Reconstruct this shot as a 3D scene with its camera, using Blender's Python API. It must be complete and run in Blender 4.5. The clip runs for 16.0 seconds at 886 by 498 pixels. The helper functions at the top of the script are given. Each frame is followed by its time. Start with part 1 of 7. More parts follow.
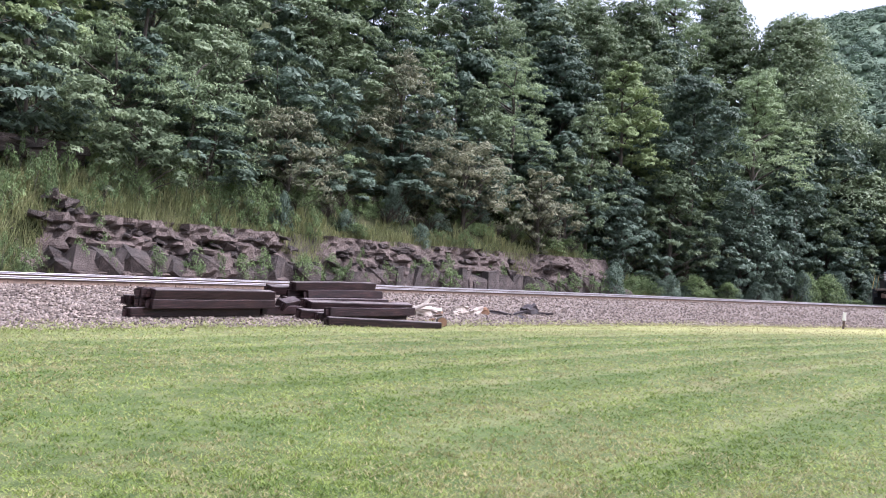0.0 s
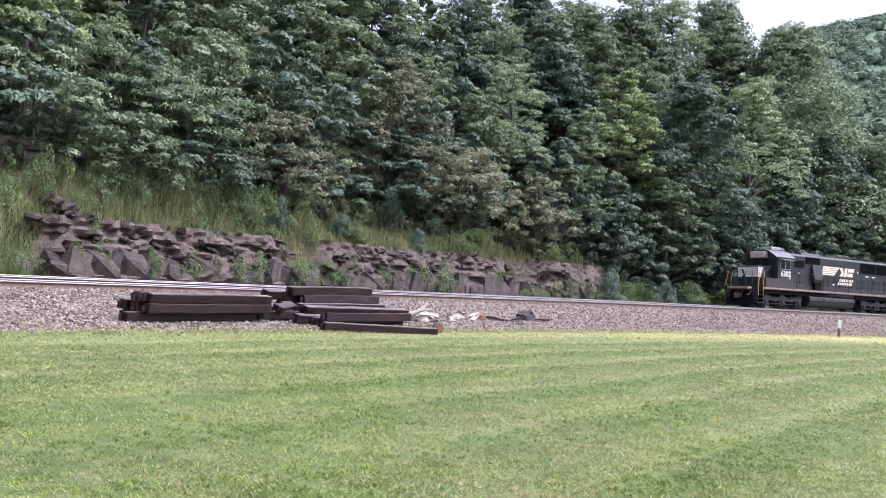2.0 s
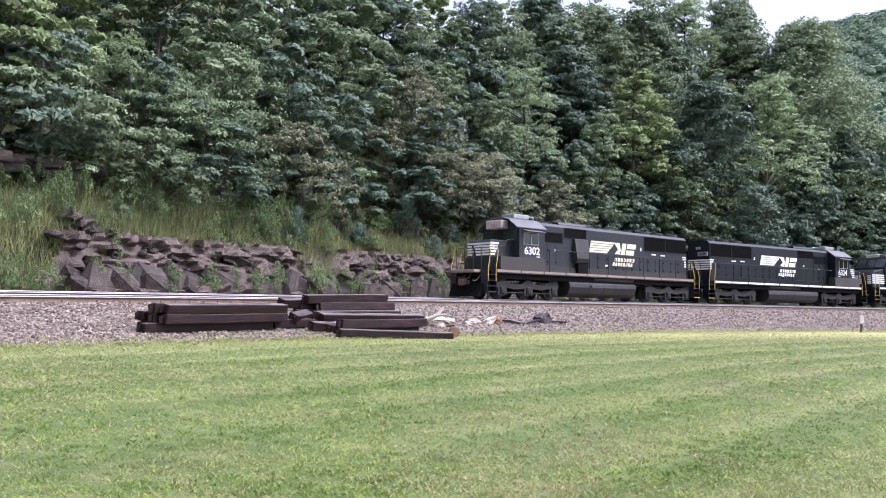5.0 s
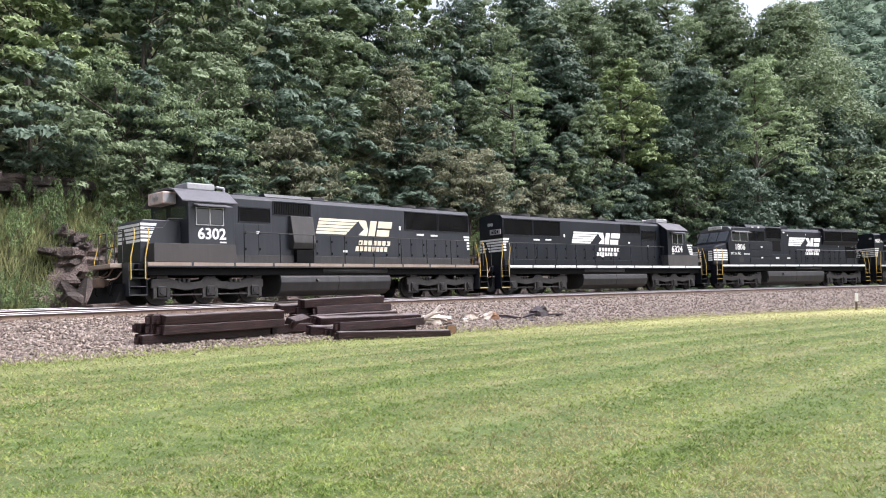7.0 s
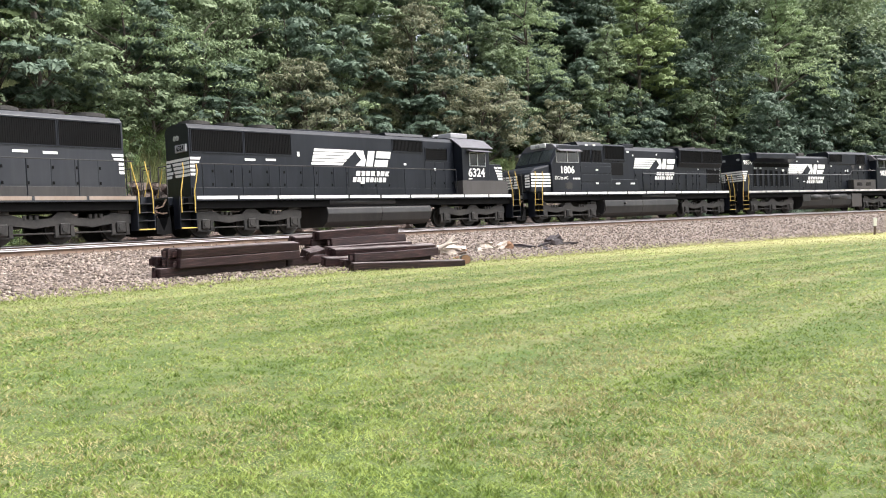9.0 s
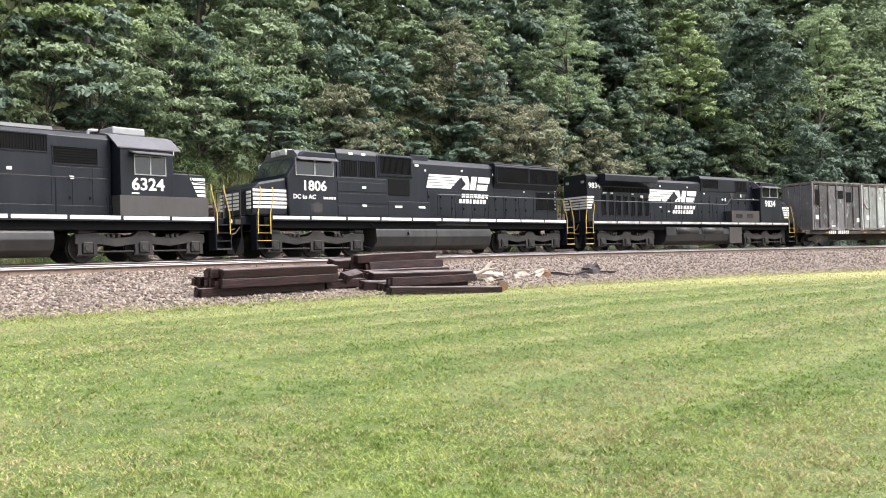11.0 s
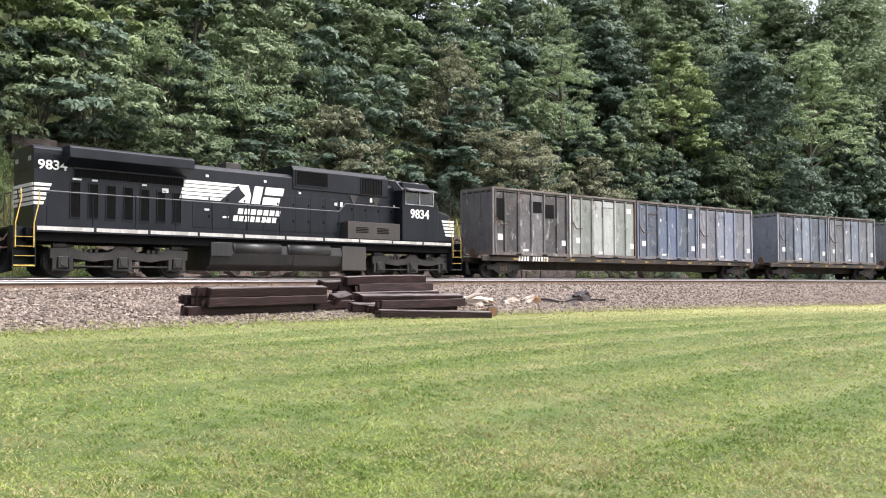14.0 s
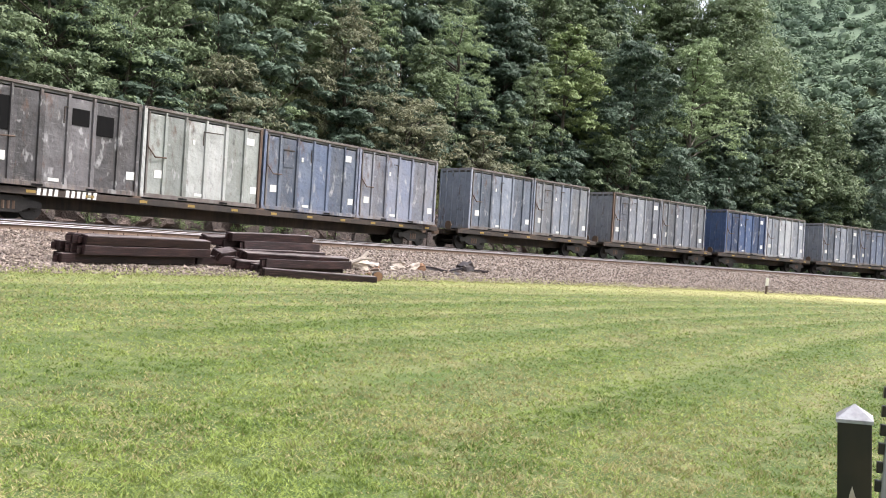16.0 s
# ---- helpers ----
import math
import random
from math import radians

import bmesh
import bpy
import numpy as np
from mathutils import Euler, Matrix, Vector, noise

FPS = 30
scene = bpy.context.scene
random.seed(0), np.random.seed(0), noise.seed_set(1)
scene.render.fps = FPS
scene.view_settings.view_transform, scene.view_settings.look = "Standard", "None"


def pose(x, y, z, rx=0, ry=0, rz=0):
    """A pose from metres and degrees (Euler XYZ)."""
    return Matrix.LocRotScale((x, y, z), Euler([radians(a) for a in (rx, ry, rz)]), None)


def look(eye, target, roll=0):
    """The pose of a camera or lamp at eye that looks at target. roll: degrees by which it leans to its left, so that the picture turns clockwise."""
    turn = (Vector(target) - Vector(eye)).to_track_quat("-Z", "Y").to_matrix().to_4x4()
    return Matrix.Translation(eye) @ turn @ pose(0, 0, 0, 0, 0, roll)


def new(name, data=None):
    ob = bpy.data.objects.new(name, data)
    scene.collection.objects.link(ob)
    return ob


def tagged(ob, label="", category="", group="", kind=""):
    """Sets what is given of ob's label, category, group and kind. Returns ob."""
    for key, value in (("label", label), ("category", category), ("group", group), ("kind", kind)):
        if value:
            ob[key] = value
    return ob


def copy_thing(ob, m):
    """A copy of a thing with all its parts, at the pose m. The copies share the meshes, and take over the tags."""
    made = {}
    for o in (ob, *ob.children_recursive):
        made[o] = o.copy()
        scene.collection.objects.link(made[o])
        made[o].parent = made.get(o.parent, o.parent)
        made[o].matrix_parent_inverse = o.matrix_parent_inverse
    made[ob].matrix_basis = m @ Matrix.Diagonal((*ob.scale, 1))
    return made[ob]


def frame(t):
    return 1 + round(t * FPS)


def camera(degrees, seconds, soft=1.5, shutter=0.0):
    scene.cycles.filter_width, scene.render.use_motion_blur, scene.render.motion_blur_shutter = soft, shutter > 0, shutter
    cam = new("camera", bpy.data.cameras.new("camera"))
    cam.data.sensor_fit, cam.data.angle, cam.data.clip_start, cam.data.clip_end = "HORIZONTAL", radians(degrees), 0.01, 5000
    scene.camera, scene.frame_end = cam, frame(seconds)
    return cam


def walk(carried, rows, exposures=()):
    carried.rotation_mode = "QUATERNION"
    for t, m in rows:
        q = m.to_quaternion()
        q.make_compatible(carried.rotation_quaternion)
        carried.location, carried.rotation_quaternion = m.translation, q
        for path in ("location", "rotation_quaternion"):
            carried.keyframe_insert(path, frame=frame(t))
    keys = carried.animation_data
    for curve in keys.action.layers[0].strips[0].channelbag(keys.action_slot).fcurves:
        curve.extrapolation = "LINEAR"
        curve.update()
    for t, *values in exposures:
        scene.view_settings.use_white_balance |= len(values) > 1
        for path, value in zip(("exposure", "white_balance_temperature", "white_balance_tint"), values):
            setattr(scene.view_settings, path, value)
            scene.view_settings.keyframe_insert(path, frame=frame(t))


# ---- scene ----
cam = camera(56.18, 16.0, 1.0)
# seconds, place, then yaw, pitch and roll in degrees
PATH = [
    (0.0, 0.044, 0.211, 1.682, -55.75, 2.40, 3.94),
    (0.5, 0.017, 0.204, 1.714, -55.86, 2.35, 4.11),
    (1.0, 0.014, 0.191, 1.718, -55.85, 2.41, 4.10),
    (1.5, -0.009, 0.164, 1.709, -55.85, 2.62, 4.22),
    (2.0, 0.000, 0.195, 1.729, -55.97, 2.72, 4.32),
    (2.5, -0.003, 0.204, 1.725, -56.19, 2.62, 4.43),
    (3.0, 0.002, 0.197, 1.710, -56.32, 2.63, 4.50),
    (3.5, 0.017, 0.196, 1.709, -56.25, 2.67, 4.42),
    (4.0, 0.011, 0.188, 1.722, -55.78, 2.63, 4.12),
    (4.5, 0.016, 0.154, 1.698, -55.18, 2.82, 3.75),
    (4.7, 0.026, 0.032, 1.663, -54.83, 2.96, 3.24),
    (6.8, 0.057, -0.076, 1.617, -54.43, 3.50, 1.66),
    (7.0, -0.020, -0.130, 1.615, -54.95, 3.07, -0.01),
    (7.5, 0.099, -0.060, 1.618, -57.22, 1.44, -2.93),
    (8.0, 0.078, -0.092, 1.608, -57.61, 0.53, -2.01),
    (8.5, 0.033, -0.131, 1.584, -56.04, -0.26, -1.17),
    (9.0, 0.049, -0.131, 1.613, -53.87, -1.74, -0.76),
    (9.2, -0.076, -0.159, 1.625, -53.43, -2.21, -0.70),
    (11.3, -0.067, -0.133, 1.604, -51.39, 0.27, 0.45),
    (11.5, -0.012, -0.124, 1.602, -51.66, 0.32, 0.55),
    (12.0, 0.007, -0.145, 1.594, -52.13, 0.59, 1.19),
    (12.5, 0.002, -0.150, 1.588, -52.20, 1.06, 1.94),
    (13.0, -0.022, -0.149, 1.589, -52.26, 1.33, 2.26),
    (13.5, -0.000, -0.095, 1.594, -52.27, 1.48, 2.20),
    (14.0, 0.018, -0.075, 1.624, -52.02, 1.69, 1.85),
    (14.5, -0.084, -0.071, 1.637, -52.46, 2.05, 2.06),
    (15.0, 0.019, -0.057, 1.670, -54.02, 1.83, 2.63),
    (15.5, 0.032, -0.061, 1.676, -56.00, 1.23, 4.51),
    (16.0, -0.164, -0.126, 1.636, -59.98, -0.19, 5.57),
]


def gaze(x, y, z, yaw, pitch, roll):
    """A camera pose that looks along yaw (from +y, to the left) and pitch, leaning by roll."""
    a, b = radians(yaw), radians(pitch)
    way = Vector((-math.sin(a) * math.cos(b), math.cos(a) * math.cos(b), math.sin(b)))
    return look((x, y, z), Vector((x, y, z)) + way, roll)


# seconds, stops, white balance: the picture starts cooler and darker
walk(cam, [(row[0], gaze(*row[1:])) for row in PATH], [(0, 0.5, 5700, 23), (4.5, 0.48, 5650, 23), (7, 0.47, 6100, 16), (7.5, 0.66, 6250, 14), (8, 0.68, 6350, 13), (8.5, 0.55, 6400, 12), (9, 0.66, 6400, 11), (12, 0.69, 6380, 12), (13.5, 0.54, 6380, 13), (16, 0.48, 6400, 13)])

# ---- the curve of the line: an arc about (0, CY), s runs along it, L from the middle track towards its inside ----
R, CY, GRADE, RAIL, CANT = 189.05, -160.496, 0.0188, 0.7865, -0.031
SPEED, S0 = 9.8568, 97.425
NEAR = 4.0           # spacing of the tracks


def easy(s):
    return s if abs(s) <= 130 else math.copysign(130 * (594 - abs(s)) / 464, s)


def arc(s, L, z=0.0):
    """A point L metres inside the middle track's axis, z over its rails."""
    a = s / R
    return Vector(((R - L) * math.sin(a), CY + (R - L) * math.cos(a), RAIL + GRADE * easy(s) + z))


def on_track(s, z=0.0):
    """The pose of a vehicle at s: x ahead (towards smaller s), y to the inside of the curve."""
    a = s / R
    ahead = Vector((-math.cos(a), math.sin(a), -GRADE)).normalized()
    inside = Vector((-math.sin(a), -math.cos(a), -CANT)).normalized()
    up = ahead.cross(inside).normalized()
    inside = up.cross(ahead)
    m = Matrix((ahead, inside, up)).transposed().to_4x4()
    m.translation = arc(s, 0, 0) + up * z
    return m


# ---- daylight: hazy sun high to the right of the camera ----
ELEV, AZIM = radians(60), radians(152)
world = bpy.data.worlds.new("world")
scene.world = world
world.use_nodes = True
wn, wl = world.node_tree.nodes, world.node_tree.links
sky = wn.new("ShaderNodeTexSky")
sky.sky_type, sky.sun_disc = "NISHITA", False
sky.sun_elevation, sky.sun_rotation = ELEV, AZIM
sky.air_density, sky.dust_density, sky.ozone_density = 1.2, 6.0, 1.0
wn["Background"].inputs["Strength"].default_value = 0.2
haze = wn.new("ShaderNodeHueSaturation")
haze.inputs["Saturation"].default_value, haze.inputs["Value"].default_value = 0.4, 1.15
wl.new(sky.outputs["Color"], haze.inputs["Color"])
wl.new(haze.outputs["Color"], wn["Background"].inputs["Color"])
sun = new("sun", bpy.data.lights.new("sun", "SUN"))
sun.data.energy, sun.data.angle, sun.data.color = 2.5, radians(14), (1.0, 0.97, 0.93)
sun.matrix_basis = look((0, 0, 60), Vector((0, 0, 60)) - Vector((math.sin(AZIM) * math.cos(ELEV), math.cos(AZIM) * math.cos(ELEV), math.sin(ELEV))))


# ---- materials ----
class Nodes:
    """A small builder round one material's node tree."""

    def __init__(self, name):
        self.m = bpy.data.materials.new(name)
        self.m.use_nodes = True
        self.n, self.l = self.m.node_tree.nodes, self.m.node_tree.links
        self.b = self.n["Principled BSDF"]
        self.c = self.n.new("ShaderNodeTexCoord").outputs["Object"]

    def put(self, kind, **inputs):
        k = self.n.new(kind)
        for key, v in inputs.items():
            self.set(k.inputs[key], v)
        return k

    def set(self, socket, v):
        if isinstance(v, bpy.types.NodeSocket):
            self.l.new(v, socket)
        else:
            socket.default_value = v

    def noise(self, scale, detail=4.0, rough=0.55, at=None):
        return self.put("ShaderNodeTexNoise", Vector=at or self.c, Scale=scale, Detail=detail, Roughness=rough).outputs["Fac"]

    def ramp(self, fac, stops):
        k = self.put("ShaderNodeValToRGB", Fac=fac)
        e = k.color_ramp.elements
        while len(e) < len(stops):
            e.new(0.5)
        for el, (p, col) in zip(e, stops):
            el.position, el.color = p, (*col, 1) if len(col) == 3 else col
        return k.outputs["Color"]

    def mix(self, fac, a, b, blend="MIX"):
        k = self.n.new("ShaderNodeMix")
        k.data_type, k.blend_type = "RGBA", blend
        self.set(k.inputs[0], fac)
        for sock, v in ((k.inputs[6], a), (k.inputs[7], b)):
            self.set(sock, (*v, 1) if isinstance(v, tuple) and len(v) == 3 else v)
        return k.outputs[2]

    def math(self, op, a, b=0.0):
        k = self.n.new("ShaderNodeMath")
        k.operation = op
        self.set(k.inputs[0], a), self.set(k.inputs[1], b)
        return k.outputs[0]

    def bump(self, fac, strength=0.3, distance=0.02):
        self.l.new(self.put("ShaderNodeBump", Height=fac, Strength=strength, Distance=distance).outputs["Normal"], self.b.inputs["Normal"])

    def stretch(self, x, y, z):
        return self.put("ShaderNodeMapping", Vector=self.c, Scale=(x, y, z)).outputs["Vector"]

    def done(self, col, rough=0.6, metal=0.0, spec=0.5):
        self.set(self.b.inputs["Base Color"], (*col, 1) if isinstance(col, tuple) and len(col) == 3 else col)
        self.set(self.b.inputs["Roughness"], rough)
        self.b.inputs["Metallic"].default_value = metal
        self.b.inputs["Specular IOR Level"].default_value = spec
        return self.m


def worn(name, col, dirt, rough=0.5, metal=0.0, big=0.6, fine=9.0, amount=0.5, streak=True, spec=0.5, each=0.0):
    """Painted or bare surface with broad grime, fine grain and, on upright faces, run-down streaks."""
    k = Nodes(name)
    a = k.noise(big, 5)
    b = k.noise(fine, 3, at=k.stretch(1, 1, 0.12) if streak else None)
    f = k.math("MULTIPLY", k.ramp(a, [(0.35, (0, 0, 0)), (0.75, (1, 1, 1))]), amount)
    g = k.math("MULTIPLY", k.ramp(b, [(0.45, (0, 0, 0)), (0.8, (1, 1, 1))]), amount * 0.8)
    c = k.mix(g, k.mix(f, col, dirt), dirt)
    if each:
        o = k.put("ShaderNodeObjectInfo").outputs["Random"]
        c = k.mix(each, c, k.ramp(o, [(0.0, tuple(v * 0.55 for v in col)), (1.0, tuple(min(1, v * 1.5) for v in col))]))
    k.bump(b, 0.08, 0.01)
    return k.done(c, k.math("ADD", rough - 0.08, k.math("MULTIPLY", a, 0.22)), metal, spec)


def leafy(name, low, mid, high, shine=0.22):
    """Leaves: each one of its own shade, the whole plant too, some light coming through."""
    k = Nodes(name)
    isl = k.put("ShaderNodeNewGeometry").outputs["Random Per Island"]
    c = k.ramp(isl, [(0.0, low), (0.5, mid), (1.0, high)])
    o = k.put("ShaderNodeObjectInfo").outputs["Random"]
    patch = k.noise(0.55, 3)
    c = k.mix(0.45, c, k.ramp(patch, [(0.35, low), (0.65, high)]))
    c = k.mix(0.3, c, k.mix(o, tuple(v * 0.7 for v in mid), tuple(min(1, v * 1.4) for v in high)))
    k.done(c, 0.55, 0, shine)
    t = k.put("ShaderNodeBsdfTranslucent", Color=c)
    mx = k.put("ShaderNodeMixShader", Fac=0.28)
    k.l.new(k.b.outputs[0], mx.inputs[1]), k.l.new(t.outputs[0], mx.inputs[2])
    k.l.new(mx.outputs[0], k.n["Material Output"].inputs["Surface"])
    return k.m


def grass_soil():
    k = Nodes("lawn")
    fine, mid, big = k.noise(38, 4, 0.7), k.noise(2.2, 4), k.noise(0.28, 3)
    c = k.ramp(fine, [(0.3, (0.03, 0.05, 0.015)), (0.55, (0.092, 0.128, 0.042)), (0.75, (0.22, 0.24, 0.1))])
    c = k.mix(k.math("MULTIPLY", k.ramp(mid, [(0.45, (0, 0, 0)), (0.75, (1, 1, 1))]), 0.5), c, (0.28, 0.27, 0.13))
    c = k.mix(k.math("MULTIPLY", k.ramp(big, [(0.4, (0, 0, 0)), (0.65, (1, 1, 1))]), 0.35), c, (0.11, 0.17, 0.055))
    # straw-coloured mowing bands that follow the line
    sep = k.put("ShaderNodeSeparateXYZ", Vector=k.c)
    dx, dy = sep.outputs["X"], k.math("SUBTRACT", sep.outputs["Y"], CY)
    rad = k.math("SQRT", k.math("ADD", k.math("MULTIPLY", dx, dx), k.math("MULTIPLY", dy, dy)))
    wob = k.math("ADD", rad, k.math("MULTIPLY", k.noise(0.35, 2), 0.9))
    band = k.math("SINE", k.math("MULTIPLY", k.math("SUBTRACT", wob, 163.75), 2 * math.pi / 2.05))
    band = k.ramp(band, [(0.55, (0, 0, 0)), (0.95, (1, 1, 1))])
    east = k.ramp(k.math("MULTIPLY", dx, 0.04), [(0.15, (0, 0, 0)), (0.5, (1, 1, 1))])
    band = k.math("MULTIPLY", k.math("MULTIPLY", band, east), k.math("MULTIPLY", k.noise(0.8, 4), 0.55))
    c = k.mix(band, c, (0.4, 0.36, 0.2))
    fringe = k.ramp(k.math("MULTIPLY", k.math("SUBTRACT", k.math("ADD", wob, k.math("MULTIPLY", dx, 0.075)), 175.3), 0.25), [(0.1, (0, 0, 0)), (0.95, (1, 1, 1))])
    c = k.mix(k.math("MULTIPLY", fringe, k.ramp(k.math("MULTIPLY", dx, 0.018), [(0.3, (0.2, 0.2, 0.2)), (0.95, (0.7, 0.7, 0.7))])), c, (0.48, 0.45, 0.21))
    k.bump(fine, 0.6, 0.03)
    return k.done(c, 0.9, 0, 0.2)


def ballast_mat(name):
    k = Nodes(name)
    v = k.put("ShaderNodeTexVoronoi", Vector=k.c, Scale=16.0)
    c = k.ramp(k.put("ShaderNodeSeparateColor", Color=v.outputs["Color"]).outputs[0], [(0.0, (0.06, 0.05, 0.045)), (0.5, (0.17, 0.142, 0.124)), (1.0, (0.36, 0.31, 0.275))])
    c = k.mix(k.math("MULTIPLY", k.noise(0.5, 4), 0.4), c, (0.2, 0.15, 0.12))
    k.bump(v.outputs["Distance"], 1.0, 0.05)
    return k.done(c, 0.9, 0, 0.2)


def stone_mat(name, dark, mid, light):
    k = Nodes(name)
    isl = k.put("ShaderNodeNewGeometry").outputs["Random Per Island"]
    c = k.ramp(isl, [(0.0, dark), (0.6, mid), (1.0, light)])
    c = k.mix(k.math("MULTIPLY", k.noise(30, 3), 0.5), c, mid)
    return k.done(c, 0.9, 0, 0.25)


def rock_mat():
    k = Nodes("shale")
    o = k.put("ShaderNodeObjectInfo").outputs["Random"]
    a, b = k.noise(1.3, 6, 0.65), k.noise(7, 5, 0.7, at=k.stretch(1, 1, 4))
    c = k.ramp(a, [(0.3, (0.032, 0.027, 0.026)), (0.5, (0.085, 0.07, 0.064)), (0.72, (0.22, 0.172, 0.152))])
    c = k.mix(0.3, c, k.ramp(o, [(0, (0.032, 0.027, 0.026)), (0.7, (0.08, 0.067, 0.062)), (1, (0.26, 0.19, 0.16))]))
    c = k.mix(k.math("MULTIPLY", k.ramp(b, [(0.5, (0, 0, 0)), (0.7, (1, 1, 1))]), 0.6), c, (0.075, 0.065, 0.062))
    k.bump(k.math("ADD", b, k.noise(16, 5, 0.75)), 0.8, 0.12)
    return k.done(c, 0.85, 0, 0.3)


def hill_mat():
    k = Nodes("hillside_soil")
    a, b = k.noise(0.7, 5), k.noise(9, 4, 0.7)
    c = k.ramp(a, [(0.3, (0.03, 0.034, 0.017)), (0.55, (0.05, 0.058, 0.026)), (0.75, (0.075, 0.062, 0.04))])
    c = k.mix(k.math("MULTIPLY", b, 0.5), c, (0.05, 0.06, 0.02))
    k.bump(b, 0.7, 0.1)
    return k.done(c, 0.95, 0, 0.1)


def timber_mat():
    k = Nodes("creosoted_timber")
    o = k.put("ShaderNodeObjectInfo").outputs["Random"]
    gr = k.noise(6, 5, 0.65, at=k.stretch(0.35, 6, 6))
    st = k.noise(1.4, 4)
    c = k.ramp(gr, [(0.3, (0.006, 0.0028, 0.003)), (0.52, (0.0165, 0.007, 0.0075)), (0.74, (0.06, 0.028, 0.027))])
    c = k.mix(k.math("MULTIPLY", k.ramp(st, [(0.5, (0, 0, 0)), (0.75, (1, 1, 1))]), k.math("MULTIPLY", o, 0.3)), c, (0.1, 0.05, 0.042))
    # upward faces: bleached wood and the sky's sheen, both put into the colour
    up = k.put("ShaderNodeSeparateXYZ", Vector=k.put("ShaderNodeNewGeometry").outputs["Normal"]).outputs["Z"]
    paled = k.math("MULTIPLY", k.ramp(up, [(0.85, (0, 0, 0)), (0.97, (1, 1, 1))]), k.ramp(k.noise(2.2, 5, 0.7, at=k.stretch(0.5, 3, 3)), [(0.36, (0, 0, 0)), (0.58, (1, 1, 1))]))
    c = k.mix(k.math("MULTIPLY", paled, 0.6), c, (0.34, 0.29, 0.28))
    k.bump(gr, 0.5, 0.02)
    return k.done(c, k.math("ADD", 0.26, k.math("MULTIPLY", gr, 0.45)), 0, 0.32)


def far_forest():
    k = Nodes("far_forest")
    isl = k.put("ShaderNodeNewGeometry").outputs["Random Per Island"]
    f, g = k.noise(0.16, 3), k.noise(0.02, 3)
    # greens paled and blued: the haze of the distance is in these colours
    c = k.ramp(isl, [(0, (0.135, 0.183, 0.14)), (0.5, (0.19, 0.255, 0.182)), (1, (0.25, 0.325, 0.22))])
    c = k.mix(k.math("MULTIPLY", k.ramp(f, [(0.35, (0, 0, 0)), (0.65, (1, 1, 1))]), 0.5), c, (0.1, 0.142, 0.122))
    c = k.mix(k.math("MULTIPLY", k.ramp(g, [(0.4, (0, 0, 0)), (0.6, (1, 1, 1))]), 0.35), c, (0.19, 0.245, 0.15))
    return k.done(c, 0.95, 0, 0.05)


def grassy(name, low, mid, high):
    """Mown blades: every blade its own shade, in tufts and broad patches, with light through them."""
    k = Nodes(name)
    isl = k.put("ShaderNodeNewGeometry").outputs["Random Per Island"]
    c = k.ramp(isl, [(0.0, low), (0.5, mid), (1.0, high)])
    tuft = k.ramp(k.noise(5.5, 5, 0.72), [(0.39, low), (0.5, mid), (0.62, high)])
    wide = k.ramp(k.noise(0.5, 4, 0.6), [(0.35, tuple(v * 0.8 for v in mid)), (0.65, high)])
    c = k.mix(0.28, k.mix(0.6, c, tuft), wide)
    # mowing bands that follow the line, and a pale dry fringe beside the ballast
    sep = k.put("ShaderNodeSeparateXYZ", Vector=k.c)
    dx, dy = sep.outputs["X"], k.math("SUBTRACT", sep.outputs["Y"], CY)
    rad = k.math("SQRT", k.math("ADD", k.math("MULTIPLY", dx, dx), k.math("MULTIPLY", dy, dy)))
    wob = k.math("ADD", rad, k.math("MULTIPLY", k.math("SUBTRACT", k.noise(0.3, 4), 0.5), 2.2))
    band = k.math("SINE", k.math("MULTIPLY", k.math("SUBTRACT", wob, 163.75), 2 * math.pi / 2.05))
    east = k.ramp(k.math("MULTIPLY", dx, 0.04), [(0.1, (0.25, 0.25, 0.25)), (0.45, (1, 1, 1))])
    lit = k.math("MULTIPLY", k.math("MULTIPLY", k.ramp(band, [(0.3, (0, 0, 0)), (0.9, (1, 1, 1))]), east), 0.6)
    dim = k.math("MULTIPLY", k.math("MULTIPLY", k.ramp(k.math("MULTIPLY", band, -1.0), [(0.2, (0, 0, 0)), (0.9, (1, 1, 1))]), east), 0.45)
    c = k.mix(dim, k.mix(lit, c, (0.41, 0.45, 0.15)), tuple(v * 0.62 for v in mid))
    fringe = k.ramp(k.math("MULTIPLY", k.math("SUBTRACT", k.math("ADD", wob, k.math("MULTIPLY", dx, 0.075)), 174.9), 0.25), [(0.1, (0, 0, 0)), (0.95, (1, 1, 1))])
    far = k.ramp(k.math("MULTIPLY", dx, 0.018), [(0.3, (0.3, 0.3, 0.3)), (0.95, (0.85, 0.85, 0.85))])
    c = k.mix(k.math("MULTIPLY", fringe, far), c, (0.56, 0.54, 0.25))
    k.done(c, 0.6, 0, 0.2)
    t = k.put("ShaderNodeBsdfTranslucent", Color=c)
    mx = k.put("ShaderNodeMixShader", Fac=0.3)
    k.l.new(k.b.outputs[0], mx.inputs[1]), k.l.new(t.outputs[0], mx.inputs[2])
    k.l.new(mx.outputs[0], k.n["Material Output"].inputs["Surface"])
    return k.m


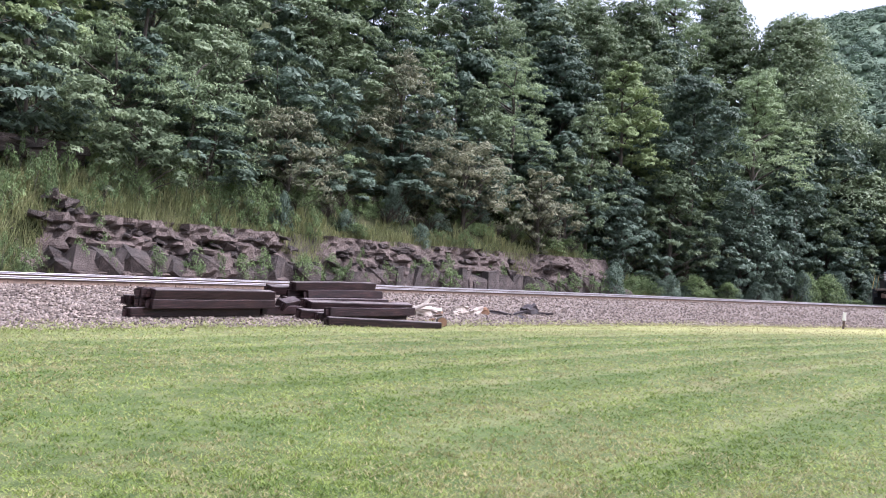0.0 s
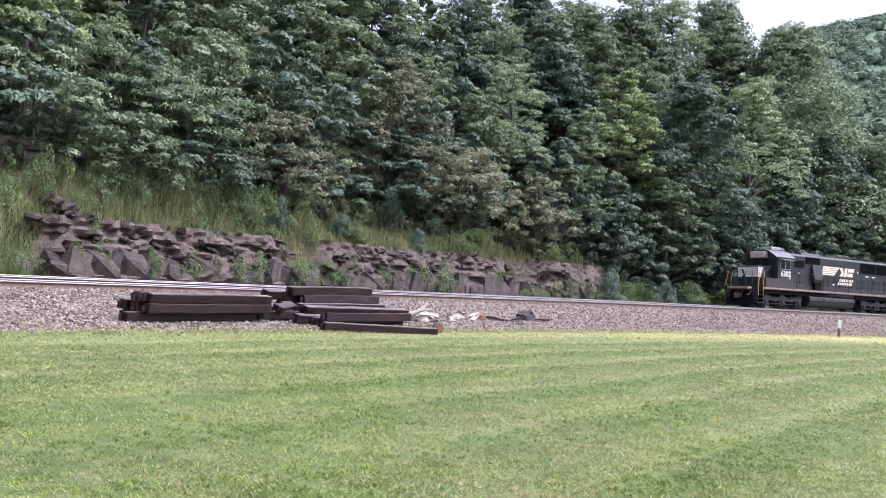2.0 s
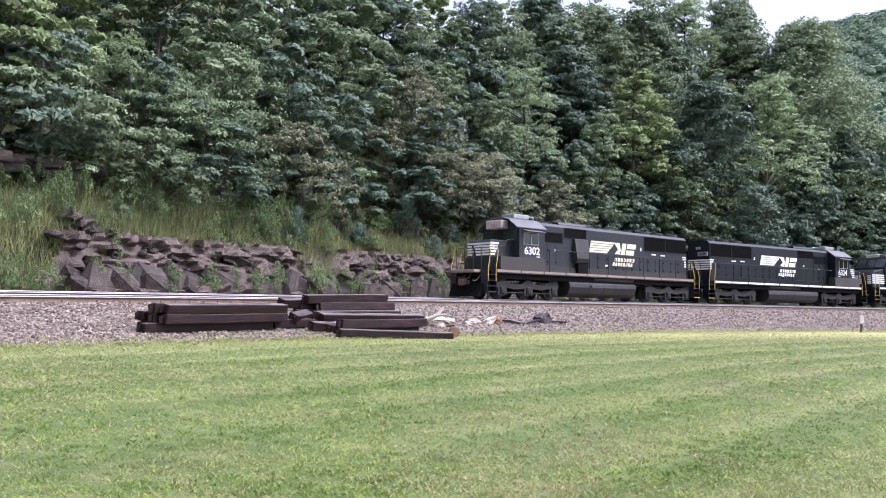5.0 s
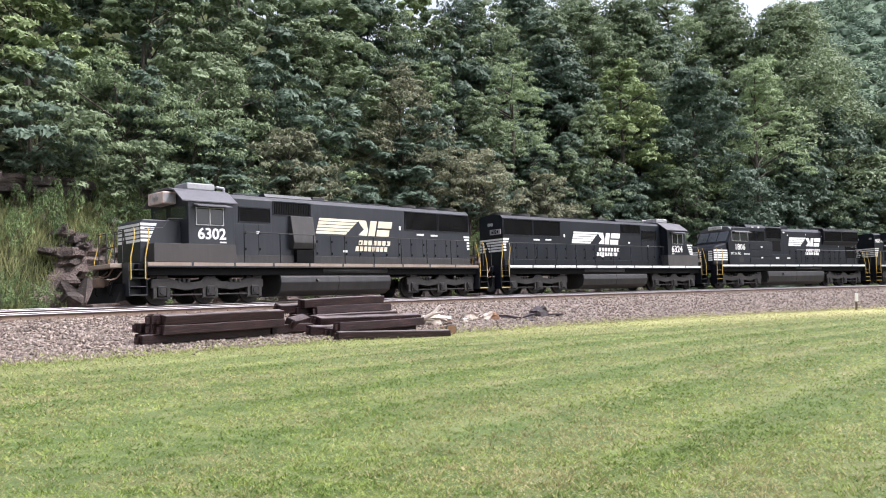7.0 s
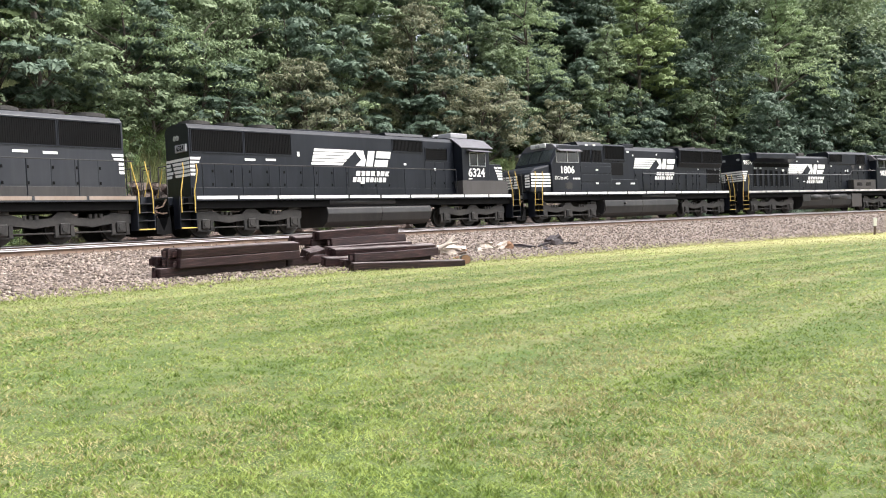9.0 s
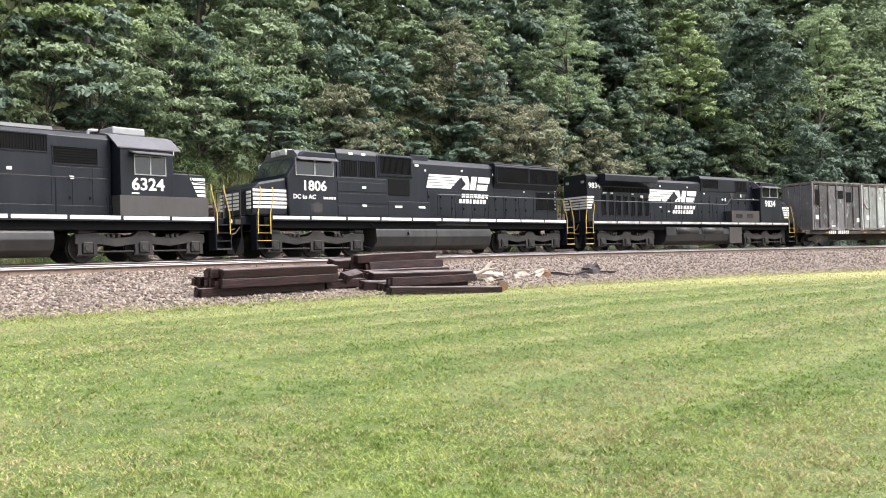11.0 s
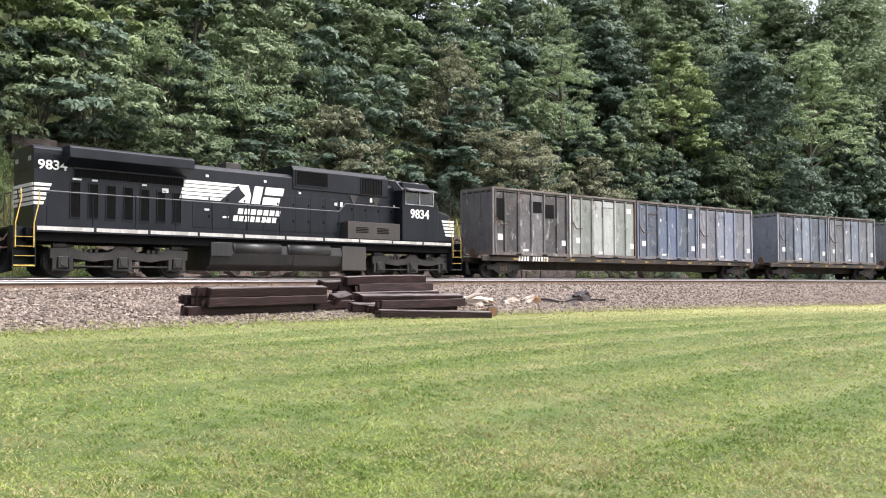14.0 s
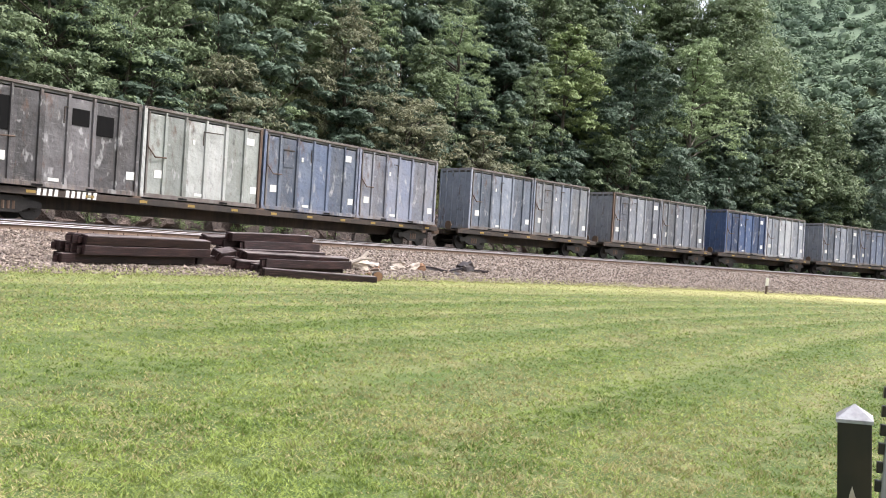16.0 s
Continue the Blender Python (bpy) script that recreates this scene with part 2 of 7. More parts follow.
BLACK = worn("black_paint", (0.0042, 0.0056, 0.0098), (0.019, 0.0225, 0.032), 0.36, 0, 0.7, 5, 0.42, True, 0.34)
DUSTY = worn("dusty_black_paint", (0.022, 0.021, 0.021), (0.06, 0.053, 0.048), 0.6, 0, 0.6, 6, 0.6)
GRILLE = worn("dark_grille", (0.0045, 0.0045, 0.005), (0.012, 0.0115, 0.011), 0.8, 0, 1, 12, 0.4, True, 0.12)
RUNGEAR = worn("grimy_cast_steel", (0.0135, 0.013, 0.013), (0.052, 0.047, 0.043), 0.6, 0.2, 1.5, 14, 0.7, False)
TANK = worn("tank_paint", (0.013, 0.0135, 0.015), (0.055, 0.052, 0.05), 0.42, 0, 0.8, 5, 0.5)
WHITE = worn("white_marking", (0.78, 0.78, 0.76), (0.5, 0.46, 0.42), 0.5, 0, 0.9, 7, 0.35)
ROOFGREY = worn("grey_roof_paint", (0.32, 0.32, 0.34), (0.16, 0.15, 0.15), 0.45, 0, 0.9, 7, 0.5, False)
CABGREY = worn("faded_cab_grey", (0.115, 0.112, 0.125), (0.06, 0.057, 0.06), 0.45, 0, 0.9, 7, 0.5, False)
YELLOW = worn("safety_yellow", (0.6, 0.42, 0.09), (0.32, 0.2, 0.07), 0.5, 0, 2, 10, 0.4)
RED = worn("red_marking", (0.4, 0.05, 0.03), (0.2, 0.05, 0.03), 0.5)
STEEL = worn("bright_rail_head", (0.36, 0.345, 0.35), (0.24, 0.22, 0.22), 0.45, 1.0, 0.5, 6, 0.3, False)
RUST = worn("rusty_steel", (0.17, 0.115, 0.082), (0.06, 0.042, 0.034), 0.85, 0.1, 2, 12, 0.6, False)
TIEWOOD = worn("weathered_tie", (0.11, 0.075, 0.055), (0.05, 0.038, 0.03), 0.85, 0, 1.5, 14, 0.6, False)
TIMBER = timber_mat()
FRESH = worn("cut_wood", (0.3, 0.17, 0.1), (0.17, 0.09, 0.055), 0.8, 0, 4, 20, 0.5, False)
BARKWHITE = worn("pale_splintered_wood", (0.5, 0.44, 0.38), (0.27, 0.21, 0.17), 0.8, 0, 4, 20, 0.5, False)
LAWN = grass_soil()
BALLAST = ballast_mat("ballast_bed")
STONES = stone_mat("ballast_stones", (0.05, 0.04, 0.035), (0.19, 0.152, 0.127), (0.43, 0.36, 0.305))
SHALE = rock_mat()
SOIL = hill_mat()
BARK = worn("bark", (0.09, 0.075, 0.06), (0.045, 0.038, 0.03), 0.9, 0, 1.5, 12, 0.6)
HAZY_FOREST = far_forest()
LEAF = {
    "mid": leafy("leaves_mid", (0.042, 0.069, 0.037), (0.125, 0.176, 0.095), (0.255, 0.314, 0.180)),
    "light": leafy("leaves_light", (0.075, 0.120, 0.061), (0.190, 0.259, 0.137), (0.335, 0.415, 0.227)),
    "dark": leafy("leaves_dark", (0.030, 0.054, 0.038), (0.076, 0.121, 0.083), (0.175, 0.232, 0.170)),
    "lime": leafy("leaves_lime", (0.070, 0.114, 0.042), (0.165, 0.226, 0.099), (0.305, 0.370, 0.170)),
    "sumac": leafy("leaves_sumac", (0.062, 0.085, 0.051), (0.165, 0.188, 0.116), (0.300, 0.290, 0.185)),
    "bush": leafy("leaves_bush", (0.057, 0.097, 0.039), (0.130, 0.193, 0.078), (0.235, 0.309, 0.129)),
}
BLADE = grassy("grass_blades", (0.045, 0.085, 0.016), (0.165, 0.25, 0.055), (0.4, 0.46, 0.13))
STRAW = leafy("straw_blades", (0.17, 0.165, 0.08), (0.33, 0.3, 0.14), (0.5, 0.44, 0.22), 0.25)
WEED = leafy("bank_grass", (0.065, 0.1, 0.036), (0.15, 0.205, 0.075), (0.37, 0.35, 0.17), 0.25)
GLASS = worn("cab_glass", (0.02, 0.024, 0.028), (0.04, 0.045, 0.05), 0.08, 0, 2, 8, 0.2, False, 0.8)


# ---- mesh helpers ----
def mesh_of(name, verts, faces, mat):
    """A mesh from arrays of points and of equally sized faces."""
    verts, faces = np.asarray(verts, np.float32), np.asarray(faces, np.int32)
    me = bpy.data.meshes.new(name)
    n, k = faces.shape
    me.vertices.add(len(verts)), me.loops.add(n * k), me.polygons.add(n)
    me.vertices.foreach_set("co", verts.ravel())
    me.loops.foreach_set("vertex_index", faces.ravel())
    me.polygons.foreach_set("loop_start", np.arange(0, n * k, k, dtype=np.int32))
    me.update(calc_edges=True)
    me.validate()
    me.polygons.foreach_set("use_smooth", [False] * n)
    me.materials.append(mat)
    return me


def part(name, bm, material, parent=None, label="", smooth=False):
    """Links a bmesh as one mesh object under a thing or part."""
    me = bpy.data.meshes.new(name)
    bmesh.ops.recalc_face_normals(bm, faces=bm.faces)
    if smooth:
        for f in bm.faces:
            f.smooth = True
    bm.to_mesh(me)
    bm.free()
    me.materials.append(material)
    ob = new(name, me)
    if parent:
        ob.parent = parent
    if label:
        ob["label"] = label
    return ob


def again(ob, parent, m):
    """A further piece on the mesh of ob, under parent."""
    o = new(ob.name.split(".")[0], ob.data)
    o.parent, o.matrix_basis = parent, m
    if "label" in ob:
        o["label"] = ob["label"]
    return o


def box(x0, x1, y0, y1, z0, z1, bevel=0.0, bm=None):
    bm = bm or bmesh.new()
    r = bmesh.ops.create_cube(bm, size=1.0)
    for v in r["verts"]:
        v.co = Vector((x0 + (v.co.x + 0.5) * (x1 - x0), y0 + (v.co.y + 0.5) * (y1 - y0), z0 + (v.co.z + 0.5) * (z1 - z0)))
    if bevel:
        edges = list({e for v in r["verts"] for e in v.link_edges})
        bmesh.ops.bevel(bm, geom=edges, offset=bevel, segments=2, affect="EDGES", profile=0.5)
    return bm


def prism(points, y0, y1, bevel=0.0, bm=None):
    """An outline in x and z, drawn out from y0 to y1."""
    bm = bm or bmesh.new()
    a = [bm.verts.new((x, y0, z)) for x, z in points]
    b = [bm.verts.new((x, y1, z)) for x, z in points]
    fs = [bm.faces.new(a), bm.faces.new(b[::-1])]
    n = len(points)
    fs += [bm.faces.new((a[i], b[i], b[(i + 1) % n], a[(i + 1) % n])) for i in range(n)]
    if bevel:
        bmesh.ops.bevel(bm, geom=list({e for f in fs for e in f.edges}), offset=bevel, segments=2, affect="EDGES", profile=0.5)
    return bm


def section(points, x0, x1, bevel=0.0, bm=None):
    """An outline in y and z, drawn out from x0 to x1."""
    bm = bm or bmesh.new()
    a = [bm.verts.new((x0, y, z)) for y, z in points]
    b = [bm.verts.new((x1, y, z)) for y, z in points]
    fs = [bm.faces.new(a), bm.faces.new(b[::-1])]
    n = len(points)
    fs += [bm.faces.new((a[i], b[i], b[(i + 1) % n], a[(i + 1) % n])) for i in range(n)]
    if bevel:
        bmesh.ops.bevel(bm, geom=list({e for f in fs for e in f.edges}), offset=bevel, segments=2, affect="EDGES", profile=0.5)
    return bm


def rod(a, b, r, seg=8, bm=None, r2=None):
    bm = bm or bmesh.new()
    a, b = Vector(a), Vector(b)
    m = Matrix.Translation((a + b) / 2) @ (b - a).to_track_quat("Z", "Y").to_matrix().to_4x4()
    bmesh.ops.create_cone(bm, cap_ends=True, segments=seg, radius1=r, radius2=r if r2 is None else r2, depth=(b - a).length, matrix=m)
    return bm


def pipe(points, r, seg=6, bm=None):
    bm = bm or bmesh.new()
    for a, b in zip(points, points[1:]):
        rod(a, b, r, seg, bm)
    return bm


def thing(name, label, category, group="", kind=""):
    return tagged(new(name), label, category, group, kind)


# ---- the land: one sheet in rings about the curve's centre ----
EDGE = R - NEAR - 0.75        # radius of the near rail


def smooth(a, b, x):
    t = min(1, max(0, (x - a) / (b - a)))
    return t * t * (3 - 2 * t)


def height(x, y, rough=True):
    """The land's height at a place."""
    r = math.hypot(x, y - CY)
    s = easy(R * math.atan2(x, y - CY))
    off = EDGE - r
    lawn = 0.0105 * s
    bed = RAIL - 0.2 + GRADE * s
    if off > 0.9:
        t = min(1, (off - 0.9) / 5.2)
        z = bed + (lawn - bed) * (t * (1.25 - 0.25 * t))
        if rough and 0.9 < off < 6.5:
            z += 0.035 * noise.noise((x * 1.3, y * 1.3, 0)) * min(1, (6.5 - off))
        if off > 6:
            z += 0.03 * noise.noise((x * 0.25, y * 0.25, 3))
        return z
    z = bed
    d = -off - 4.75 - CLIFF
    if d > -1.5:
        z -= 0.25 * smooth(-1.5, -0.6, d)
    if d > 0:
        ledge = cliff_height(s)
        z += ledge * smooth(0, 1.7, d) + 0.58 * min(d, 70) * smooth(0, 3, d) * (0.35 + 0.65 * (1 - smooth(60, 85, s)))
        if rough:
            z += 0.5 * noise.noise((x * 0.35, y * 0.35, 7)) * smooth(0.5, 3, d)
        az = math.degrees(math.atan2(x, y))
        side_ = smooth(69, 79.5, az) * (1 - smooth(110, 140, az))
        z += (112.5 + 1.0 * max(-6, min(12, az - 79))) * side_ * smooth(130, 430, math.hypot(x, y)) * smooth(20, 60, d)
        if rough and d > 120:
            z += 5 * side_ * noise.noise((x * 0.012, y * 0.012, 3))
    return z


CLIFF = 7.5


def cliff_height(s):
    return 2.3 * (1 - smooth(56, 66, s)) + 0.5 * noise.noise((s * 0.15, 0, 0))


def land():
    offs = [-1500, -1100, -850, -700, -600, -520, -450, -390, -340, -295, -255, -215, -180, -150, -125, -105, -90, -78, -68, -60, -53, -47, -42, -38, -34, -31]
    offs += list(np.arange(-28, -12.6, 1.0)) + list(np.arange(-12.6, -11, 0.2)) + list(np.arange(-11, 0.9, 1.2)) + list(np.arange(0.9, 7, 0.35))
    offs += [7.5, 8.5, 10, 12, 14, 16, 18, 20, 22, 24, 26, 29, 33, 40, 50, 65, 85, 110, 140, 165, 183]
    ss = list(np.arange(-590, -30, 14.0)) + list(np.arange(-30, 130, 1.0)) + list(np.arange(130, 590, 10.0))
    verts = [(x, y, height(x, y)) for o in offs for s in ss for x, y in [((EDGE - o) * math.sin(s / R), CY + (EDGE - o) * math.cos(s / R))]]
    n = len(ss)
    faces, mats = [], []
    for i in range(len(offs) - 1):
        o = (offs[i] + offs[i + 1]) / 2
        for j in range(n):
            faces.append((i * n + j, i * n + (j + 1) % n, (i + 1) * n + (j + 1) % n, (i + 1) * n + j))
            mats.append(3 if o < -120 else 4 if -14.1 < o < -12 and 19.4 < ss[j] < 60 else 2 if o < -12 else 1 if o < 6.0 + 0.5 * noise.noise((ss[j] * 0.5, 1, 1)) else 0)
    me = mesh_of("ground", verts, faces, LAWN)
    me.materials.append(BALLAST), me.materials.append(SOIL), me.materials.append(HAZY_FOREST), me.materials.append(SHALE)
    me.polygons.foreach_set("material_index", mats)
    me.polygons.foreach_set("use_smooth", [True] * len(faces))
    tagged(new("ground", me), "mown lawn, ballast bank and wooded hillside", "ground", kind="structure")


land()


# ---- tracks ----
RAIL_SHAPE = [(-0.07, -0.18), (0.07, -0.18), (0.07, -0.165), (0.012, -0.14), (0.012, -0.05), (0.037, -0.035), (0.037, -0.004), (0.028, 0), (-0.028, 0), (-0.037, -0.004), (-0.037, -0.035), (-0.012, -0.05), (-0.012, -0.14), (-0.07, -0.165)]


def railway_track(L0, label):
    track = thing("railway_track", label, "railway track", "tracks of the curve", "structure")
    ss = np.arange(-30, 131, 1.5)
    for side in (-0.75, 0.75):
        v, f = [], []
        k = len(RAIL_SHAPE)
        for s in ss:
            for dy, dz in RAIL_SHAPE:
                v.append(arc(s, L0 + side + dy, dz))
        for i in range(len(ss) - 1):
            for j in range(k):
                f.append((i * k + j, i * k + (j + 1) % k, (i + 1) * k + (j + 1) % k, (i + 1) * k + j))
        me = mesh_of("rail", v, f, RUST)
        me.materials.append(STEEL)
        me.polygons.foreach_set("material_index", [1 if j in (5, 6, 7, 8, 9) else 0 for i in range(len(ss) - 1) for j in range(k)])
        me.polygons.foreach_set("use_smooth", [True] * len(f))
        ob = new("rail", me)
        ob.parent = track
        ob["label"] = "steel rail with a bright worn head"
    tie = part("tie", box(-0.115, 0.115, -1.3, 1.3, -0.36, -0.185, 0.012), TIEWOOD, track)
    tie.data.name = "tie"
    plate = part("tie_plate", box(-0.1, 0.1, -0.19, 0.19, -0.184, -0.163), RUST, track)
    spike = part("rail_spike", box(-0.02, 0.02, -0.02, 0.02, -0.17, -0.1, 0.004), RUST, track)
    first = True
    for s in np.arange(4, 112, 0.55):
        a = s / R
        turn = Matrix.Rotation(-a, 4, "Z")
        def at(L, extra=0):
            return Matrix.Translation(arc(s, L0 + L)) @ turn
        wob = random.uniform(-0.04, 0.04)
        objs = [(tie, 0)] + ([(plate, 0.75), (spike, 0.88)] if L0 > 0 else [])
        for ob, L in objs:
            if first:
                ob.matrix_basis = at(L + wob if ob is tie else L)
            else:
                again(ob, track, at(L + wob if ob is tie else L))
        first = False
    return track


railway_track(NEAR, "curved railway track of bright steel rails on ties")
railway_track(0, "curved railway track under the passing train")


# ---- trees ----
def leaves(centres, ups, size, aspect, seed):
    """Leaf rhombs at the centres, lying across the given ups, with a droop."""
    rng = np.random.default_rng(seed)
    n = len(centres)
    ups = ups + rng.normal(0, 0.4, (n, 3))
    ups /= np.linalg.norm(ups, axis=1)[:, None]
    side = np.cross(ups, rng.normal(0, 1, (n, 3)))
    side /= np.linalg.norm(side, axis=1)[:, None] + 1e-9
    fwd = np.cross(ups, side)
    a = size * rng.uniform(0.6, 1.4, (n, 1))
    b = a * aspect
    v = np.stack([centres - fwd * a * 0.5 - side * b * 1.25, centres - fwd * a * 0.5 + side * b * 1.25, centres + fwd * a * 1.3 - ups * a * 0.2], 1).reshape(-1, 3)
    return v, np.arange(3 * n).reshape(n, 3)


def crown_points(h, base, rad, pads, per, seed, flat=0.4, shape=0.7):
    """Leaf places in flat sprays on a domed crown up to h, and the sprays' own centres."""
    rng = np.random.default_rng(seed)
    cs, us, tips = [], [], []
    lobes = rng.uniform(0.72, 1.18, 11)
    # the limbs' own sub-crowns
    blobs = []
    nb = int(5 + 2.3 * (h - base) / rad) if rad > 1.9 else 0
    for b in range(nb):
        f = ((b + rng.uniform(0.2, 0.8)) / nb) ** 0.85
        prof = (1 - f ** (1.4 + shape)) ** 0.62 * (0.65 + 0.35 * min(1, f / 0.2))
        ang = 2.4 * b + rng.uniform(-0.5, 0.5)
        br = rad * rng.uniform(0.42, 0.66) * (0.7 + 0.3 * prof)
        d = max(0, rad * prof * rng.uniform(0.85, 1.2) - br * 0.75)
        blobs.append((np.array([d * math.cos(ang), d * math.sin(ang), base + (h - base) * f - br * 0.55 * f]), br))
    for i in range(pads):
        if blobs:
            mid, br = blobs[int(rng.integers(nb))]
            q0 = rng.normal(0, 1, 3) + np.array([0, 0, 0.45]) + 0.5 * mid / (rad * 3) * np.array([1, 1, 0])
            q0 /= np.linalg.norm(q0)
            pr = br * rng.uniform(0.17, 0.36)
            c = mid + q0 * br * np.array([1, 1, 0.85]) * rng.uniform(0.55, 1.05)
            k = int(per * rng.uniform(0.6, 1.4))
            q = rng.normal(0, 1, (k, 3))
            q /= np.linalg.norm(q, axis=1)[:, None]
            q[:, 2] = np.abs(q[:, 2]) * rng.choice([1, 1, 1, -0.6], k)
            out = np.array([q0[0], q0[1], 0])
            p = q * rng.uniform(0.5, 1.0, (k, 1)) ** 0.5 * pr * np.array([1, 1, flat])
            p[:, 2] -= np.clip((p @ out) / pr, 0, 2) ** 2 * pr * 0.35
            p += rng.normal(0, 0.08 * pr, (k, 3))
            cs.append(c + p)
            us.append(q * 0.85 + np.array([0, 0, 0.5]) + out * 0.4)
            tips.append(c)
            continue
        f = ((i + rng.uniform()) / pads) ** 0.8
        z = base + (h - base) * f
        prof = (1 - f ** (1.4 + shape)) ** 0.62 * (0.6 + 0.4 * min(1, f / 0.2))
        ang = rng.uniform(0, 2 * math.pi)
        d = 0.82 * rad * prof * lobes[int((ang / (2 * math.pi) * 11 + f * 7) % 11)] * rng.uniform(0.1, 1) ** 0.4
        pr = min(1.5, rad * rng.uniform(0.2, 0.36))
        c = np.array([d * math.cos(ang), d * math.sin(ang), z - pr * flat * f])
        k = int(per * rng.uniform(0.6, 1.4))
        q = rng.normal(0, 1, (k, 3))
        q /= np.linalg.norm(q, axis=1)[:, None]
        q[:, 2] = np.abs(q[:, 2]) * rng.choice([1, 1, 1, -0.6], k)
        out = np.array([math.cos(ang), math.sin(ang), 0])
        p = q * rng.uniform(0.5, 1.0, (k, 1)) ** 0.5 * pr * np.array([1, 1, flat])
        p[:, 2] -= np.clip((p @ out) / pr, 0, 2) ** 2 * pr * 0.3
        p += rng.normal(0, 0.07 * pr, (k, 3))
        cs.append(c + p)
        us.append(q * 0.75 + np.array([0, 0, 0.65]) + out * 0.3)
        tips.append(c)
    return np.concatenate(cs), np.concatenate(us), tips


def make_tree(name, label, leaf, h, base, rad, pads, per, size, aspect, seed, flat=0.4, shape=0.7, trunk=0.2, category="tree", dead=0):
    rng = random.Random(seed)
    tree = thing(name, label, category)
    cs, us, tips = crown_points(h, base, rad, pads, per, seed, flat, shape)
    v, f = leaves(cs, us, size, aspect, seed + 1)
    bm = bmesh.new()
    pts = [Vector((0, 0, -0.6))]
    for i in range(1, 6):
        pts.append(Vector((rng.uniform(-0.12, 0.12) * i * 0.6, rng.uniform(-0.12, 0.12) * i * 0.6, h * 0.93 * i / 5)))
    for i in range(5):
        rod(pts[i], pts[i + 1], trunk * (1 - i / 5.4), 6, bm, trunk * (1 - (i + 1) / 5.4))
    for c in tips[:: max(1, len(tips) // (4 if category in ("weed", "brush", "shrub") else 15))]:
        c = Vector(c)
        zz = max(0.3, c.z - 0.45 * math.hypot(c.x, c.y) - 0.2)
        i = min(4, int(zz / (h * 0.93) * 5))
        st = pts[i].lerp(pts[i + 1], zz / (h * 0.93) * 5 - i) if zz < h * 0.93 else pts[5]
        mid = st.lerp(c, 0.55) + Vector((0, 0, 0.15))
        rod(st, mid, trunk * 0.32, 4, bm, trunk * 0.2)
        rod(mid, c, trunk * 0.2, 3, bm, trunk * 0.06)
    for i in range(dead):
        a = rng.uniform(0, 6.28)
        st = Vector((0, 0, rng.uniform(0.1, h * 0.4)))
        rod(st, st + Vector((math.cos(a), math.sin(a), 1.2)) * rng.uniform(0.8, 2.0) * min(1, h / 4), 0.025 * min(1, h / 2), 4, bm, 0.01 * min(1, h / 2))
    if category in ("weed", "brush", "shrub"):
        tagged(part("stem", bm, BARK, tree), kind="stuff")
    else:
        part("trunk", bm, BARK, tree)
    cr = new("crown", mesh_of("crown", v, f, leaf))
    cr.parent = tree
    return tree


PROTO = {
    "mid": [make_tree("tree", "green broadleaf tree on the wooded hillside", LEAF["mid"], 14, 3, 4.4, 120, 95, 0.17, 0.42, 11, 0.4),
            make_tree("tree", "green broadleaf tree on the wooded hillside", LEAF["mid"], 15, 3, 4.2, 120, 95, 0.17, 0.42, 12, 0.42, 1.2)],
    "dark": [make_tree("tree", "dark green broadleaf tree in dense foliage", LEAF["dark"], 15, 2, 4.4, 120, 95, 0.18, 0.46, 14, 0.42, 1.0)],
    "lime": [make_tree("tree", "yellow-green broadleaf tree on the hillside", LEAF["lime"], 14, 2.5, 4.0, 110, 95, 0.17, 0.42, 15, 0.36, 0.9)],
    "shrub": [make_tree("shrub", "low green shrub growing on the bank", LEAF["bush"], 2.2, 0.1, 1.5, 60, 56, 0.062, 0.42, 17, 0.5, 0.9, 0.03, "shrub", 9),
              make_tree("shrub", "low leafy green weeds growing on the bank", LEAF["bush"], 1.8, 0.05, 1.3, 55, 54, 0.055, 0.45, 18, 0.8, 0.9, 0.03, "shrub", 4)],
    "young": [make_tree("young_tree", "young dark green tree in the undergrowth", LEAF["dark"], 7, 0.3, 3.0, 80, 84, 0.145, 0.42, 41, 0.38, 1.0, 0.08, dead=6),
              # dark leaves here too, painting in the shadow below the tall crowns
              make_tree("young_tree", "young green tree in the undergrowth, leaves darkened for shade", LEAF["dark"], 6, 0.3, 2.8, 75, 84, 0.135, 0.4, 42, 0.34, 1.0, 0.08, dead=8)],
    # the shrub in darker leaves, which carry the shade behind the train
    "bramble": [make_tree("bramble", "bramble at the foot of the wood, leaves darkened for shade", LEAF["dark"], 2.2, 0.1, 1.5, 55, 44, 0.075, 0.42, 27, 0.6, 0.9, 0.03, "shrub", 9)],
    "brush": [make_tree("brush", "leafless brown tangled brush on the shaded bank", LEAF["sumac"], 1.9, 0.3, 1.1, 9, 16, 0.06, 0.4, 23, 0.7, 0.9, 0.018, "brush", 34)],
    "weed": [make_tree("weed", "small leafy weed clump on the rocky bank", LEAF["bush"], 0.9, 0.02, 0.6, 14, 30, 0.042, 0.4, 19, 0.9, 0.9, 0.012, "weed", 3)],
}
USED = set()


